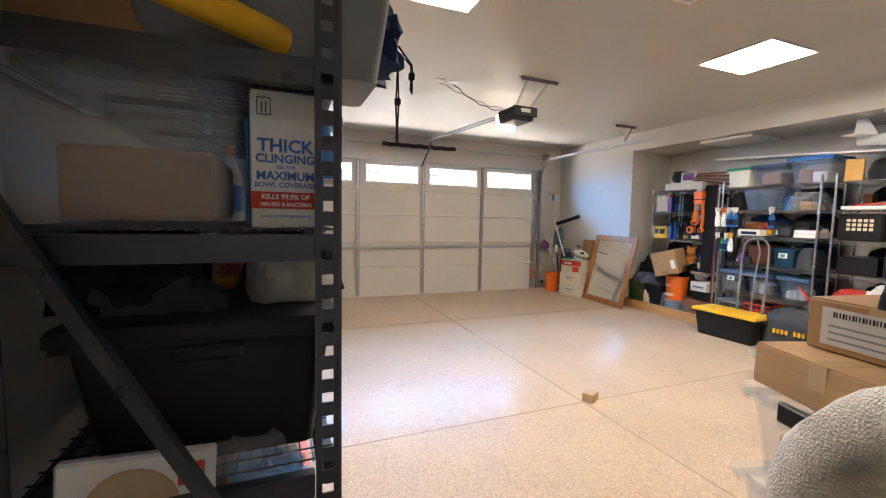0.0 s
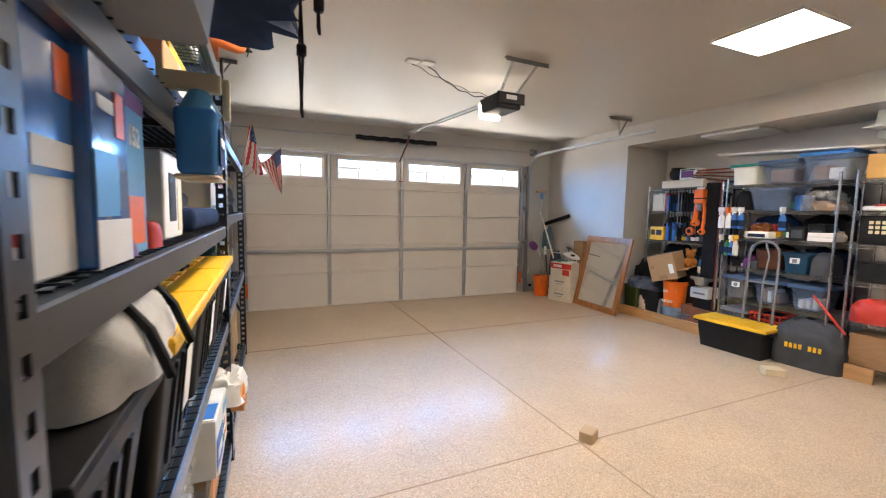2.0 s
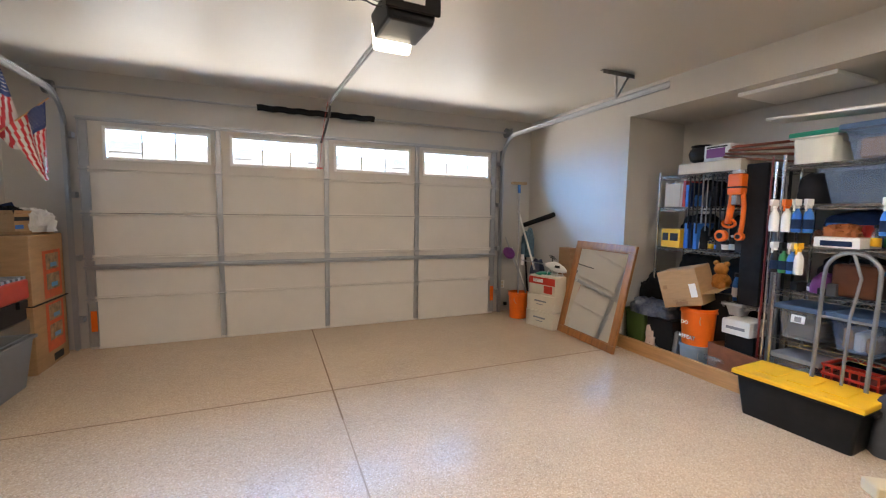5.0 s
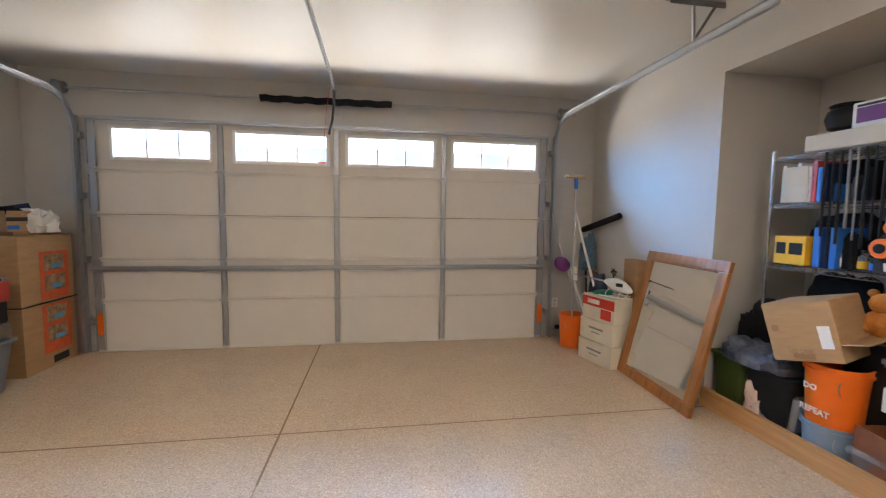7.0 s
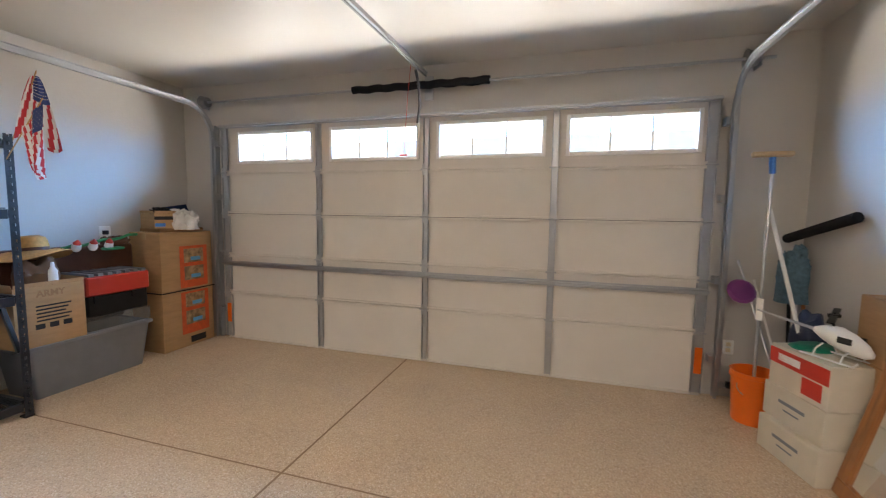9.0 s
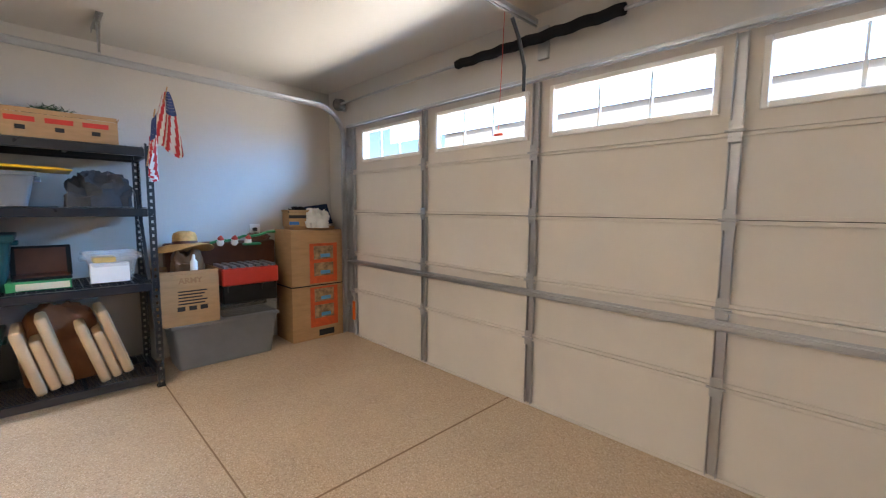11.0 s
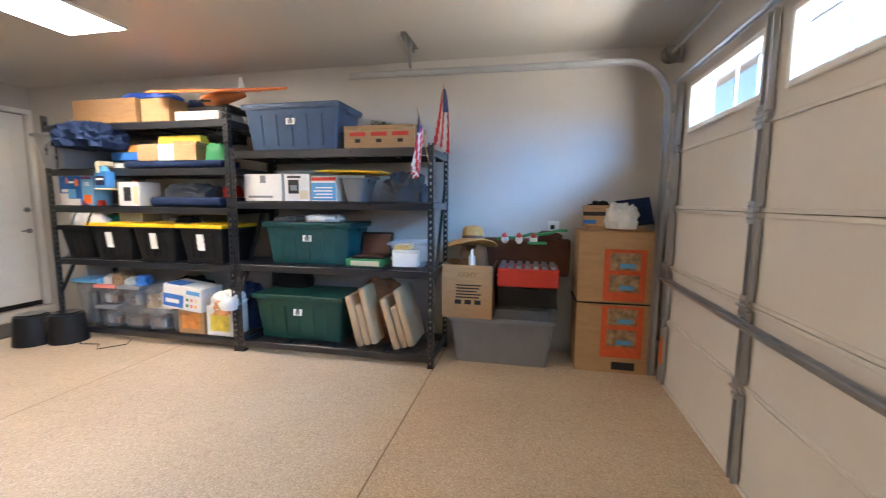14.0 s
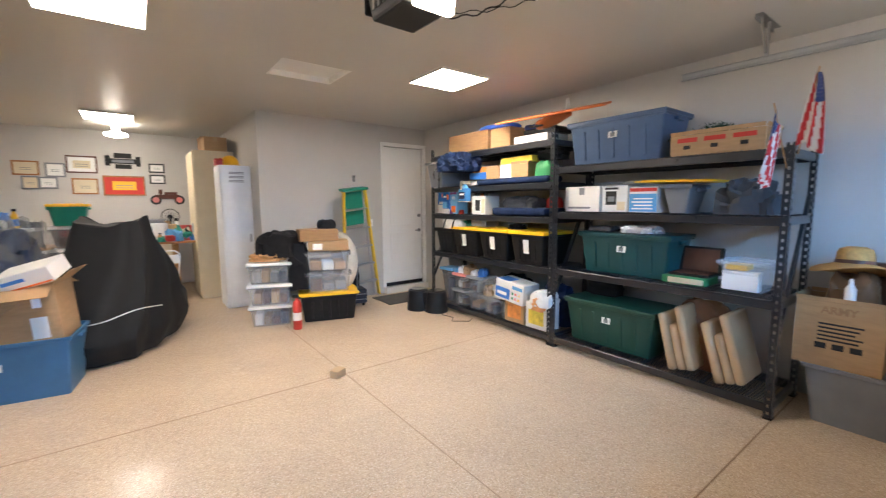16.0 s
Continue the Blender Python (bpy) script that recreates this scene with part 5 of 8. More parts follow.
# ---- flags on the shelf post ----
def flag(label, base, tip, side, drop, width, drift):
    o = thing("small_flag", label, "flag", *base, group="small flags")
    d = Vector(tip) - Vector(base)
    n = d.normalized()
    bm = bmesh.new()
    cyl(bm, (0, 0, 0), d, 0.004, n=6)
    part("stick", bm, PINE, o, "thin wooden stick")
    bm = bmesh.new()
    nu, nv = 26, 22
    sd = Vector(side).normalized()
    cross = sd.cross(Vector((0, 0, 1)))

    def pt(u, v):
        fold = math.sin(u * 11 + v * 2.5) * 0.022 * (0.35 + 0.65 * v)
        if not width:
            return d - n * (0.03 + 0.27 * (1 - u)) + (sd * 0.19 + Vector((0, 0, -0.19))) * ((1 - u) * v) + Vector((0.0, -0.03 * v, -(0.12 + (drop - 0.12) * u) * v)) + cross * fold * 1.5
        spread = width * (0.16 + 0.84 * v ** 0.75)
        hem = 0.05 * math.sin(u * 5.0 + 0.6) * v
        return d - n * 0.04 + sd * ((u - 0.5) * spread) + Vector((drift[0] * v, drift[1] * v, -drop * v + hem)) + cross * fold
    g = [[bm.verts.new(pt(i / nu, j / nv)) for j in range(nv + 1)] for i in range(nu + 1)]
    for i in range(nu):
        for j in range(nv):
            canton = j < 8 and i > (8 if width else 13)
            bm.faces.new((g[i][j], g[i + 1][j], g[i + 1][j + 1], g[i][j + 1])).material_index = 2 if canton else ((i + j // 3) // (3 if width else 2)) % 2
    for i in range(5, nu):
        for j in range(1, 8):
            if i > (9 if width else 14) and (i + j) % 2 == 0:
                p = pt((i - 0.5) / nu, (j - 0.5) / nv)
                w = 0.0022 + 0.0035 * j / nv
                for q in (-0.003, 0.003):
                    bm.faces.new([bm.verts.new(p + cross * q + sd * a + Vector((0, 0, b))) for a, b in ((-w, 0), (0, -w), (w, 0), (0, w))]).material_index = 1
    part("cloth", bm, [mat("flag red", (0.50, 0.03, 0.04), 0.8), WHITECLOTH, mat("flag blue", (0.03, 0.05, 0.16), 0.8)], o, "striped cloth with starred blue canton", smooth=True)


flag("small striped stars flag on a leaning stick, drooping", (0.69, 5.085, 1.80), (1.09, 5.09, 2.18), (1.0, 0.05, 0.0), 0.42, 0.0, (0.0, 0.0))
flag("small striped stars flag on an upright stick, drooping", (0.66, 5.13, 1.90), (0.80, 5.23, 2.42), (0.72, 0.69, 0.0), 0.46, 0.25, (0.0, 0.0))

# ---- corner by the garage door, side wall ----
tote("wide grey storage tote standing on the floor", 0.26, 5.70, 0, 90, 0.97, 0.50, 0.43, GREYPL, GREYPL, sticker=False, ribs=0, inset=0.05, lidon=False)
bm = bmesh.new()
box(bm, -0.44, 0.44, -0.20, 0.20, 0.0, 0.012)
solid("flat_cover", "grey lid resting in the open grey tote", "tote lid", bm, GREYPL, 0.26, 5.70, 0.415, 90)
o = carton("brown shipping box with black handwriting and print", 0.29, 5.39, 0.43, 90, 0.46, 0.40, 0.46, CARD, flaps="tray")
words("ARMY", 0.07, CARDD, o, pose(0.0, -0.2015, 0.40, 90, 0, 0))
for k in range(5):
    boxpart("print_bar", (-0.10, 0.13 - 0.02 * (k % 3), -0.2025, -0.2005, 0.30 - 0.028 * k, 0.312 - 0.028 * k), INK, o)
for k in range(3):
    patch(o, "print_mark", INK, -0.11 + 0.09 * k, -0.05 + 0.09 * k, 0.13, 0.17, 0.40)
o = thing("hinged_crate", "red and black hinged lid crate over a clear bin", "crate", 0.27, 5.93, 0.43, 90)
boxpart("base", (-0.27, 0.27, -0.18, 0.18, 0.0, 0.12), SMOKE, o, "translucent base", bevel=0.006)
boxpart("body", (-0.26, 0.26, -0.17, 0.17, 0.121, 0.30), BLACKPL, o, bevel=0.01)
bm = bmesh.new()
box(bm, -0.27, 0.27, -0.19, 0.16, 0.301, 0.47)
part("lid", bm, REDPL, o, "red folded lid", bevel=0.012)
bm = bmesh.new()
for k in range(7):
    box(bm, -0.25 + k * 0.075, -0.21 + k * 0.075, -0.185, 0.155, 0.4705, 0.495)
part("hinge_teeth", bm, GREYPL, o, "grey hinge teeth")
for k in (-1, 1):
    boxpart("latch", (k * 0.16 - 0.06, k * 0.16 + 0.06, -0.196, -0.171, 0.24, 0.30), BLACKPL, o)
o = thing("straw_hat", "wide brimmed woven straw sun hat with dark band", "hat", 0.28, 5.41, 1.10, 0, 0, -6)
bm = bmesh.new()
prof = [(0.235, 0.0), (0.23, 0.008), (0.16, 0.03), (0.105, 0.045), (0.098, 0.12), (0.085, 0.15), (0.05, 0.165), (0.012, 0.168)]
lathe(bm, prof, 36)
for v in bm.verts:
    a = math.atan2(v.co.y, v.co.x)
    if v.co.z < 0.035:
        v.co.z += 0.03 * math.sin(2 * a + 0.5) * (math.hypot(v.co.x, v.co.y) / 0.235)
part("crown_and_brim", bm, STRAW, o, smooth=True)
bm = bmesh.new()
lathe(bm, [(0.1065, 0.046), (0.102, 0.075)], 36)
part("hat_band", bm, DARKWOOD, o, "dark thin hat band", smooth=True)
heap("brown_bag", "small brown bag under the straw hat", "bag", 0.28, 5.42, 0.80, 90, 0.28, 0.22, 0.31, mat("tan leather", (0.18, 0.09, 0.04), 0.5), 72)
bm = bmesh.new()
lathe(bm, [(0.028, 0), (0.03, 0.01), (0.03, 0.10), (0.014, 0.13), (0.012, 0.155), (0.008, 0.17)], 16)
solid("glue_bottle", "small white bottle under the hat brim", "bottle", bm, WHITE, 0.46, 5.43, 0.893, smooth=True)
bm = bmesh.new()
box(bm, -0.52, 0.52, -0.07, 0.07, 0, 0.36)
solid("brown_cushion", "long dark brown padded case against the wall", "case", bm, BROWN, 0.03, 5.80, 0.78, 90, bevel=0.03, seg=3, smooth=True)
heap("dark_heap", "dark bundle filling the gap behind boxes", "bundle", 0.04, 5.78, 0.432, 90, 0.9, 0.14, 0.345, BLACKCLOTH, 73, 0.05)
o = thing("garden_flags", "green garland with small white figure ornaments", "garland", 0.20, 5.95, 1.14, 90)
bm = bmesh.new()
tube(bm, [(-0.32 + 0.08 * k, -0.03, 0.0 + 0.012 * k + 0.01 * math.sin(k * 2)) for k in range(9)], 0.014, 6)
part("stem", bm, GREEN, o, "green stem")
for k in range(3):
    bm = bmesh.new()
    lathe(bm, [(0.02, -0.005), (0.035, 0.02), (0.03, 0.06), (0.012, 0.075)], 12)
    part("ornament", bm, WHITE, o, "white rounded ornament", smooth=True, at=pose(-0.24 + 0.13 * k, -0.07, -0.02, 20))
    bm = bmesh.new()
    lathe(bm, [(0.03, 0.06), (0.026, 0.075), (0.004, 0.10)], 12)
    part("red_cap", bm, REDPL, o, "red cap", smooth=True, at=pose(-0.24 + 0.13 * k, -0.07, -0.02, 20))
bm = bmesh.new()
box(bm, -0.03, 0.14, -0.12, -0.04, -0.035, -0.01)
part("leaf", bm, GREEN, o, "green leaf plate", bevel=0.01)
heap("leather_glove", "brown leather gloves lying on the case", "gloves", 0.14, 6.12, 1.142, 90, 0.26, 0.16, 0.08, BROWN, 74, 0.3, 12)

for k in range(2):
    o = carton("tall brown tree carton with orange picture panel", 0.20, 6.67, 0.625 * k, 90, 0.62, 0.42, 0.618, CARD, tape=(k == 1), group="tall cartons")
    z1 = 0.0 if k else 0.16
    patch(o, "orange_panel", mat("orange panel", (0.62, 0.10, 0.03), 0.5, 0, 0.15, 20) if k == 0 else bpy.data.materials["orange panel"], -0.10, 0.24, 0.14 if k == 0 else 0.02, 0.60 if k == 0 else 0.47, 0.42)
    for q in range(2 if k else 2):
        boxpart("picture", (-0.05, 0.19, -0.2142, -0.2124, 0.24 + 0.19 * q - 0.14 * k, 0.39 + 0.19 * q - 0.14 * k), mat("picture print " + "ab"[q], (0.30, 0.20, 0.11), 0.4, 0, 0.7, 14) if k == 0 else bpy.data.materials["picture print " + "ab"[q]], o)
        boxpart("lake_print", (0.03, 0.15, -0.2152, -0.2144, 0.26 + 0.19 * q - 0.14 * k, 0.30 + 0.19 * q - 0.14 * k), LIGHTBLUE, o)
    if k == 0:
        patch(o, "dark_print", INK, 0.0, 0.19, 0.03, 0.10, 0.42)
bm = bmesh.new()
box(bm, -0.325, 0.325, -0.226, 0.226, 0.0, 0.008)
solid("strap", "thin black strap round the tall cartons", "strap", bm, RUBBER, 0.20, 6.67, 0.6185, 90)
bm = bmesh.new()
box(bm, -0.24, 0.24, -0.16, 0.16, 0, 0.035)
solid("flat_carton", "flat brown carton lying on the tall carton", "carton", bm, CARDD, 0.20, 6.68, 1.25, 84, bevel=0.004)
o = carton("small tan box with dark and blue stripes", 0.22, 6.53, 1.286, 84, 0.26, 0.22, 0.15, CARD, flaps="tray")
patch(o, "dark_stripe", INK, -0.13, 0.13, 0.09, 0.125, 0.22)
patch(o, "blue_stripe", BLUE, -0.125, -0.02, 0.02, 0.055, 0.22)
heap("white_cloth", "white cloth draped over the small box", "cloth", 0.30, 6.70, 1.270, 90, 0.30, 0.34, 0.21, WHITECLOTH, 76, 0.26, 8)
heap("cable_coil", "black cables and clips in the small box", "cables", 0.22, 6.53, 1.42, 90, 0.2, 0.18, 0.08, BLACKCLOTH, 77, 0.5, 20)
bm = bmesh.new()
box(bm, -0.01, 0.01, -0.15, 0.15, 0, 0.25)
solid("blue_folder", "navy blue folder leaning against the wall", "folder", bm, NAVY, 0.12, 6.88, 1.288, 0, 8, -18, bevel=0.003)
o = thing("outlet", "white double wall outlet with black plug", "wall outlet", -0.05, 6.16, 1.25, 90)
boxpart("plate", (-0.055, 0.055, -0.006, 0.0, -0.06, 0.06), WHITE, o, bevel=0.003)
boxpart("plug", (-0.03, 0.01, -0.05, -0.0065, -0.02, 0.02), BLACKPL, o, "black plug", bevel=0.006)
o = thing("outlet", "white wall outlet beside the garage door", "wall outlet", 5.62, 7.1, 0.42, 0)
boxpart("plate", (-0.04, 0.04, -0.006, 0.0, -0.06, 0.06), WHITE, o, bevel=0.003)
for zz in (-0.025, 0.025):
    boxpart("socket", (-0.018, 0.018, -0.009, -0.0062, zz - 0.016, zz + 0.016), CREAM, o, bevel=0.003)
o = thing("safety_sensor", "small black door safety sensor on its bracket", "sensor", 5.60, 6.98, 0.12)
boxpart("bracket", (-0.06, 0.0, 0.0, 0.12, -0.01, 0.0), STEEL, o)
boxpart("eye", (-0.02, 0.03, -0.03, 0.01, 0.001, 0.05), BLACKPL, o, bevel=0.006)


# ---- corner by the garage door, alcove side ----
bucket("orange plastic bucket standing on the floor", 5.66, 6.70, 0, 0.145, 0.37, ORANGE)


def pole(label, a, b, r, material, name="pole", cat="pole"):
    bm = bmesh.new()
    cyl(bm, (0, 0, 0), (Vector(b) - Vector(a)), r, n=8)
    return solid(name, label, cat, bm, material, *a, smooth=True)


o = thing("push_broom", "broom with grey pole and wide pale head up", "broom", 5.74, 6.72, 0.37)
bm = bmesh.new()
cyl(bm, (-0.08, -0.02, -0.34), (0.0, 0.16, 1.50), 0.012, n=8)
part("handle", bm, STEEL, o)
bm = bmesh.new()
box(bm, -0.14, 0.12, 0.13, 0.18, 1.56, 1.60)
part("head", bm, TAN, o, "pale broom head", bevel=0.01)
bm = bmesh.new()
cyl(bm, (0.0, 0.16, 1.44), (-0.01, 0.155, 1.56), 0.022, n=8)
part("socket", bm, BLUE, o, "blue plastic socket")
pole("light grey pole leaning into the corner", (5.95, 6.35, 0.0), (5.76, 6.92, 1.55), 0.014, WHITE)
pole("grey pole leaning beside the broom", (5.86, 6.55, 0.0), (5.62, 7.03, 1.15), 0.010, STEEL)
pole("thin white pole among the brooms", (5.90, 6.62, 0.0), (5.73, 7.02, 1.0), 0.009, WHITE)
pole("orange handle standing in the corner", (6.0, 6.75, 0.0), (6.02, 6.98, 1.22), 0.013, mat("orange wood handle", (0.45, 0.16, 0.04), 0.5), "handle", "tool handle")
pole("dark handle leaning in the corner", (5.92, 6.8, 0.0), (5.97, 7.03, 1.0), 0.013, BLACKPL, "handle", "tool handle")
bm = bmesh.new()
cyl(bm, (6.02, 6.42, 1.50), (5.93, 7.03, 1.33), 0.035, n=12)
solid("foam_roll", "black foam roll hung slanting on the corner wall", "foam roll", bm, BLACKCLOTH, smooth=True)
bm = bmesh.new()
lathe(bm, [(0.0, -0.03), (0.08, -0.02), (0.10, 0.0), (0.08, 0.02), (0.0, 0.03)], 14)
solid("duster", "round purple-red duster head in the corner", "duster", bm, PURPLE, 5.62, 6.92, 0.92, 0, 60)
heap("mop_head", "blue-grey mop strands hanging among poles", "mop", 5.93, 6.90, 0.86, 0, 0.2, 0.16, 0.42, mat("blue grey cotton", (0.10, 0.17, 0.22), 0.9, 0, 0.3, 30, 0.8, 120), 81, 0.2, 9)
heap("vacuum_bag", "dark upright vacuum bag behind the boxes", "bag", 5.93, 6.62, 0.0, 0, 0.2, 0.3, 0.85, mat("navy vinyl", (0.03, 0.04, 0.08), 0.5), 82, 0.08, 4)

for k, (zz, lab, sx) in enumerate(((0.0, "white cardboard box with printed lines", 0.0), (0.215, "white cardboard box stacked on another", 0.03))):
    o = carton(lab, 5.80 + sx, 6.18 + sx, zz, -77, 0.46, 0.36, 0.21, mat("off white board " + "ab"[k], (0.62, 0.56, 0.45), 0.7, 0, 0.06), tape=False, group="white boxes in the corner")
    patch(o, "text_bar", GREYPL, -0.10, 0.10, 0.12, 0.14, 0.36)
    patch(o, "text_bar", GREYPL, -0.06, 0.06, 0.08, 0.09, 0.36)
o = carton("white paper box with red print and lid", 5.83, 6.20, 0.43, -77, 0.44, 0.34, 0.25, bpy.data.materials["off white board a"], tape=False)
patch(o, "red_print", RED, -0.22, 0.22, 0.14, 0.235, 0.34)
patch(o, "red_print", RED, 0.04, 0.18, 0.03, 0.13, 0.34)
patch(o, "white_print", PAPER, -0.15, 0.02, 0.165, 0.21, 0.34)
heap("papers", "green and dark magazines lying on the box", "magazines", 5.80, 6.30, 0.686, 10, 0.25, 0.2, 0.03, GREENLAD, 83)
o = thing("model_helicopter", "white radio controlled model helicopter with black rotor", "model helicopter", 5.80, 6.13, 0.69, 28)
bm = bmesh.new()
rings = []
for yy, ww, zc, hh in ((-0.20, 0.012, 0.075, 0.015), (-0.17, 0.035, 0.085, 0.04), (-0.11, 0.05, 0.105, 0.06), (-0.04, 0.05, 0.125, 0.065), (0.04, 0.035, 0.135, 0.045), (0.09, 0.018, 0.14, 0.02)):
    rings.append([bm.verts.new((ww * math.cos(a), yy, zc + hh * math.sin(a))) for a in [2 * math.pi * q / 14 for q in range(14)]])
for p, q in zip(rings, rings[1:]):
    for k in range(14):
        bm.faces.new((p[k], p[(k + 1) % 14], q[(k + 1) % 14], q[k]))
bm.faces.new(rings[0][::-1])
bm.faces.new(rings[-1])
part("canopy", bm, WHITE, o, "glossy white canopy", smooth=True)
for sg in (-1, 1):
    boxpart("side_window", (sg * 0.052 - 0.004, sg * 0.052 + 0.004, -0.13, -0.06, 0.11, 0.145), INK, o, "dark side window", bevel=0.002)
    bm = bmesh.new()
    tube(bm, [(sg * 0.085, -0.19, 0.035), (sg * 0.088, -0.17, 0.008), (sg * 0.088, -0.02, 0.007), (sg * 0.088, 0.10, 0.007)], 0.006, 6)
    part("skid", bm, WHITE, o, "white landing skid", smooth=True)
    for v in (-0.11, 0.03):
        bm = bmesh.new()
        tube(bm, [(sg * 0.088, v, 0.008), (sg * 0.07, v, 0.05), (sg * 0.02, v, 0.075)], 0.005, 6)
        part("skid_strut", bm, WHITE, o, smooth=True)
bm = bmesh.new()
cyl(bm, (0, 0.08, 0.14), (0, 0.46, 0.17), 0.010, 0.007, n=8)
part("tail_boom", bm, STEEL, o, "thin grey tail boom", smooth=True)
boxpart("tail_fin", (-0.003, 0.003, 0.42, 0.47, 0.10, 0.25), WHITE, o, "white tail fin")
bm = bmesh.new()
cyl(bm, (0, 0.0, 0.17), (0, 0.0, 0.265), 0.007, n=8)
box(bm, -0.025, 0.025, -0.018, 0.018, 0.235, 0.255)
part("rotor_mast", bm, BLACKPL, o, "black rotor mast and hub")
for sg in (-1, 1):
    boxpart("rotor_blade", (0.026, 0.26, -0.018, 0.016, 0.244, 0.249), BLACKPL, o, "black rotor blade", at=pose(0, 0, 0, 0, 0, 32 + 90 * (1 - sg)))
carton("brown carton standing on end behind the mirror", 6.0, 6.06, 0.70, -90, 0.22, 0.13, 0.36, CARDD, tape=False)
carton("plain brown carton under the upright one", 6.0, 6.06, 0.0, -90, 0.22, 0.13, 0.695, CARDD, tape=False)

# mirror
o = thing("framed_mirror", "large mirror in a honey oak frame leaning against the wall", "mirror", 5.755, 5.445, 0.0, -92.5, -13)
mw, mh, fw = 0.98, 1.20, 0.085
for q, nm in (((-mw / 2, mw / 2, 0, fw), 0), ((-mw / 2, mw / 2, mh - fw, mh), 0), ((-mw / 2, -mw / 2 + fw, fw, mh - fw), 1), ((mw / 2 - fw, mw / 2, fw, mh - fw), 1)):
    bm = bmesh.new()
    box(bm, q[0], q[1], -0.018, 0.018, q[2], q[3])
    part("frame_rail", bm, WOOD, o, bevel=0.007, seg=2)
for q in ((-mw / 2 + fw, mw / 2 - fw, fw, fw + 0.012), (-mw / 2 + fw, mw / 2 - fw, mh - fw - 0.012, mh - fw), (-mw / 2 + fw, -mw / 2 + fw + 0.012, fw + 0.012, mh - fw - 0.012), (mw / 2 - fw - 0.012, mw / 2 - fw, fw + 0.012, mh - fw - 0.012)):
    boxpart("inner_bead", (q[0] + 0.0005, q[1] - 0.0005, -0.012, 0.004, q[2] + 0.0005, q[3] - 0.0005), WOOD, o, bevel=0.003)
boxpart("mirror_glass", (-mw / 2 + fw + 0.001, mw / 2 - fw - 0.001, -0.003, 0.003, fw + 0.001, mh - fw - 0.001), MIRROR, o, "silvered mirror glass")
boxpart("backing", (-mw / 2 + 0.02, mw / 2 - 0.02, 0.019, 0.024, 0.02, mh - 0.02), CARDD, o)

# ---- alcove: wire racks ----
wire_rack("chrome wire rack crowded with books and gear", 6.28, 6.72, 3.87, 4.95, [0.28, 0.72, 1.17, 1.60, 1.93], 1.97)
RB = [0.12, 0.55, 0.93, 1.29, 1.61, 1.91]
wire_rack("chrome wire rack full of plastic bins", 6.06, 6.52, 2.60, 3.66, RB, 1.99)
wire_rack("chrome wire rack with a milk crate and bins", 6.06, 6.52, 1.35, 2.47, RB, 1.99)

# rack by the corner: top
o = carton("long flat cream carton on the rack", 6.48, 4.44, 1.935, -90, 0.62, 0.38, 0.10, bpy.data.materials["off white board a"], tape=False)
o = thing("cauldron", "round black plastic cauldron pot", "pot", 6.45, 4.62, 2.045)
bm = bmesh.new()
lathe(bm, [(0.05, 0), (0.10, 0.03), (0.118, 0.09), (0.105, 0.14), (0.085, 0.155), (0.10, 0.175), (0.095, 0.18), (0.075, 0.155), (0.08, 0.05)], 24)
part("bowl", bm, BLACKPL, o, smooth=True)
o = carton("small white box with a dark photo print", 6.45, 4.40, 2.045, -90, 0.25, 0.2, 0.15, CARDW, tape=False)
patch(o, "photo_print", PURPLE, -0.10, 0.08, 0.03, 0.12, 0.2)
patch(o, "text_bar", INK, -0.1, 0.1, 0.125, 0.14, 0.2)
for k in range(4):
    bm = bmesh.new()
    box(bm, -0.26, 0.26, -0.05, 0.05, 0, 0.02)
    solid("wood_plank", "reddish brown plank lying in a loose stack", "plank", bm, mat("red brown wood " + "abcd"[k], (0.16 + 0.03 * k, 0.06, 0.03), 0.5, 0, 0.3, 6), 6.42 + 0.02 * k, 4.08 - 0.015 * k, 2.02 + 0.045 * k, -80 + 14 * k, 3, 10 - 5 * k, bevel=0.003, group="loose planks")

# rack by the corner: filling
for k in range(9):
    yy = 4.88 - k * 0.034
    hh = random.uniform(0.20, 0.27)
    bm = bmesh.new()
    box(bm, -0.014, 0.014, -0.12, 0.12, 0, hh)
    solid("binder", "upright thin book or binder on the wire shelf", "book", bm, [CARDW, RED, BLUE, PAPER, NAVY, CARDW, REDPL, BLUE, NAVY][k], 6.42, yy, 1.602, -90, bevel=0.002, group="books on the wire shelf")
carton("tan card box lying behind the books", 6.42, 4.80, 1.602, -90, 0.18, 0.26, 0.24, bpy.data.materials["off white board a"], tape=False)
o = carton("yellow box with large black letters", 6.40, 4.78, 1.175, -90, 0.22, 0.26, 0.19, mat("yellow printed card", (0.78, 0.42, 0.02), 0.5), tape=False)
patch(o, "letter_bar", INK, -0.09, 0.09, 0.07, 0.15, 0.26)
patch(o, "letter_gap", bpy.data.materials["yellow printed card"], -0.02, 0.0, 0.06, 0.16, 0.263)
for k in range(3):
    bm = bmesh.new()
    box(bm, -0.02, 0.02, -0.13, 0.13, 0, 0.26)
    solid("binder", "blue upright binder on the wire shelf", "book", bm, BLUE if k != 1 else NAVY, 6.42, 4.62 - 0.05 * k, 1.175, -90, bevel=0.002, group="books on the wire shelf")
tote("small blue basket on the low wire shelf", 6.42, 4.78, 0.725, -90, 0.22, 0.3, 0.16, BLUEPL, BLUEPL, sticker=False, lidon=False, ribs=0, cat="basket", inset=0.015)
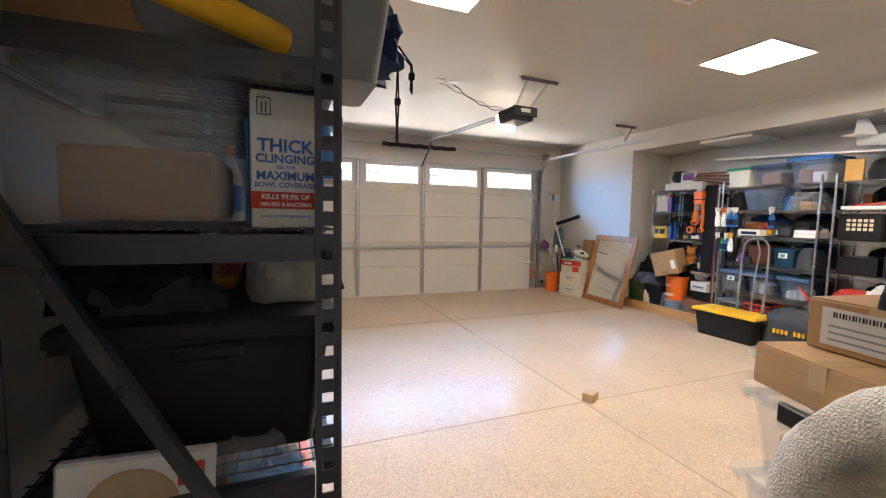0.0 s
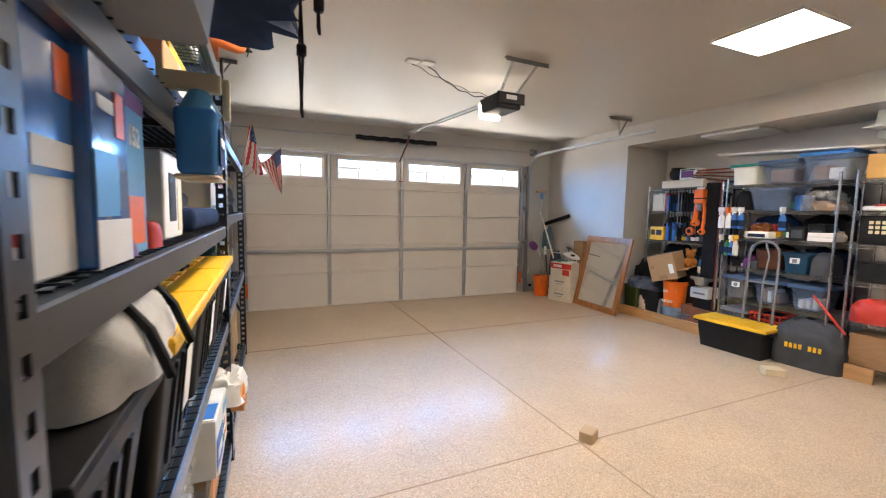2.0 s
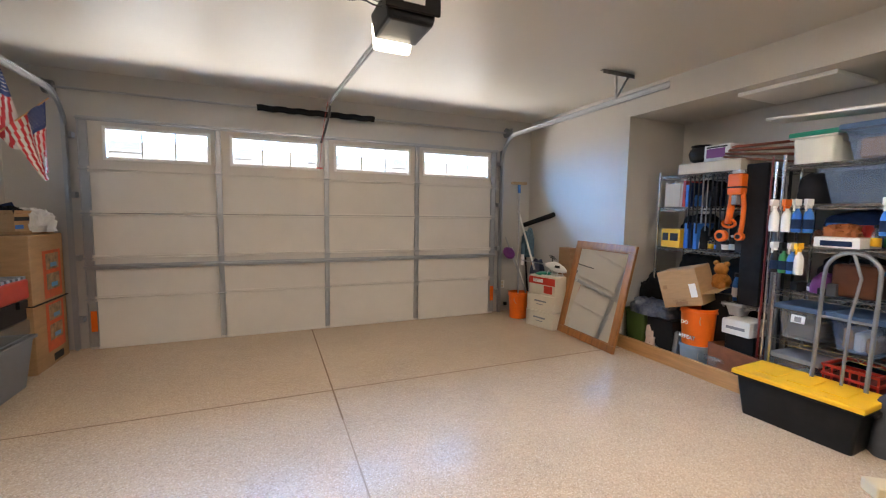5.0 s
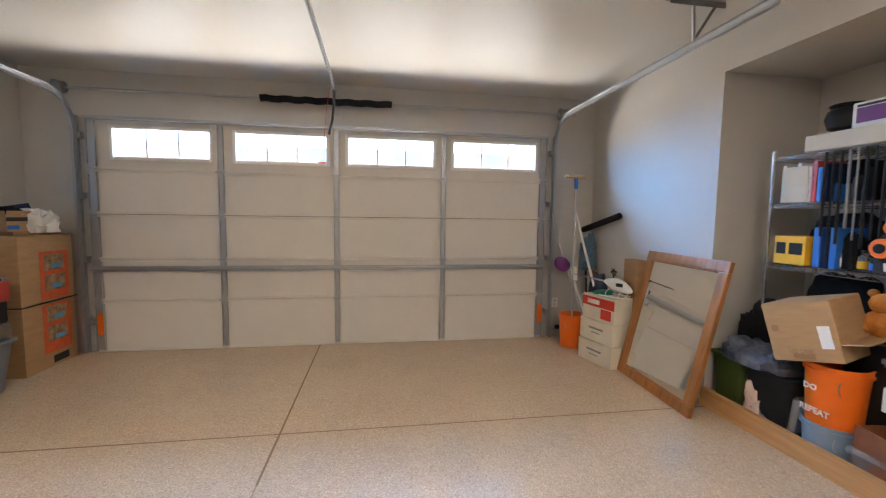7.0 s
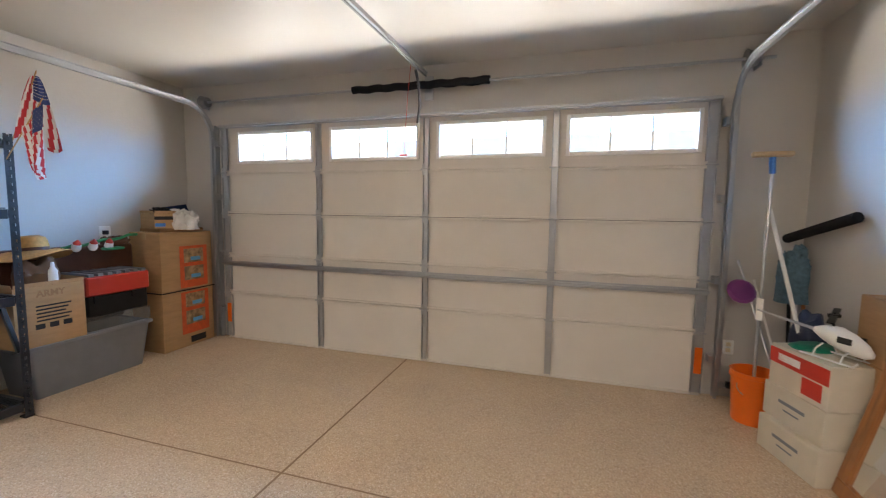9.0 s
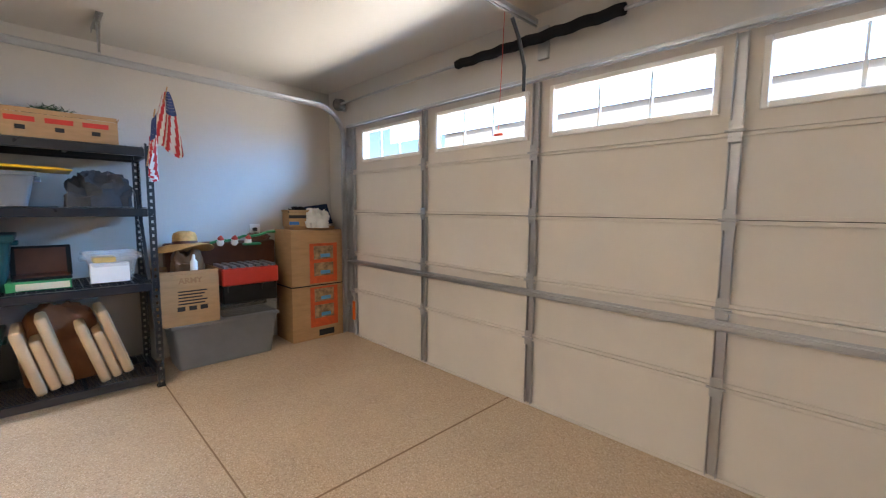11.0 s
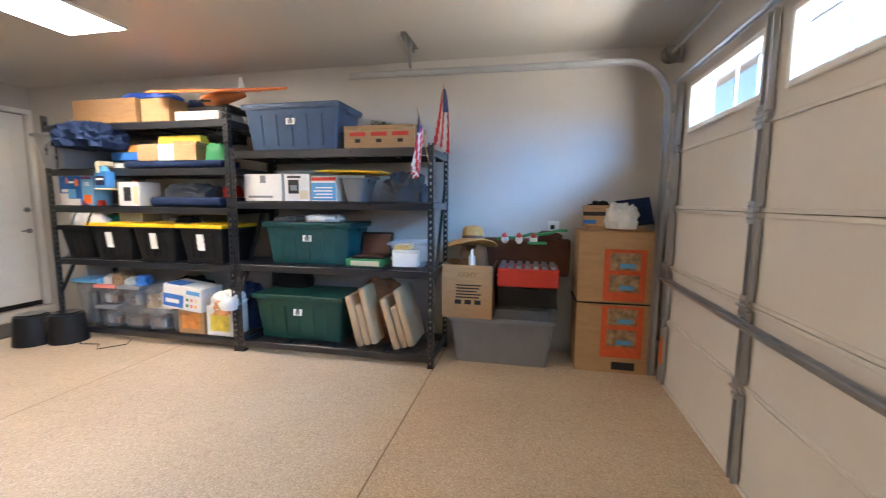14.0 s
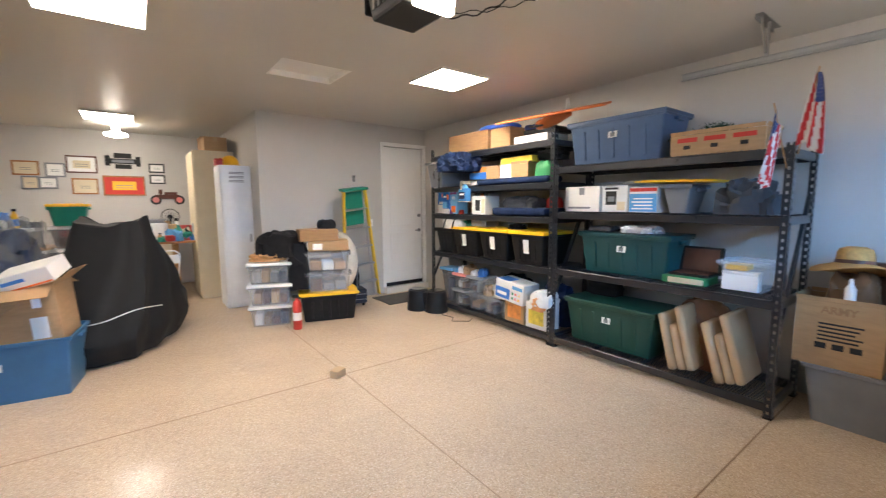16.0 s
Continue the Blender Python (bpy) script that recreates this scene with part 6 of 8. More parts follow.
for k in range(10):
    yy = 4.58 - 0.045 * k
    pole("thin metal strip or rod hanging on the rack side", (6.262, yy, random.uniform(1.2, 1.45)), (6.262, yy + 0.003, 1.91), random.choice([0.004, 0.006, 0.008]), random.choice([DARKSTEEL, BLACKPL, BLACKPL]), "rod", "rod")
for k in range(7):
    yy = 4.46 - 0.085 * k
    heap("hanging_glove", random.choice(["black work glove hanging on the rack", "dark tool pouch hanging on the rack"]), "tool", 6.38, yy, 1.605 if k % 2 else 1.40 - 0.22, -90, 0.09, 0.14, random.uniform(0.16, 0.25), random.choice([BLACKCLOTH, BLACKPL, GREYCLOTH]), 90 + k, 0.2, 10)
for k in range(9):
    r = random.uniform(0.025, 0.04)
    bottle("bottle", random.choice(["small clear bottle on the wire shelf", "dark small can on the wire shelf", "grey small jar on the wire shelf"]), 6.36, 4.52 - 0.065 * k, 1.175, r, random.uniform(0.12, 0.2), random.choice([CLEAR, BLACKPL, SMOKE, DARKSTEEL]), random.choice([BLACKPL, REDPL, WHITE]), 0.5, cat="bottle")
o = thing("leaf_blower", "bright orange and black cordless blower hanging upright", "power tool", 6.20, 4.11, 1.33, -90)
boxpart("top_body", (-0.045, 0.085, -0.045, 0.045, 0.37, 0.56), ORANGE, o, "orange motor body", bevel=0.022, seg=2)
bm = bmesh.new()
tube(bm, [(-0.01, 0, 0.40), (-0.018, 0, 0.30), (-0.03, 0, 0.20), (-0.035, 0, 0.11)], 0.030, 12)
part("nozzle", bm, ORANGE, o, "orange nozzle tube", smooth=True)
bm = bmesh.new()
tube(bm, [(-0.03 + 0.055 * math.cos(t), 0, 0.115 + 0.035 * math.sin(t)) for t in [2 * math.pi * q / 16 for q in range(17)]], 0.013, 8)
part("guard_ring", bm, ORANGE, o, "orange guard ring", smooth=True)
bm = bmesh.new()
tube(bm, [(0.07, 0, 0.40), (0.088, 0, 0.28), (0.085, 0, 0.12), (0.075, 0, 0.03)], 0.020, 10)
part("arm", bm, ORANGE, o, "orange side arm", smooth=True)
for u, w9, rad in ((-0.09, 0.0, 0.055), (0.07, 0.0, 0.038)):
    bm = bmesh.new()
    cyl(bm, (u, -0.025, w9), (u, 0.025, w9), rad, n=20)
    part("wheel", bm, ORANGE, o, "orange wheel", bevel=0.006)
    bm = bmesh.new()
    cyl(bm, (u, -0.031, w9), (u, -0.0255, w9), rad * 0.5, n=14)
    part("hub", bm, BLACKPL, o, "black wheel hub")
boxpart("battery", (0.0, 0.05, -0.05, 0.02, 0.28, 0.37), GREYPL, o, "grey battery", bevel=0.01)
boxpart("grip_band", (-0.05, 0.09, -0.048, 0.048, 0.43, 0.445), BLACKPL, o, "black grip band", bevel=0.003)
boxpart("trigger_guard", (-0.02, 0.06, -0.03, 0.03, 0.561, 0.59), WHITE, o, "white top cap", bevel=0.008)
bm = bmesh.new()
box(bm, 0, 0.05, -0.09, 0.09, 0.0, 1.25)
solid("padded_board", "tall black padded board standing in the rack", "board", bm, BLACKCLOTH, 6.24, 3.96, 0.72, bevel=0.008)
pole("long dark red pole standing beside the rack", (6.12, 3.78, 0.02), (6.16, 3.80, 2.0), 0.008, mat("dark red paint", (0.14, 0.012, 0.012), 0.5))
pole("silver pole standing beside the rack", (6.10, 3.735, 0.02), (6.12, 3.745, 1.95), 0.011, CHROME)
for k in range(4):
    pole("dark tool handle standing between racks", (6.22 + 0.05 * k, 3.76, 0.02), (6.25 + 0.05 * k, 3.79, 1.6 + 0.1 * k), 0.012, random.choice([BLACKPL, REDPL, DARKSTEEL]), "handle", "tool handle")
o = thing("teddy_bear", "small golden brown plush bear", "plush toy", 6.34, 4.26, 0.79)
bm = bmesh.new()
for c, r in (((0, 0, 0.10), 0.085), ((-0.01, 0, 0.215), 0.062), ((-0.01, 0.05, 0.27), 0.026), ((-0.01, -0.05, 0.27), 0.026), ((-0.07, 0.05, 0.06), 0.035), ((-0.07, -0.05, 0.06), 0.035), ((-0.05, 0.085, 0.13), 0.03), ((-0.05, -0.085, 0.13), 0.03)):
    bmesh.ops.create_icosphere(bm, subdivisions=2, radius=r, matrix=Matrix.Translation(c))
me_bear = finish(bm, "teddy_bear", mat("golden plush", (0.42, 0.16, 0.03), 0.95, 0, 0.2, 40, 0.9, 200), smooth=True)
ob = new("plush_body", me_bear)
ob.parent = o
carton("dark box standing under the plush bear", 6.40, 4.26, 0.285, -90, 0.26, 0.26, 0.49, BLACKPL, tape=False)
o = carton("closed brown carton tilted on an orange bucket", 6.14, 4.40, 0.655, -78, 0.36, 0.32, 0.35, CARD, rx=5, ry=-15, tape=False)
boxpart("side_flap", (0.1835, 0.31, -0.156, 0.154, 0.10, 0.105), CARD, o, "bent open side flap")
words("USE CARE", 0.028, CARDD, o, pose(-0.02, -0.1635, 0.06, 90, 0, 0))
patch(o, "white_label", PAPER, 0.09, 0.15, 0.08, 0.21, 0.32)
patch(o, "round_print", CARDD, -0.15, -0.11, 0.18, 0.22, 0.32)
patch(o, "print_bar", CARDD, -0.06, 0.05, 0.02, 0.05, 0.34)
o = bucket("orange plastic bucket with white lettering", 6.20, 4.36, 0.24, 0.155, 0.38, ORANGE)
words("REPEAT", 0.05, PAPER, o, pose(-0.150, 0.0, 0.10, 90, 0, -90))
words("DO", 0.05, PAPER, o, pose(-0.154, 0.03, 0.24, 90, 0, -90))
bucket("grey-blue plastic bucket under the orange one", 6.20, 4.36, 0.0, 0.150, 0.26, mat("blue grey plastic", (0.22, 0.30, 0.40), 0.45))
tote("small grey bin on the floor by the bucket", 6.16, 4.10, 0.0, -90, 0.2, 0.2, 0.22, SMOKE, SMOKE, sticker=False, lidon=False, ribs=0, cat="storage bin", inset=0.015)
heap("paper_bag", "crumpled white paper on the bucket rim", "paper", 6.05, 4.50, 0.62, 0, 0.16, 0.12, 0.05, PAPER, 101, 0.3, 12)
tote("dark green open tote with clothes heaped on it", 6.28, 5.02, 0.0, -90, 0.30, 0.44, 0.46, mat("olive green plastic", (0.045, 0.075, 0.015), 0.5), GREENPL, sticker=False, lidon=False, ribs=0, inset=0.02)
heap("patterned_blanket", "blue and white patterned blanket slumped over", "blanket", 6.26, 4.86, 0.44, -90, 0.55, 0.46, 0.17, mat("patterned navy wool", (0.02, 0.04, 0.12), 0.9, 0, 0.3, 9, 0.5, 200, other=(0.20, 0.23, 0.28)), 102, 0.2, 6)
heap("black_jacket", "black jacket heaped on the blanket", "jacket", 6.42, 4.90, 0.58, -90, 0.52, 0.44, 0.30, BLACKCLOTH, 103, 0.15, 5)
carton("black box on the floor under the blanket", 6.26, 4.70, 0.0, -90, 0.30, 0.34, 0.43, BLACKPL, tape=False)
o = thing("radio", "grey portable radio standing on the floor", "radio", 6.15, 4.64, 0.09, -85, -8)
boxpart("body", (-0.12, 0.12, -0.06, 0.06, 0, 0.24), GREYPL, o, bevel=0.02)
for k in range(5):
    boxpart("vent_bar", (-0.09, 0.09, -0.063, -0.0605, 0.04 + 0.03 * k, 0.05 + 0.03 * k), BLACKPL, o)
boxpart("foot", (-0.13, 0.13, -0.08, 0.08, -0.09, -0.001), BLACKPL, o)
heap("crumpled_paper", "crumpled pinkish white paper", "paper", 6.11, 4.80, 0.12, -90, 0.14, 0.08, 0.22, mat("pink paper", (0.65, 0.50, 0.45), 0.8), 104, 0.3, 9)
bm = bmesh.new()
box(bm, -0.16, 0.16, -0.10, 0.10, 0.0, 0.12)
solid("black_bin", "low black bin holding the crumpled paper", "bin", bm, BLACKPL, 6.17, 4.82, 0, -90, bevel=0.01)
tote("pale grey bowl shaped bin beside the bear", 6.34, 4.08, 0.60, -90, 0.2, 0.24, 0.12, mat("pale grey plastic", (0.36, 0.37, 0.38), 0.45), GREYPL, sticker=False, lidon=False, ribs=0, cat="basket", inset=0.03)
o = carton("small white carton with printed words", 6.30, 3.99, 0.45, -90, 0.24, 0.28, 0.13, CARDW, tape=False)
patch(o, "text_bar", GREYPL, -0.08, 0.08, 0.05, 0.075, 0.28)
carton("dark box supporting the white carton", 6.36, 3.99, 0.285, -90, 0.24, 0.26, 0.158, BLACKPL, tape=False)
o = thing("wooden_crate", "open reddish brown wooden crate on the floor", "crate", 6.22, 3.86, 0.0, -100)
for q in ((-0.30, 0.30, -0.17, -0.155), (-0.30, 0.30, 0.155, 0.17), (-0.30, -0.285, -0.154, 0.154), (0.285, 0.30, -0.154, 0.154)):
    boxpart("side", (*q, 0.0, 0.34), mat("crate wood", (0.20, 0.07, 0.03), 0.5, 0, 0.3, 6) if q[0] == -0.30 and q[2] == -0.17 else bpy.data.materials["crate wood"], o, bevel=0.002)
boxpart("bottom", (-0.284, 0.284, -0.154, 0.154, 0.0, 0.012), bpy.data.materials["crate wood"], o)

# middle rack, top to bottom
o = tote("white and green tackle box with latches", 6.28, 3.52, 1.915, -90, 0.31, 0.36, 0.24, mat("off white plastic", (0.66, 0.66, 0.58), 0.45), GREENLAD, sticker=False, ribs=0, inset=0.01, cat="tool box")
tote("clear blue lidded bin with folded pink cloth", 6.28, 3.16, 1.915, -90, 0.39, 0.42, 0.25, CLEARBLUE, BLUEPL, sticker=False, ribs=0, fill=1)
tote("large clear blue lidded bin on the rack top", 6.28, 2.74, 1.915, -90, 0.44, 0.44, 0.29, CLEARBLUE, BLUE, sticker=False, ribs=0, fill=2)
tote("clear blue bin on the second wire shelf", 6.28, 3.24, 1.615, -90, 0.44, 0.42, 0.25, CLEARBLUE, BLUEPL, sticker=False, ribs=0, lidon=False)
heap("black_bag", "black bag filling the shelf corner", "bag", 6.30, 3.54, 1.615, -90, 0.18, 0.36, 0.24, BLACKCLOTH, 110, 0.06)
heap("plastic_bag", "clear plastic wrapped bundle of fittings", "bundle", 6.28, 2.80, 1.615, -90, 0.36, 0.4, 0.20, PLASTICBAG, 111, 0.35, 10)
heap("brown_packet", "brown crumpled packet under the plastic wrap", "packet", 6.36, 2.80, 1.616, -90, 0.28, 0.3, 0.10, CARDD, 112, 0.2)
for k, (yy, c, cc, zz) in enumerate(((3.685, WHITE, WHITE, 0), (3.60, ORANGE, WHITE, 0), (3.535, BLUE, WHITE, 0), (3.46, BLUE, WHITE, 0), (3.04, BLUE, WHITE, 0))):
    bottle("spray_bottle", "trigger spray bottle hooked on the shelf edge", 6.025, yy, 1.395, 0.032, 0.25, c if k != 1 else WHITE, cc if k != 1 else ORANGE, 0.4, trigger=True, rz=-90, cat="spray bottle")
for k, (yy, c, cc) in enumerate(((3.66, BLACKPL, WHITE), (3.60, GREEN, BLACKPL), (3.545, BLUE, WHITE), (3.50, WHITE, YELLOWPL))):
    bottle("spray_bottle", "trigger spray bottle hooked on the lower edge", 6.03, yy, 1.075, 0.03, 0.24, c, cc, 0.4, trigger=True, rz=-90, cat="spray bottle")
o = carton("flat white box with dark blue panel", 6.20, 3.30, 1.295, -90, 0.26, 0.30, 0.07, CARDW, tape=False)
patch(o, "blue_print", NAVY, -0.09, 0.09, 0.012, 0.05, 0.30)
heap("hand_tool", "orange and dark hand tools on the white box", "tools", 6.24, 3.34, 1.370, -90, 0.24, 0.2, 0.09, mat("brown tool leather", (0.30, 0.10, 0.03), 0.6), 113, 0.4, 14)
for k in range(3):
    bottle("bottle", "dark small bottle standing on the wire shelf", 6.18 + 0.05 * (k % 2), 3.14 - 0.05 * k, 1.295, 0.027, 0.17, random.choice([BLACKPL, SMOKE]), BLACKPL, 0.5)
for k in range(2):
    o = thing("speaker", "small black speaker box on the wire shelf", "speaker", 6.24, 2.96 - 0.17 * k, 1.295, -90, group="small speakers")
    boxpart("cabinet", (-0.075, 0.075, -0.09, 0.09, 0, 0.14 + 0.04 * k), BLACKPL, o, bevel=0.006)
    boxpart("grille", (-0.05, 0.05, -0.0925, -0.0905, 0.02, 0.11), GREYCLOTH, o)
for k in range(3):
    bm = bmesh.new()
    box(bm, -0.12, 0.12, -0.09, 0.09, 0, 0.028)
    solid("book", "white paperback book in a flat stack", "book", bm, [PAPER, CARDW, PAPER][k], 6.18, 2.72, 1.295 + 0.029 * k, -88 + 3 * k, bevel=0.002, group="stacked paperbacks")
heap("purple_basket", "purple mesh pouch on the wire shelf", "pouch", 6.22, 3.42, 0.94, -90, 0.13, 0.2, 0.15, PURPLE, 115, 0.1)
o = thing("tool_bag", "brown vinyl tool bag with handle", "bag", 6.26, 3.22, 0.937, -90)
bm = bmesh.new()
box(bm, -0.13, 0.13, -0.12, 0.12, 0, 0.24)
part("body", bm, BROWN, o, bevel=0.035, seg=3, smooth=True)
bm = bmesh.new()
tube(bm, [(-0.07, -0.05, 0.22), (-0.05, -0.05, 0.29), (0.05, -0.05, 0.29), (0.07, -0.05, 0.22)], 0.008, 6)
part("handle", bm, BLACKPL, o)
tote("teal bin with a small white label", 6.26, 2.93, 0.937, -90, 0.27, 0.36, 0.22, mat("teal blue plastic", (0.006, 0.045, 0.095), 0.4), BLUE, sticker=True, lidon=False, ribs=0, inset=0.02)
heap("grey_pouch", "dark grey instrument case on the shelf", "case", 6.26, 2.72, 0.937, -90, 0.2, 0.34, 0.24, GREYCLOTH, 116, 0.04, 3)
for k, (yy, c, f) in enumerate(((3.50, SMOKE, 1), (3.16, CLEARBLUE, 3), (2.80, CLEARBLUE, 3))):
    tote("clear lidded bin with paper and parts inside", 6.28, yy, 0.557, -90, 0.33, 0.42, 0.27, c, BLUEPL, sticker=(k == 0), ribs=0, fill=f, group="clear bins on the rack", cat="storage bin", inset=0.03)
tote("smoky grey lidded bin on the bottom shelf", 6.28, 3.50, 0.127, -90, 0.33, 0.42, 0.30, SMOKE, GREYPL, sticker=False, ribs=0, fill=1, cat="storage bin", inset=0.02)
o = thing("milk_crate", "dark red plastic milk crate", "crate", 6.28, 3.18, 0.127, -90)
bm = bmesh.new()
for k in range(5):
    for z in (0.0, 0.10, 0.20, 0.27):
        pass
for z in (0.0, 0.075, 0.15, 0.225, 0.29):
    for q in ((-0.16, 0.16, -0.17, -0.155), (-0.16, 0.16, 0.155, 0.17), (-0.16, -0.145, -0.154, 0.154), (0.145, 0.16, -0.154, 0.154)):
        box(bm, *q, z, z + 0.02)
for k in range(7):
    u = -0.15 + 0.05 * k
    box(bm, u - 0.006, u + 0.006, -0.1545, -0.150, 0.0, 0.31)
part("lattice", bm, REDPL, o)
bm = bmesh.new()
box(bm, -0.14, 0.14, -0.145, 0.145, 0.0, 0.22)
part("lining", bm, mat("dark red lining", (0.12, 0.02, 0.02), 0.6), o)
heap("bagged_goods", "clear plastic bag of brown parts", "plastic bag", 6.16, 2.84, 0.13, -90, 0.30, 0.3, 0.28, PLASTICBAG, 117, 0.2, 7)
heap("navy_cloth", "dark blue bundle on the bottom wire shelf", "bundle", 6.36, 2.82, 0.13, -90, 0.38, 0.28, 0.22, NAVY, 118, 0.1)

rr = random.Random(11)
darks = [(BLACKPL, "black"), (GREYCLOTH, "dark grey"), (DARKSTEEL, "grey metal"), (BROWN, "dark brown"), (NAVY, "navy"), (BLACKCLOTH, "black"), (REDPL, "red"), (CREAM, "cream"), (BLUE, "blue")]


def shelf_row(x, y0, y1, z, hmax, n):
    for k in range(n):
        m2, cn = rr.choice(darks)
        yy = y0 + (y1 - y0) * (k + 0.5) / n + rr.uniform(-0.01, 0.01)
        w, d, h = (y1 - y0) / n * rr.uniform(0.6, 0.95), rr.uniform(0.08, 0.16), hmax * rr.uniform(0.35, 1)
        q = rr.random()
        xx = x + rr.uniform(0, 0.06)
        if q < 0.45:
            carton("small %s box on the wire shelf" % cn, xx, yy, z, -90 + rr.uniform(-12, 12), w, d, h, m2, tape=False)
        elif q < 0.75:
            bottle("can", "small %s can or jar on the wire shelf" % cn, xx, yy, z, w * 0.45, h, m2, rr.choice([BLACKPL, STEEL, WHITE]), 0.5, cat="can")
        else:
            heap("pouch", "small %s soft pouch on the wire shelf" % cn, "pouch", xx, yy, z, 0, d, w, h * 0.8, m2, 300 + k, 0.2, 10)


shelf_row(6.40, 2.64, 3.60, RB[3] + 0.006, 0.20, 11)
shelf_row(6.42, 2.64, 3.20, RB[4] + 0.006, 0.22, 6)
shelf_row(6.14, 3.30, 3.58, RB[2] + 0.006, 0.12, 4)
shelf_row(6.42, 2.66, 3.62, RB[2] + 0.006, 0.26, 9)
shelf_row(6.34, 3.98, 4.55, 0.728, 0.26, 6)
shelf_row(6.38, 4.0, 4.62, 1.608, 0.24, 8)
shelf_row(6.42, 1.42, 2.42, RB[4] + 0.04, 0.16, 8)
shelf_row(6.14, 1.42, 1.85, RB[3] + 0.006, 0.2, 4)

# third rack
o = carton("tan folded carton standing on the rack top", 6.22, 2.40, 1.915, -70, 0.14, 0.2, 0.22, mat("yellow tan card", (0.60, 0.36, 0.12), 0.8), tape=False)
heap("black_bag", "black camera bag with rounded top", "bag", 6.30, 2.08, 1.915, -90, 0.44, 0.40, 0.24, BLACKPL, 120, 0.08, 4)
heap("black_bag", "dark soft bag on the rack top", "bag", 6.30, 1.62, 1.915, -90, 0.44, 0.40, 0.22, GREYCLOTH, 121, 0.1, 4)
bm = bmesh.new()
box(bm, -0.5, 0.5, -0.2, 0.2, 0, 0.035)
solid("white_board", "white board lying on the wire shelf", "board", bm, WHITE, 6.26, 1.92, 1.615, -90, bevel=0.005)
for k in range(6):
    pole("metal rod or tool lying on the white board", (6.10 + 0.04 * k, 2.35 - 0.1 * k, 1.66), (6.2 + 0.03 * k, 2.05 - 0.1 * k, 1.68 + 0.02 * k), 0.010, random.choice([STEEL, REDPL, DARKSTEEL]), "tool", "tool")
o = thing("milk_crate", "black plastic milk crate with a pale mesh panel", "crate", 6.26, 2.27, 1.295, -90)
bm = bmesh.new()
box(bm, -0.17, 0.17, -0.17, 0.17, 0, 0.27)
part("body", bm, BLACKPL, o, bevel=0.008)
bm = bmesh.new()
for k in range(5):
    for j in range(3):
        box(bm, -0.10 + 0.045 * k, -0.07 + 0.045 * k, -0.1725, -0.1705, 0.10 + 0.045 * j, 0.13 + 0.045 * j)
part("mesh_panel", bm, CREAM, o, "pale woven mesh panel")
o = thing("picture_panel", "white framed panel standing on the shelf", "panel", 6.16, 1.94, 1.295, -90, -6)
boxpart("frame", (-0.14, 0.14, -0.012, 0.0, 0, 0.28), INK, o)
boxpart("sheet", (-0.115, 0.115, -0.0145, -0.0125, 0.025, 0.255), PAPER, o)
carton("dark equipment box on the shelf", 6.28, 1.62, 1.295, -90, 0.28, 0.34, 0.24, BLACKPL, tape=False)
for k in range(3):
    carton("dark grey electronics box on the wire shelf", 6.28, 2.26 - 0.36 * k, 0.937, -90, 0.32, 0.36, 0.18 + 0.05 * (k % 2), random.choice([BLACKPL, GREYCLOTH]), tape=False, group="dark electronics boxes")
heap("red_bag", "red folded jacket on the lower wire shelf", "jacket", 6.20, 2.24, 0.557, -90, 0.44, 0.36, 0.22, REDPL, 122, 0.12, 5)
heap("white_bag", "white plastic bag bundle", "plastic bag", 6.10, 1.95, 0.557, -90, 0.44, 0.30, 0.30, WHITECLOTH, 123, 0.25, 7)
for k in range(3):
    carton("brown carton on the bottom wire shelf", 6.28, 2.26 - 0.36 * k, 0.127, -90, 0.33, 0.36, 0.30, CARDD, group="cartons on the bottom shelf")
model_plane("large white model glider lying across the racks", 6.46, 1.90, 2.36, 180, 1.35, WHITE, WHITE, 2)
bm = bmesh.new()
box(bm, -0.95, 0.95, -0.12, 0.12, 0, 0.022)
solid("glider_wing", "long white glider wing resting on the bins", "glider wing", bm, WHITE, 6.24, 2.90, 2.235, -88, 0, 3.2, bevel=0.006)
# Dark heaps added to darken the rack backs behind the visible things.
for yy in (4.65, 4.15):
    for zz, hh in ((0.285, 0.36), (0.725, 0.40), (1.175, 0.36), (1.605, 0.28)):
        heap("dark_heap", "dark filler added to darken the back of the wire shelf", "bundle", 6.60, yy, zz, -90, 0.5, 0.2, hh, BLACKCLOTH, int(yy * 10 + zz * 10), 0.08, 5)
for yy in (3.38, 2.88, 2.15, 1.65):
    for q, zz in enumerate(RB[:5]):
        heap("dark_heap", "dark filler added to darken the back of the wire shelf", "bundle", 6.62, yy, zz + 0.004, -90, 0.52, 0.22, 0.28, BLACKCLOTH if (q + int(yy * 10)) % 3 else NAVY, int(yy * 10 + zz * 10), 0.08, 5)

# hand truck
o = thing("hand_truck", "tall grey steel hand truck with looped handle", "hand truck", 5.98, 3.19, 0.0, -90, -3)
bm = bmesh.new()
w = 0.15
tube(bm, [(-w, 0, 0.05), (-w, 0, 1.05)] + [(-w * math.cos(a), 0, 1.12 + 0.15 * math.sin(a)) for a in [math.pi * k / 12 for k in range(1, 12)]] + [(w, 0, 1.05), (w, 0, 0.05)], 0.013, 10)
part("frame_loop", bm, TRUCKGREY, o, smooth=True)
bm = bmesh.new()
tube(bm, [(0.02, 0, 0.10), (0.02, 0, 0.82), (0.045, -0.015, 0.98), (0.06, -0.02, 1.10), (0.0, 0, 1.26)], 0.010, 8)
part("centre_bar", bm, TRUCKGREY, o, smooth=True)
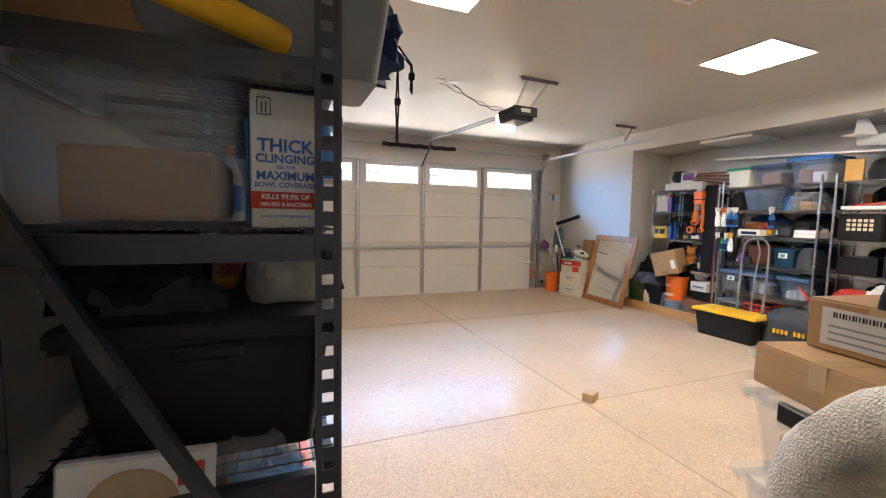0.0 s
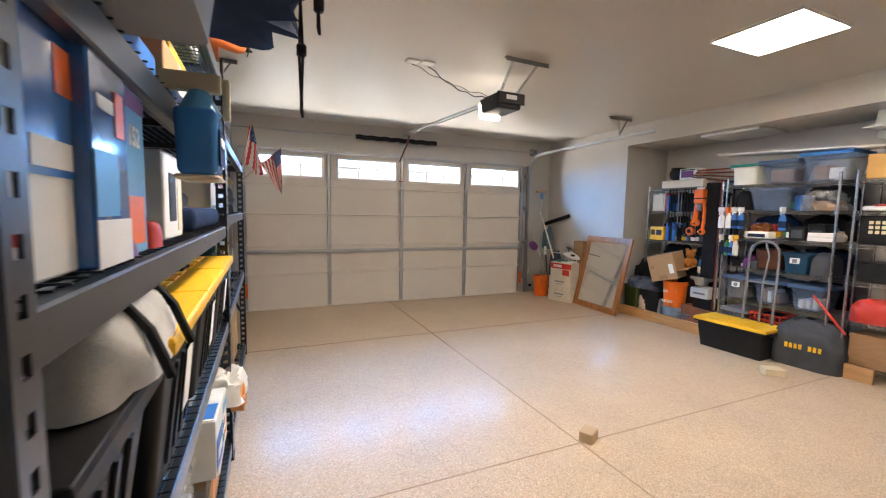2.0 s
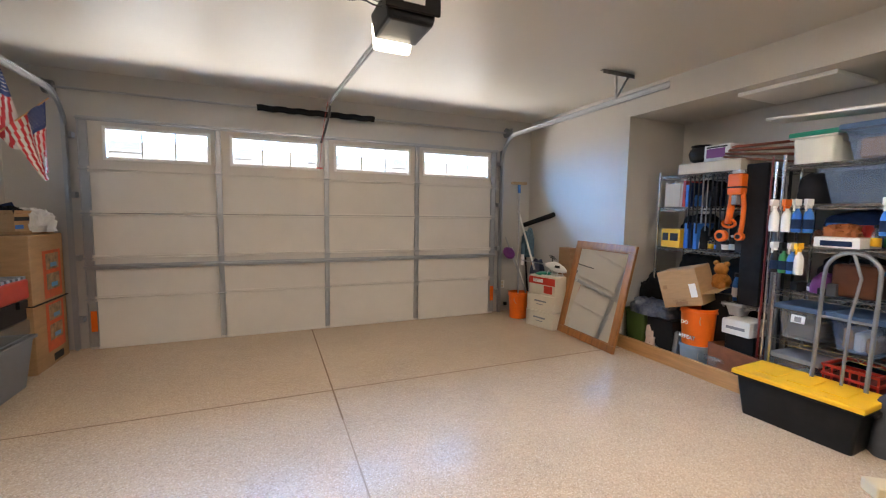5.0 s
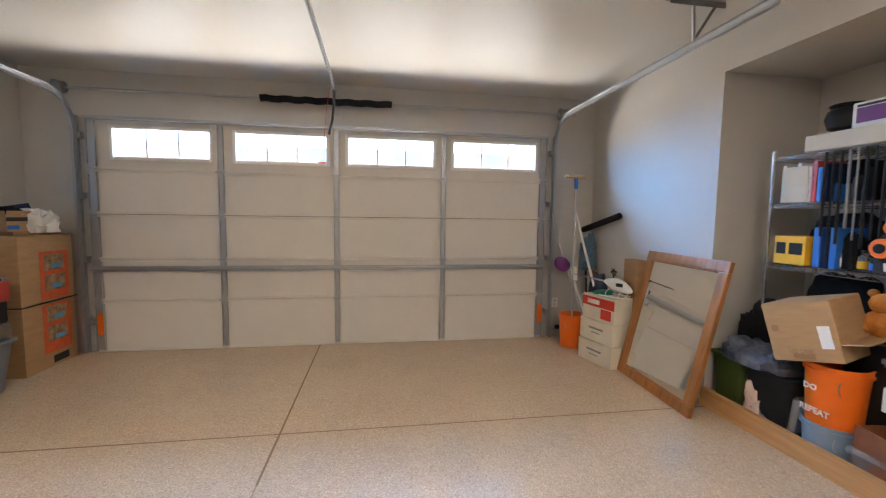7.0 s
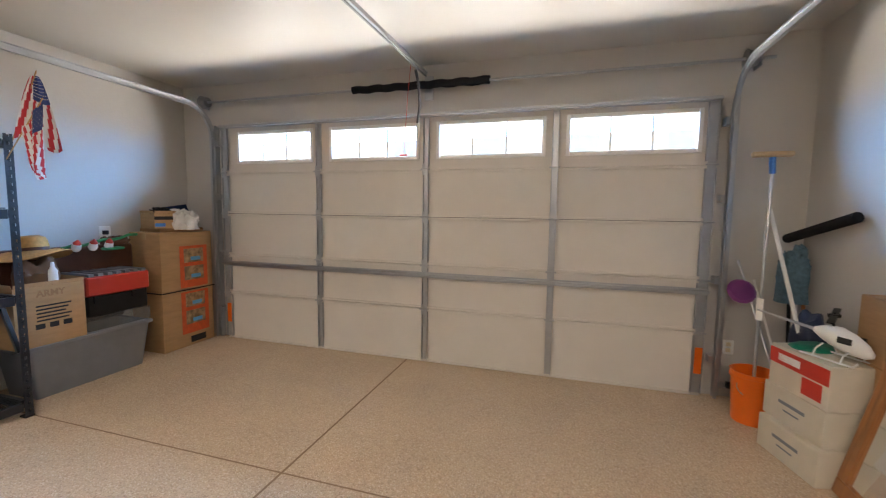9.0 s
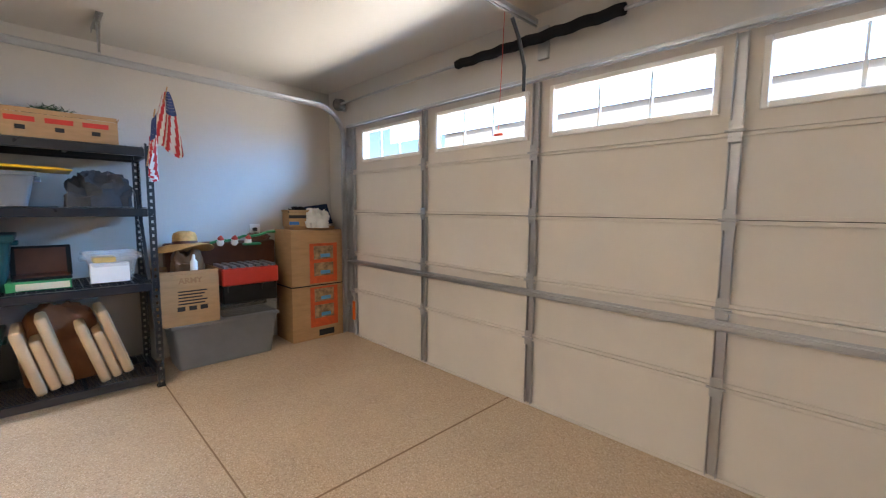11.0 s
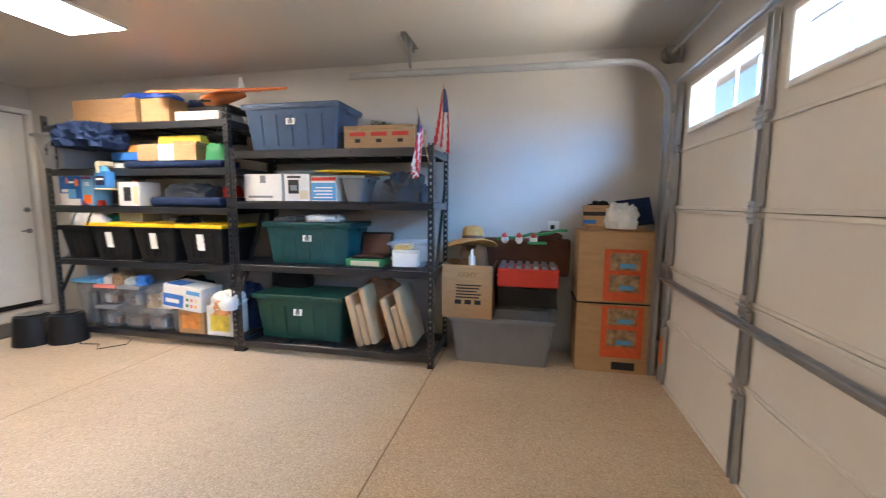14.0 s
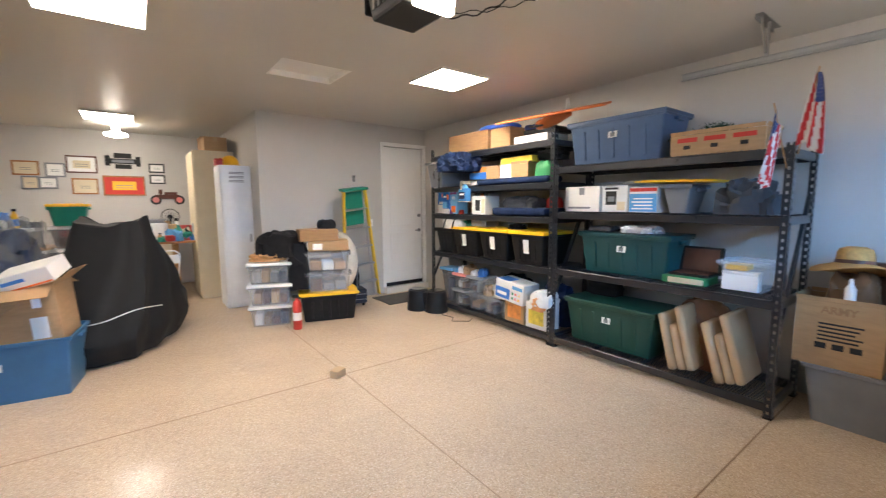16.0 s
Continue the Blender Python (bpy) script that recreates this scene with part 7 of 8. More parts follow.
for z in (0.30, 0.80):
    bm = bmesh.new()
    cyl(bm, (-w, 0, z), (w, 0, z), 0.010, n=8)
    part("cross_bar", bm, TRUCKGREY, o, smooth=True)
boxpart("toe_plate", (-0.17, 0.17, -0.16, 0.0, 0.02, 0.028), TRUCKGREY, o)
for s in (-1, 1):
    bm = bmesh.new()
    cyl(bm, (s * 0.19, 0.04, 0.10), (s * 0.145, 0.04, 0.10), 0.10, n=20)
    part("wheel", bm, RUBBER, o, "black rubber wheel", smooth=True)

tote("long black tote with yellow snap lid on the floor", 5.845, 3.30, 0.0, -87, 0.76, 0.42, 0.345, BLACKPL, YELLOWPL, sticker=False, lidlabel="yellow snap-on lid", inset=0.04, ribs=0)
o = thing("generator_cover", "dark grey soft cover with yellow lettering bars", "equipment cover", 6.10, 2.72, 0, -80)
bm = bmesh.new()
lump(bm, 0.62, 0.46, 0.48, 131, 0.07, square=0.45, freq=4)
part("cover", bm, GREYCLOTH, o, smooth=True)
for k in range(8):
    boxpart("letter_bar", (-0.15 + 0.038 * k, -0.15 + 0.038 * k + 0.024, -0.246, -0.238, 0.20, 0.25), YELLOWPL, o) if k != 4 else None
pole("red handle leaning over the grey cover", (6.0, 2.42, 0.42), (6.05, 2.72, 0.74), 0.012, RED, "handle", "tool handle")
o = thing("foam_block", "small tan wood block lying on the floor", "block", 2.885, 2.47, 0, 28)
boxpart("block", (-0.06, 0.06, -0.045, 0.045, 0, 0.07), TAN, o, bevel=0.004)
o = thing("foam_block", "small pale foam block lying on the floor", "block", 5.42, 2.70, 0, -35)
boxpart("block", (-0.09, 0.09, -0.06, 0.06, 0, 0.07), CREAM, o, bevel=0.006)

# ---- stacks near the house door ----
R = 163.0
c, s = math.cos(radians(R)), math.sin(radians(R))


def near(u, v):
    """A place by the leaning row of bins: u along its front, v behind it."""
    return 2.265 + c * u - s * v, 0.74 + s * u + c * v


x, y = near(0, 0.25)
tote("long black tote with yellow lid under the bins", x, y, 0, R, 0.78, 0.50, 0.39, BLACKPL, YELLOWPL, sticker=False, lidlabel="yellow snap-on lid")
x, y = near(-0.0, 0.24)
tote("clear latch bin holding dark shoes", x, y, 0.397, R, 0.62, 0.44, 0.27, CLEAR, CLEAR, sticker=False, ribs=0, fill=3, cat="storage bin", inset=0.03)
tote("clear latch bin with grey things inside", x, y, 0.674, R, 0.60, 0.44, 0.27, CLEAR, CLEAR, sticker=False, ribs=0, fill=3, cat="storage bin", inset=0.03)
for zz in (0.60, 0.88):
    for sg in (-1, 1):
        xx, yy = near(0.30 * sg, 0.24)
        bm = bmesh.new()
        box(bm, -0.012, 0.012, -0.07, 0.07, 0, 0.06)
        solid("latch", "black snap latch on a clear bin", "latch", bm, BLACKPL, xx, yy, zz, R, bevel=0.006, group="bin latches")
x, y = near(0.02, 0.26)
o = carton("taped brown carton on the clear bins", x, y, 0.951, R - 2, 0.52, 0.42, 0.125, CARD)
patch(o, "white_label", PAPER, -0.20, -0.08, 0.02, 0.10, 0.42)
x, y = near(-0.12, 0.24)
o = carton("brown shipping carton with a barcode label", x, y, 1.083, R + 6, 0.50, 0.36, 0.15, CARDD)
lb = boxpart("shipping_label", (0.2505, 0.252, -0.14, 0.12, 0.02, 0.13), mat("greyish label paper", (0.50, 0.49, 0.47), 0.6), o, "white shipping label")
for k in range(20):
    boxpart("barcode_bar", (0.2522, 0.2528, -0.11 + 0.008 * k, -0.1065 + 0.008 * k + 0.002 * (k % 3 == 0), 0.105, 0.12), INK, lb)
for k in range(3):
    boxpart("text_bar", (0.2522, 0.2528, -0.12, 0.02 + 0.03 * k, 0.035 + 0.02 * k, 0.041 + 0.02 * k), GREYPL, lb)
x, y = near(0.52 - 1.42, 0.0)
L = R - 2
c2, s2 = math.cos(radians(L)), math.sin(radians(L))
lx, ly = 2.97 - s2 * 0.24 * -1 * -1, 0.53 + c2 * 0.24
for k, (m2, lab) in enumerate(((CLEAR, "clear bin with white lid and mixed parts"), (CLEAR, "clear bin with white lid and tan things"), (SMOKE, "smoky blue bin with white lid"))):
    tote(lab, lx, ly, 0.0 + 0.279 * k, L, 0.54, 0.44, 0.272, m2, WHITE, sticker=False, ribs=0, fill=4, group="stacked clear bins", cat="storage bin", inset=0.025)
heap("wood_offcut", "small wood offcuts heaped on the bin", "wood", lx + 0.02, ly, 0.845, L, 0.5, 0.4, 0.10, PINE, 141, 0.4, 12)
heap("black_jacket", "black jacket thrown over the stacked bins", "jacket", lx - 0.16, ly - 0.02, 0.88, L, 0.66, 0.46, 0.34, BLACKCLOTH, 142, 0.14, 4)
heap("black_jacket", "black cloth hanging between the bin stacks", "jacket", 2.56, 0.42, 0.45, L, 0.3, 0.42, 0.62, BLACKCLOTH, 143, 0.14, 4)
o = thing("fire_extinguisher", "red fire extinguisher standing on the floor", "fire extinguisher", 2.72, 0.80, 0)
bm = bmesh.new()
lathe(bm, [(0.05, 0), (0.055, 0.01), (0.055, 0.32), (0.04, 0.36), (0.018, 0.38), (0.018, 0.40)], 18)
part("cylinder", bm, REDPL, o, smooth=True)
boxpart("handle", (-0.02, 0.05, -0.012, 0.012, 0.401, 0.44), BLACKPL, o, "black handle", bevel=0.004)
bm = bmesh.new()
tube(bm, [(-0.02, 0, 0.41), (-0.075, 0.01, 0.38), (-0.08, 0.01, 0.22)], 0.008, 6)
part("hose", bm, RUBBER, o, "black hose")
bm = bmesh.new()
lathe(bm, [(0.0558, 0.12), (0.0558, 0.22)], 18)
part("label", bm, PAPER, o, "white label", smooth=True)

o = carton("small white box with a red printed corner", 2.36, 0.42, 1.05, R, 0.22, 0.16, 0.16, CARDW, tape=False)
patch(o, "red_print", RED, -0.10, 0.02, 0.02, 0.07, 0.16)
heap("black_pouch", "black soft pouch on the brown cartons", "bag", 2.16, 0.44, 1.235, R, 0.26, 0.2, 0.13, BLACKCLOTH, 144, 0.12, 7)

# round fleece pet bed on its edge
o = thing("pet_bed", "round cream fleece pet bed standing on its edge", "pet bed", 1.90, 0.19, 0.72, 8, 0, -4)
bm = bmesh.new()
n1, n2 = 48, 14
ring = []
for i in range(n1):
    a = 2 * math.pi * i / n1
    rr = []
    for j in range(n2):
        b = 2 * math.pi * j / n2
        q = 0.115 + 0.012 * noise.noise(Vector((math.cos(a) * 3, math.sin(a) * 3, j * 0.4)))
        r = 0.33 + q * math.cos(b)
        rr.append(bm.verts.new((q * math.sin(b) * 0.8, r * math.cos(a), r * math.sin(a))))
    ring.append(rr)
for i in range(n1):
    for j in range(n2):
        bm.faces.new((ring[i][j], ring[(i + 1) % n1][j], ring[(i + 1) % n1][(j + 1) % n2], ring[i][(j + 1) % n2]))
part("fleece_rim", bm, FLUFF, o, "thick fluffy rim", smooth=True)
bm = bmesh.new()
lathe(bm, [(0.30, 0.02), (0.27, 0.05), (0.15, 0.06), (0.02, 0.06)], 28)
part("inner_pad", bm, mat("taupe fleece", (0.36, 0.29, 0.23), 0.95, 0, 0.12, 30, 0.9, 160), o, "taupe inner pad", smooth=True, at=pose(0.03, 0, 0, 0, -90))
o = thing("suitcase", "black and navy wheeled luggage standing on the floor", "luggage", 1.66, 0.10, 0.0, 170)
bm = bmesh.new()
box(bm, -0.20, 0.20, -0.16, 0.16, 0.05, 0.27)
part("body", bm, mat("navy black nylon", (0.012, 0.018, 0.035), 0.6), o, bevel=0.03, seg=3, smooth=True)
for k in range(2):
    boxpart("zip_band", (-0.19, 0.19, -0.163, -0.1605, 0.11 + 0.08 * k, 0.12 + 0.08 * k), GREYPL, o)
for sg in (-1, 1):
    bm = bmesh.new()
    cyl(bm, (sg * 0.15 - 0.015, -0.1, 0.025), (sg * 0.15 + 0.015, -0.1, 0.025), 0.025, n=12)
    part("wheel", bm, RUBBER, o)
bm = bmesh.new()
tube(bm, [(-0.09, 0.0, 0.26), (-0.09, 0, 0.72), (-0.04, 0, 0.80), (0.04, 0, 0.80), (0.09, 0, 0.72), (0.09, 0, 0.26)], 0.012, 8)
part("handle", bm, GREYPL, o, "grey pull handle")
heap("backpack", "dark backpack leaning behind the ladder", "bag", 1.62, -0.10, 0.0, 0, 0.34, 0.26, 0.95, BLACKCLOTH, 150, 0.08, 3)

# step ladder
o = thing("step_ladder", "folded yellow fibreglass step ladder with green top", "step ladder", 1.38, -0.10, 0.034, 180, 7, -6.5)
for sg in (-1, 1):
    bm = bmesh.new()
    a, b = Vector((sg * 0.30, 0, 0.0)), Vector((sg * 0.175, 0, 1.76))
    vs = []
    for p in (a, b):
        for dx, dy in ((-0.012, -0.04), (0.012, -0.04), (0.012, 0.04), (-0.012, 0.04)):
            vs.append(bm.verts.new(p + Vector((dx, dy, 0))))
    for q in ((3, 2, 1, 0), (4, 5, 6, 7), (0, 1, 5, 4), (1, 2, 6, 5), (2, 3, 7, 6), (3, 0, 4, 7)):
        bm.faces.new([vs[k] for k in q])
    part("rail", bm, YFIBRE, o, "yellow fibreglass rail", bevel=0.003)
    bm = bmesh.new()
    cyl(bm, (sg * 0.27, 0.10, 0.0), (sg * 0.16, 0.07, 1.70), 0.014, n=6)
    part("rear_leg", bm, STEEL, o, "grey rear leg")
for k in range(5):
    z = 0.28 + 0.30 * k
    wdt = 0.30 - 0.125 * z / 1.76 - 0.014
    boxpart("tread", (-wdt, wdt, -0.045, 0.04, z - 0.02, z), STEEL, o, "aluminium tread", bevel=0.003)
boxpart("top_cap", (-0.21, 0.21, -0.075, 0.10, 1.761, 1.80), GREENLAD, o, "green moulded top cap", bevel=0.01)
boxpart("tool_tray", (-0.15, 0.15, 0.05, 0.06, 1.22, 1.74), GREENLAD, o, "green back panel", bevel=0.004)
bm = bmesh.new()
box(bm, -0.02, 0.02, -0.02, 0.0, -0.05, 0.05)
cyl(bm, (0, -0.02, 0.02), (0, -0.07, 0.04), 0.008, n=8)
solid("wall_hook", "small dark hook screwed to the wall", "hook", bm, DARKSTEEL, 1.37, YM, 1.98, 180)
solid_box = bmesh.new()
box(solid_box, -0.04, 0.04, -0.008, 0, -0.06, 0.06)
solid("light_switch", "white switch plate beside the house door", "light switch", solid_box, WHITE, 1.08, YM, 1.25, 180, bevel=0.002)
solid_box = bmesh.new()
box(solid_box, -0.36, 0.36, -0.30, 0.30, 0, 0.012)
solid("door_mat", "dark grey ribbed door mat on the floor", "door mat", solid_box, MAT, 0.84, 0.17, 0.0, 0, bevel=0.003)
o = thing("pet_bowl_stand", "black raised double pet bowl stand", "pet bowl stand", 0.90, 1.06, 0, 118)
boxpart("bridge", (-0.12, 0.12, -0.09, 0.09, 0.10, 0.285), BLACKPL, o, bevel=0.03, seg=2)
for sg in (-1, 1):
    bm = bmesh.new()
    lathe(bm, [(0.17, 0), (0.145, 0.28), (0.14, 0.297), (0.105, 0.302)], 24, (sg * 0.15, 0, 0))
    part("bowl_base", bm, BLACKPL, o, smooth=True)
    bm = bmesh.new()
    lathe(bm, [(0.110, 0.3025), (0.115, 0.316), (0.104, 0.316), (0.078, 0.308), (0.01, 0.306)], 24, (sg * 0.15, 0, 0))
    part("steel_bowl", bm, CHROME, o, "shiny steel bowl", smooth=True)
bm = bmesh.new()
tube(bm, [(0.72, 1.25, 0.006), (0.9, 1.42, 0.006), (0.86, 1.62, 0.006), (0.98, 1.75, 0.006), (0.80, 1.9, 0.006), (0.69, 1.82, 0.006)], 0.005, 5)
solid("floor_cable", "thin dark cable lying on the floor", "cable", bm, RUBBER)

# ---- workshop nook ----
o = thing("metal_locker", "tall pale grey steel locker with louvres", "locker", 3.02, -1.12, 0, 180)
boxpart("body", (-0.22, 0.22, -0.26, 0.26, 0.0, 2.15), mat("pale grey enamel", (0.80, 0.82, 0.85), 0.4, 0, 0.04), o, bevel=0.006)
boxpart("door", (-0.20, 0.20, -0.275, -0.2605, 0.08, 2.12), bpy.data.materials["pale grey enamel"], o, bevel=0.004)
for k in range(3):
    for q in range(2):
        boxpart("louvre", (-0.10, 0.10, -0.281, -0.2755, 1.90 + 0.06 * k + 0.02 * q, 1.91 + 0.06 * k + 0.02 * q), GREYPL, o)
bm = bmesh.new()
box(bm, 0.14, 0.17, -0.29, -0.2755, 1.0, 1.12)
part("handle", bm, STEEL, o)
o = thing("hard_hat", "yellow hard hat with brim", "hard hat", 3.06, -1.05, 2.152, 180)
bm = bmesh.new()
lathe(bm, [(0.145, 0.0), (0.145, 0.012), (0.125, 0.02), (0.12, 0.07), (0.095, 0.12), (0.05, 0.15), (0.01, 0.155)], 24)
part("shell", bm, YELLOWPL, o, smooth=True)
heap("red_gloves", "red and white gloves on the locker", "gloves", 3.22, -1.0, 2.152, 0, 0.14, 0.14, 0.1, REDPL, 160, 0.3, 10)
o = thing("cabinet", "tall cream cabinet standing beside the locker", "cabinet", 3.16, -2.25, 0, 90)
boxpart("body", (-0.42, 0.42, -0.30, 0.30, 0, 2.45), CREAM, o, bevel=0.006)
for sg in (-1, 1):
    d2 = boxpart("door", (min(0.003 * sg, 0.41 * sg), max(0.003 * sg, 0.41 * sg), -0.318, -0.301, 0.06, 2.43), CREAM, o, bevel=0.004)
    boxpart("handle", (0.03 * sg - 0.008, 0.03 * sg + 0.008, -0.335, -0.3185, 1.1, 1.25), STEEL, d2)
for k in range(2):
    carton("brown carton on top of the cream cabinet", 3.12, -2.02 - 0.42 * k, 2.452, 90, 0.38, 0.34, 0.22 + 0.05 * k, CARDD if k else CARD, group="cartons on the cabinet")


def picture(label, x, z, w, h, frame, sheet, inner=None, cat="framed certificate"):
    o = thing("framed_certificate", label, cat, x, YB, z, 180)
    f = 0.025
    for q in ((-w / 2, w / 2, -h / 2, -h / 2 + f), (-w / 2, w / 2, h / 2 - f, h / 2), (-w / 2, -w / 2 + f, -h / 2 + f, h / 2 - f), (w / 2 - f, w / 2, -h / 2 + f, h / 2 - f)):
        boxpart("frame_rail", (q[0], q[1], -0.02, 0, q[2], q[3]), frame, o)
    boxpart("sheet", (-w / 2 + f, w / 2 - f, -0.010, -0.002, -h / 2 + f, h / 2 - f), sheet, o)
    if inner:
        boxpart("print", (-w * 0.28, w * 0.28, -0.0125, -0.0105, -h * 0.22, h * 0.22), inner, o)
    for k in range(2):
        boxpart("text_bar", (-w * 0.2, w * 0.2, -0.0145, -0.013, -h * 0.12 + k * h * 0.12, -h * 0.09 + k * h * 0.12), GREYPL, o)
    return o


picture("certificate in a dark brown frame on the wall", 5.66, 2.19, 0.33, 0.24, WOOD, CREAM, CREAM)
picture("white certificate in a thin grey frame", 5.30, 2.17, 0.26, 0.24, GREYPL, PAPER)
picture("pale green certificate in a red frame", 4.95, 2.28, 0.42, 0.30, DARKWOOD, PAPER, CREAM)
picture("two-part certificate in a grey frame", 5.62, 1.95, 0.22, 0.22, GREYPL, CREAM)
picture("small certificate in a grey frame", 5.40, 1.95, 0.24, 0.20, GREYPL, PAPER)
picture("cream certificate in a wooden frame", 4.93, 1.90, 0.36, 0.28, WOOD, CREAM)
picture("framed red and yellow racing print", 4.38, 1.92, 0.62, 0.36, WOOD, RED, YELLOWPL, cat="framed print")
picture("white print in a black frame", 3.87, 2.26, 0.25, 0.17, INK, PAPER)
picture("white print in a black frame", 3.87, 2.05, 0.25, 0.17, INK, PAPER)
o = thing("metal_sign", "cut out black metal eagle-shaped wall sign", "wall sign", 4.37, YB, 2.38, 180)
bm = bmesh.new()
for q in ((-0.13, 0.13, 0.04, 0.13), (-0.22, 0.22, -0.06, 0.03), (-0.12, 0.12, -0.15, -0.07), (-0.26, -0.19, -0.10, 0.08), (0.19, 0.26, -0.10, 0.08)):
    box(bm, q[0], q[1], -0.012, -0.002, q[2], q[3])
part("plate", bm, INK, o)
boxpart("letter_bar", (-0.16, 0.16, -0.0155, -0.0125, -0.04, 0.01), GREYPL, o)
o = thing("motorcycle_sign", "flat wall cut-out of a red motorcycle", "wall sign", 3.73, YB, 1.72, 180)
for sg in (-1, 1):
    bm = bmesh.new()
    cyl(bm, (sg * 0.19, -0.015, -0.06), (sg * 0.19, -0.003, -0.06), 0.09, n=20)
    part("wheel", bm, INK, o)
    bm = bmesh.new()
    cyl(bm, (sg * 0.19, -0.019, -0.06), (sg * 0.19, -0.0155, -0.06), 0.055, n=20)
    part("wheel_disc", bm, PINK, o)
bm = bmesh.new()
box(bm, -0.20, 0.18, -0.018, -0.003, -0.04, 0.04)
box(bm, -0.05, 0.16, -0.018, -0.003, 0.041, 0.09)
box(bm, -0.14, -0.08, -0.018, -0.003, 0.041, 0.14)
part("frame", bm, DARKWOOD, o)

o = thing("workbench", "long wooden workbench against the back wall", "workbench", 4.9, -3.34, 0, 180)
boxpart("worktop", (-1.9, 1.3, -0.36, 0.36, 0.86, 0.90), PINE, o, bevel=0.004)
for u in (-1.8, -0.3, 1.2):
    for v in (-0.3, 0.3):
        boxpart("leg", (u - 0.04, u + 0.04, v - 0.04, v + 0.04, 0, 0.859), PINE, o)
o = thing("desk", "small desk with red-brown top near the cabinet", "desk", 3.72, -2.45, 0, 180)
boxpart("worktop", (-0.45, 0.45, -0.35, 0.35, 0.93, 0.965), WOOD, o, bevel=0.005)
boxpart("side_panel", (-0.44, -0.10, -0.33, -0.31, 0.12, 0.929), CREAM, o)
for u in (-0.42, 0.42):
    for v in (-0.3, 0.3):
        boxpart("leg", (u - 0.02, u + 0.02, v - 0.02, v + 0.02, 0, 0.929), DARKSTEEL, o)
rnd = random.Random(7)
kinds = [(CARDW, "white"), (CARD, "tan"), (REDPL, "red"), (BLUE, "blue"), (BLACKPL, "black"), (GREYPL, "grey"), (YELLOWPL, "yellow"), (GREENLAD, "green"), (LIGHTBLUE, "pale blue"), (CREAM, "cream")]


def clutter(surface, x0, x1, y0, y1, z, n, hmin, hmax):
    for k in range(n):
        m2, cn = rnd.choice(kinds)
        x, y = rnd.uniform(x0, x1), rnd.uniform(y0, y1)
        w, d, h = rnd.uniform(0.08, 0.24), rnd.uniform(0.08, 0.2), rnd.uniform(hmin, hmax)
        q = rnd.random()
        if q < 0.45:
            carton("%s box among clutter on the %s" % (cn, surface), x, y, z, rnd.uniform(150, 210), w, d, h, m2, tape=False)
        elif q < 0.7:
            heap("cloth", "%s crumpled cloth on the %s" % (cn, surface), "cloth", x, y, z, rnd.uniform(0, 180), w * 1.3, d * 1.2, h * 0.8, m2, 200 + k, 0.25, 9)
        else:
            bottle("can", "%s can or bottle on the %s" % (cn, surface), x, y, z, rnd.uniform(0.03, 0.06), h, m2, BLACKPL, 0.5, cat="can")


clutter("workbench", 3.7, 6.2, -3.6, -3.1, 0.902, 46, 0.08, 0.42)
clutter("desk", 3.35, 4.1, -2.7, -2.18, 0.967, 26, 0.08, 0.38)
for k in range(5):
    tote(("clear lidded bin stacked in the nook", "stacked bin with coloured lid in the nook", "grey drawer bin stacked in the nook", "clear bin stacked in the nook", "teal and yellow bin stacked in the nook")[k], 5.02, -2.05, 0.0 + 0.32 * k, 180, 0.46, 0.42, 0.31, [CLEAR, SMOKE, CLEAR, SMOKE, GREENLAD][k], [WHITE, GREYPL, WHITE, WHITE, YELLOWPL][k], sticker=False, ribs=0, fill=2 if k < 4 else None, group="bins stacked in the nook", cat="storage bin")
for k in range(4):
    tote("clear bin with lid stacked in the nook", 5.55, -1.6, 0.0 + 0.32 * k, 175, 0.5, 0.42, 0.31, [CLEAR, SMOKE, CLEARBLUE, SMOKE][k], [WHITE, BLUE, WHITE, CARDW][k], sticker=False, ribs=0, fill=3, group="bins stacked in the nook", cat="storage bin")
clutter("stacked bins", 5.3, 5.8, -1.75, -1.45, 1.282, 6, 0.1, 0.3)
heap("plastic_bag", "pile of grey plastic shopping bags", "plastic bags", 5.45, -0.9, 0.0, 0, 0.9, 0.7, 1.42, PLASTICBAG, 170, 0.2, 5)
heap("blue_bundle", "blue and dark cloth bundle inside the pile", "bundle", 5.5, -0.9, 0.0, 0, 0.7, 0.5, 1.28, NAVY, 171, 0.15, 4)
o = thing("desk_fan", "small dark desk fan on the bench", "fan", 3.75, -3.1, 1.35, 180)
bm = bmesh.new()
tube(bm, [(0.14 * math.cos(t), -0.04, 0.14 * math.sin(t)) for t in [2 * math.pi * j / 20 for j in range(21)]], 0.006, 5)
for j in range(10):
    a = math.pi * j / 10
    cyl(bm, (-0.14 * math.cos(a), -0.04, -0.14 * math.sin(a)), (0.14 * math.cos(a), -0.04, 0.14 * math.sin(a)), 0.002, n=4)
part("cage", bm, BLACKPL, o)
bm = bmesh.new()
cyl(bm, (0, 0, 0), (0, 0, -0.45), 0.012, n=8)
cyl(bm, (0, -0.03, 0), (0, 0.05, 0), 0.04, n=12)
part("stem", bm, BLACKPL, o)
o = thing("folding_chair", "white metal folding chair facing the desk", "chair", 3.98, -1.75, 0, 200)
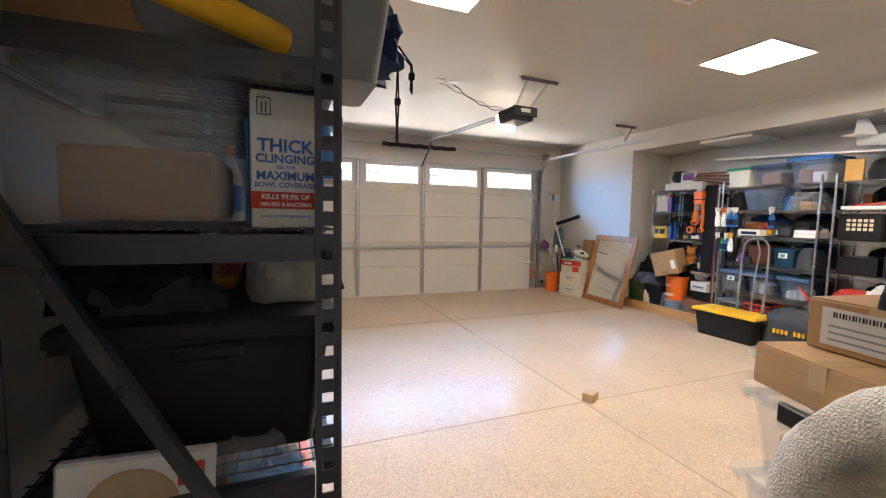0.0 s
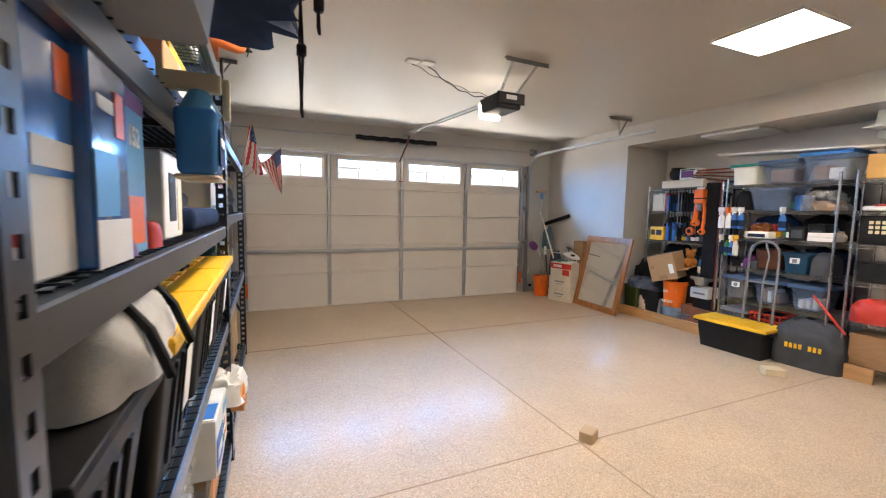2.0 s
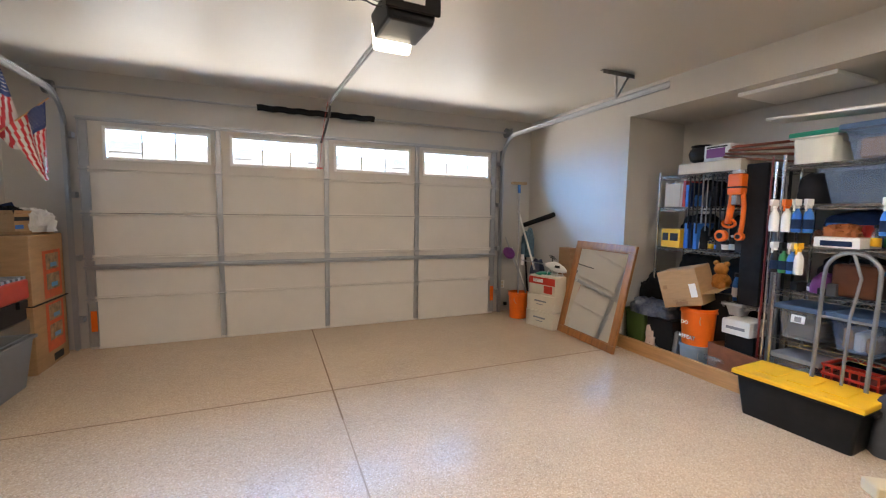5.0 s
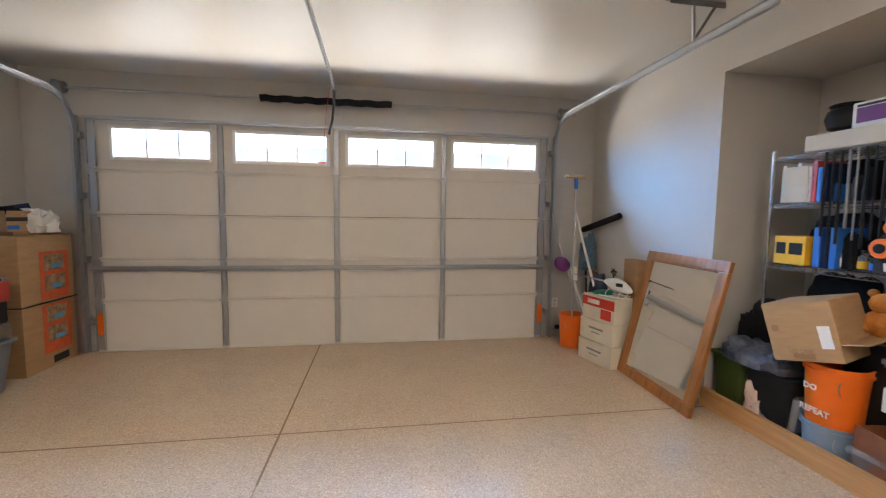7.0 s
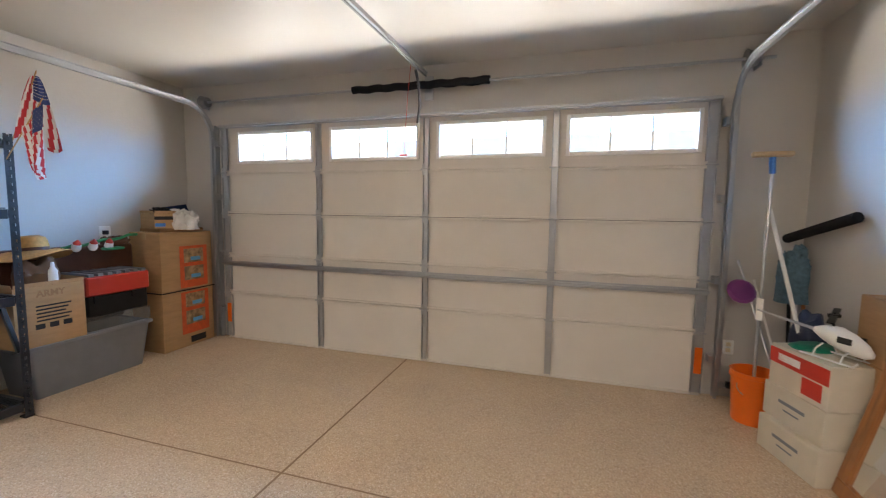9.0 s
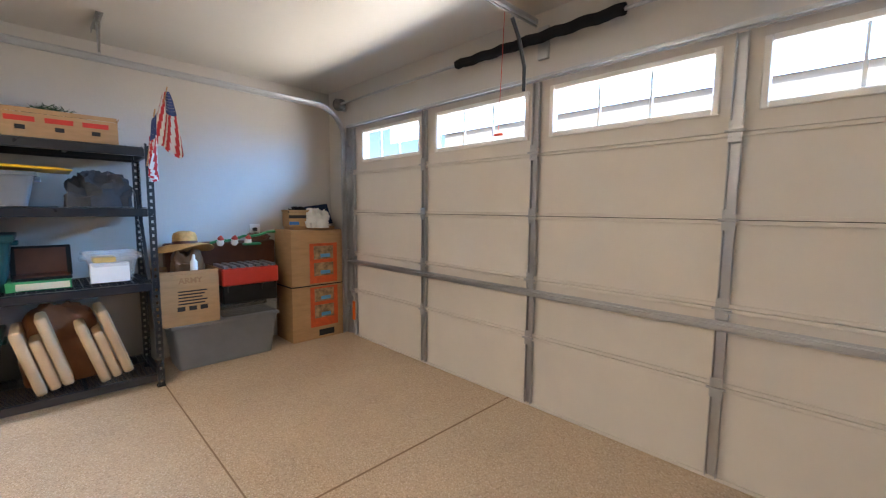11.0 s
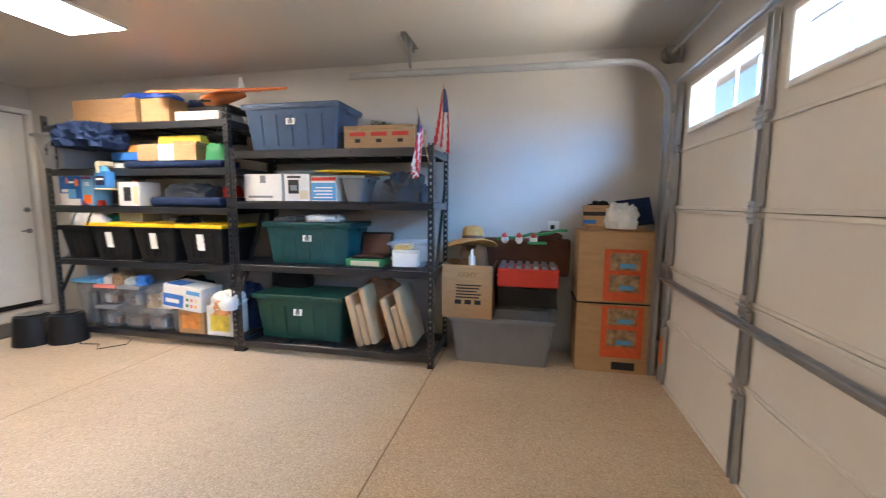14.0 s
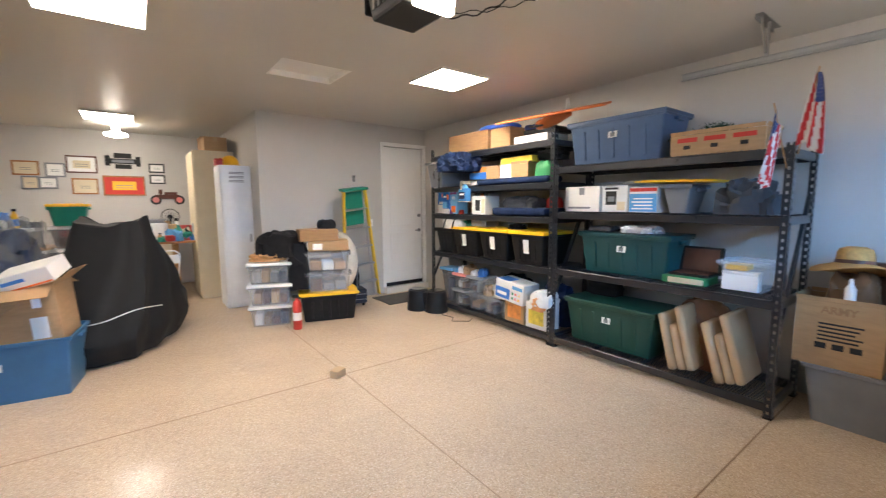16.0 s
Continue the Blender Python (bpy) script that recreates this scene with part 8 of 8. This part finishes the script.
for sg in (-1, 1):
    bm = bmesh.new()
    tube(bm, [(sg * 0.21, 0.18, 0), (sg * 0.20, -0.05, 0.45), (sg * 0.17, -0.20, 0.80), (sg * 0.10, -0.21, 0.86), (0, -0.21, 0.87)], 0.011, 8)
    part("front_tube", bm, WHITE, o, smooth=True)
    bm = bmesh.new()
    cyl(bm, (sg * 0.18, -0.20, 0), (sg * 0.18, 0.10, 0.44), 0.011, n=8)
    part("rear_leg", bm, WHITE, o, smooth=True)
boxpart("seat", (-0.18, 0.18, -0.16, 0.18, 0.44, 0.465), CREAM, o, bevel=0.008)
boxpart("backrest", (-0.16, 0.16, -0.20, -0.185, 0.66, 0.80), WHITE, o, bevel=0.004)
for u in (-0.08, 0.0, 0.08):
    bm = bmesh.new()
    cyl(bm, (u, -0.1, 0.47), (u, -0.19, 0.66), 0.006, n=6)
    part("back_slat", bm, WHITE, o)
o = thing("office_chair", "dark office chair half hidden behind the cover", "chair", 4.28, -2.25, 0, 160)
boxpart("seat", (-0.24, 0.24, -0.24, 0.24, 0.46, 0.54), BLACKCLOTH, o, bevel=0.03)
boxpart("backrest", (-0.22, 0.22, 0.20, 0.27, 0.60, 1.05), BLACKCLOTH, o, bevel=0.03)
bm = bmesh.new()
cyl(bm, (0, 0, 0.06), (0, 0, 0.46), 0.025, n=10)
for k in range(5):
    a = 2 * math.pi * k / 5
    cyl(bm, (0, 0, 0.08), (0.26 * math.cos(a), 0.26 * math.sin(a), 0.05), 0.015, n=6)
part("base", bm, BLACKPL, o)
heap("pale_coat", "pale blue coat hanging on the office chair", "coat", 4.30, -2.15, 0.545, 0, 0.36, 0.2, 0.42, mat("pale blue cotton", (0.35, 0.48, 0.58), 0.9), 173, 0.2, 6)

# round lamp under the workshop panel
o = thing("round_lamp", "round glowing lamp on the workshop ceiling", "ceiling light", 4.42, -2.75, CZ)
bm = bmesh.new()
lathe(bm, [(0.05, 0.0), (0.05, -0.12), (0.16, -0.16), (0.15, -0.20), (0.02, -0.23)], 24)
part("shade", bm, mat("lit round shade", (1.0, 0.93, 0.82), 0.5, emit=5.0, bump=0), o, smooth=True)


# ---- covered motorcycle ----
def cover_mesh(bm):
    n, m = 48, 26
    rings = []
    for j in range(m + 1):
        v = j / m
        z = 1.46 * (1 - v)
        hw = 0.31 + 0.10 * min(1, v * 2.2) + 0.06 * v
        fy = 0.26 + 0.52 * min(1.0, v ** 1.15 * 1.25) + 0.06 * v
        by = 0.24 + 0.75 * min(1.0, max(0, v - 0.12) * 1.8)
        if z > 0.0:
            pass
        ring = []
        for k in range(n):
            a = 2 * math.pi * k / n
            c0, s0 = math.cos(a), math.sin(a)
            sx = math.copysign(abs(c0) ** 0.62, c0) * hw
            sy = math.copysign(abs(s0) ** 0.75, s0) * (fy if s0 < 0 else by)
            f = 1 + (0.035 + 0.05 * v) * math.sin(a * 9 + 2 * math.sin(a * 2) + v * 3) + 0.06 * noise.noise(Vector((c0 * 2.0, s0 * 2.0, z * 2.6)))
            tuck = 1 - 0.22 * max(0, v - 0.82) / 0.18
            zz = z + (0.02 * math.sin(a * 5) if j < 3 else 0)
            ring.append(bm.verts.new((sx * f * tuck, sy * f * tuck, max(0.015, zz - 0.08 * abs(s0) * (1 - v) * 1.2))))
        rings.append(ring)
    bm.faces.new(rings[0])
    for p, q in zip(rings, rings[1:]):
        for k in range(n):
            bm.faces.new((p[k], q[k], q[(k + 1) % n], p[(k + 1) % n]))


o = thing("covered_motorcycle", "motorcycle under a black cover reaching the floor", "covered motorcycle", 4.47, 0.22, 0, 155)
bm = bmesh.new()
cover_mesh(bm)
part("cover", bm, mat("black nylon cover", (0.009, 0.009, 0.010), 0.8, 0, 0.3, 5, 0.25, 300), o, "matt black fabric cover", smooth=True)
bm = bmesh.new()
pts = []
for k in range(25):
    a = math.pi * (1.05 + 0.9 * k / 24)
    pts.append((math.copysign(abs(math.cos(a)) ** 0.62, math.cos(a)) * 0.50, math.copysign(abs(math.sin(a)) ** 0.75, math.sin(a)) * 0.80, 0.50 + 0.04 * math.sin(k * 0.4)))
tube(bm, pts, 0.005, 5)
part("piping", bm, WHITE, o, "thin reflective white piping")
boxpart("tag", (-0.02, 0.02, -0.80, -0.795, 0.10, 0.17), PAPER, o, "small white tag")
bm = bmesh.new()
for sg in (-0.5, 0.55):
    cyl(bm, (-0.05, sg, 0.30), (0.05, sg, 0.30), 0.29, n=24)
part("wheel", bm, RUBBER, o, "dark tyre hidden under the cover")

# blue tote with cartons
tote("large blue open tote with cartons in it", 5.20, 1.12, 0, 172, 0.98, 0.60, 0.50, mat("denim blue plastic", (0.045, 0.14, 0.26), 0.42), BLUEPL, lidon=False, ribs=0, sticker=True)
o = carton("open brown carton with taped white labels", 4.98, 1.12, 0.36, 168, 0.42, 0.38, 0.56, CARD, flaps="open", ry=-4)
patch(o, "white_label", PAPER, 0.02, 0.13, 0.12, 0.30, 0.38)
patch(o, "white_label", PAPER, 0.05, 0.11, 0.38, 0.46, 0.38)
carton("open brown carton leaning in the blue tote", 5.42, 1.14, 0.30, 178, 0.38, 0.40, 0.42, CARD, flaps="open", ry=5)
o = carton("white and orange printed mailer box on the open carton", 4.97, 1.20, 0.95, 160, 0.40, 0.30, 0.13, CARDW, tape=False, rx=14, ry=-16)
patch(o, "blue_print", BLUE, -0.14, 0.02, 0.06, 0.09, 0.30)
patch(o, "orange_edge", ORANGE, -0.19, 0.19, 0.005, 0.02, 0.30)
heap("plastic_bag", "crumpled grey plastic bags over the cartons", "plastic bags", 5.42, 1.05, 0.74, 0, 0.5, 0.4, 0.34, PLASTICBAG, 181, 0.25, 7)

# ---- outside, seen through the door windows ----
# Sky light put into the pane colour so far windows stand out less.
PALEPANE = mat("sky-lit far window", (0.42, 0.50, 0.56), 0.2)
h2 = thing("neighbour_house", "pale two-storey stucco house across the street", "house", 3.0, 22.0, -0.15)
for q in ((-16, 16, 0, 0.3, 0, 6.1), (-16, -15.7, 0.31, 9, 0, 6.1), (15.7, 16, 0.31, 9, 0, 6.1), (-16, 16, 9.01, 9.3, 0, 6.1)):
    boxpart("wall", q, STUCCO, h2)
boxpart("roof", (-16.2, 16.2, -0.2, 9.5, 6.11, 6.3), TILE, h2, "brown flat roof edge")
boxpart("garage_door", (-8, -3, -0.05, -0.001, 0, 2.3), WHITE, h2)
for u in (1.0, 5.0, -7.0, -3.0):
    for zz in ((1.0, 3.9) if u > 0 else (3.9,)):
        w9 = boxpart("window", (u, u + 1.6, -0.06, -0.001, zz, zz + 1.2), WHITE, h2)
        boxpart("pane", (u + 0.08, u + 1.52, -0.07, -0.061, zz + 0.08, zz + 1.12), PALEPANE, w9)
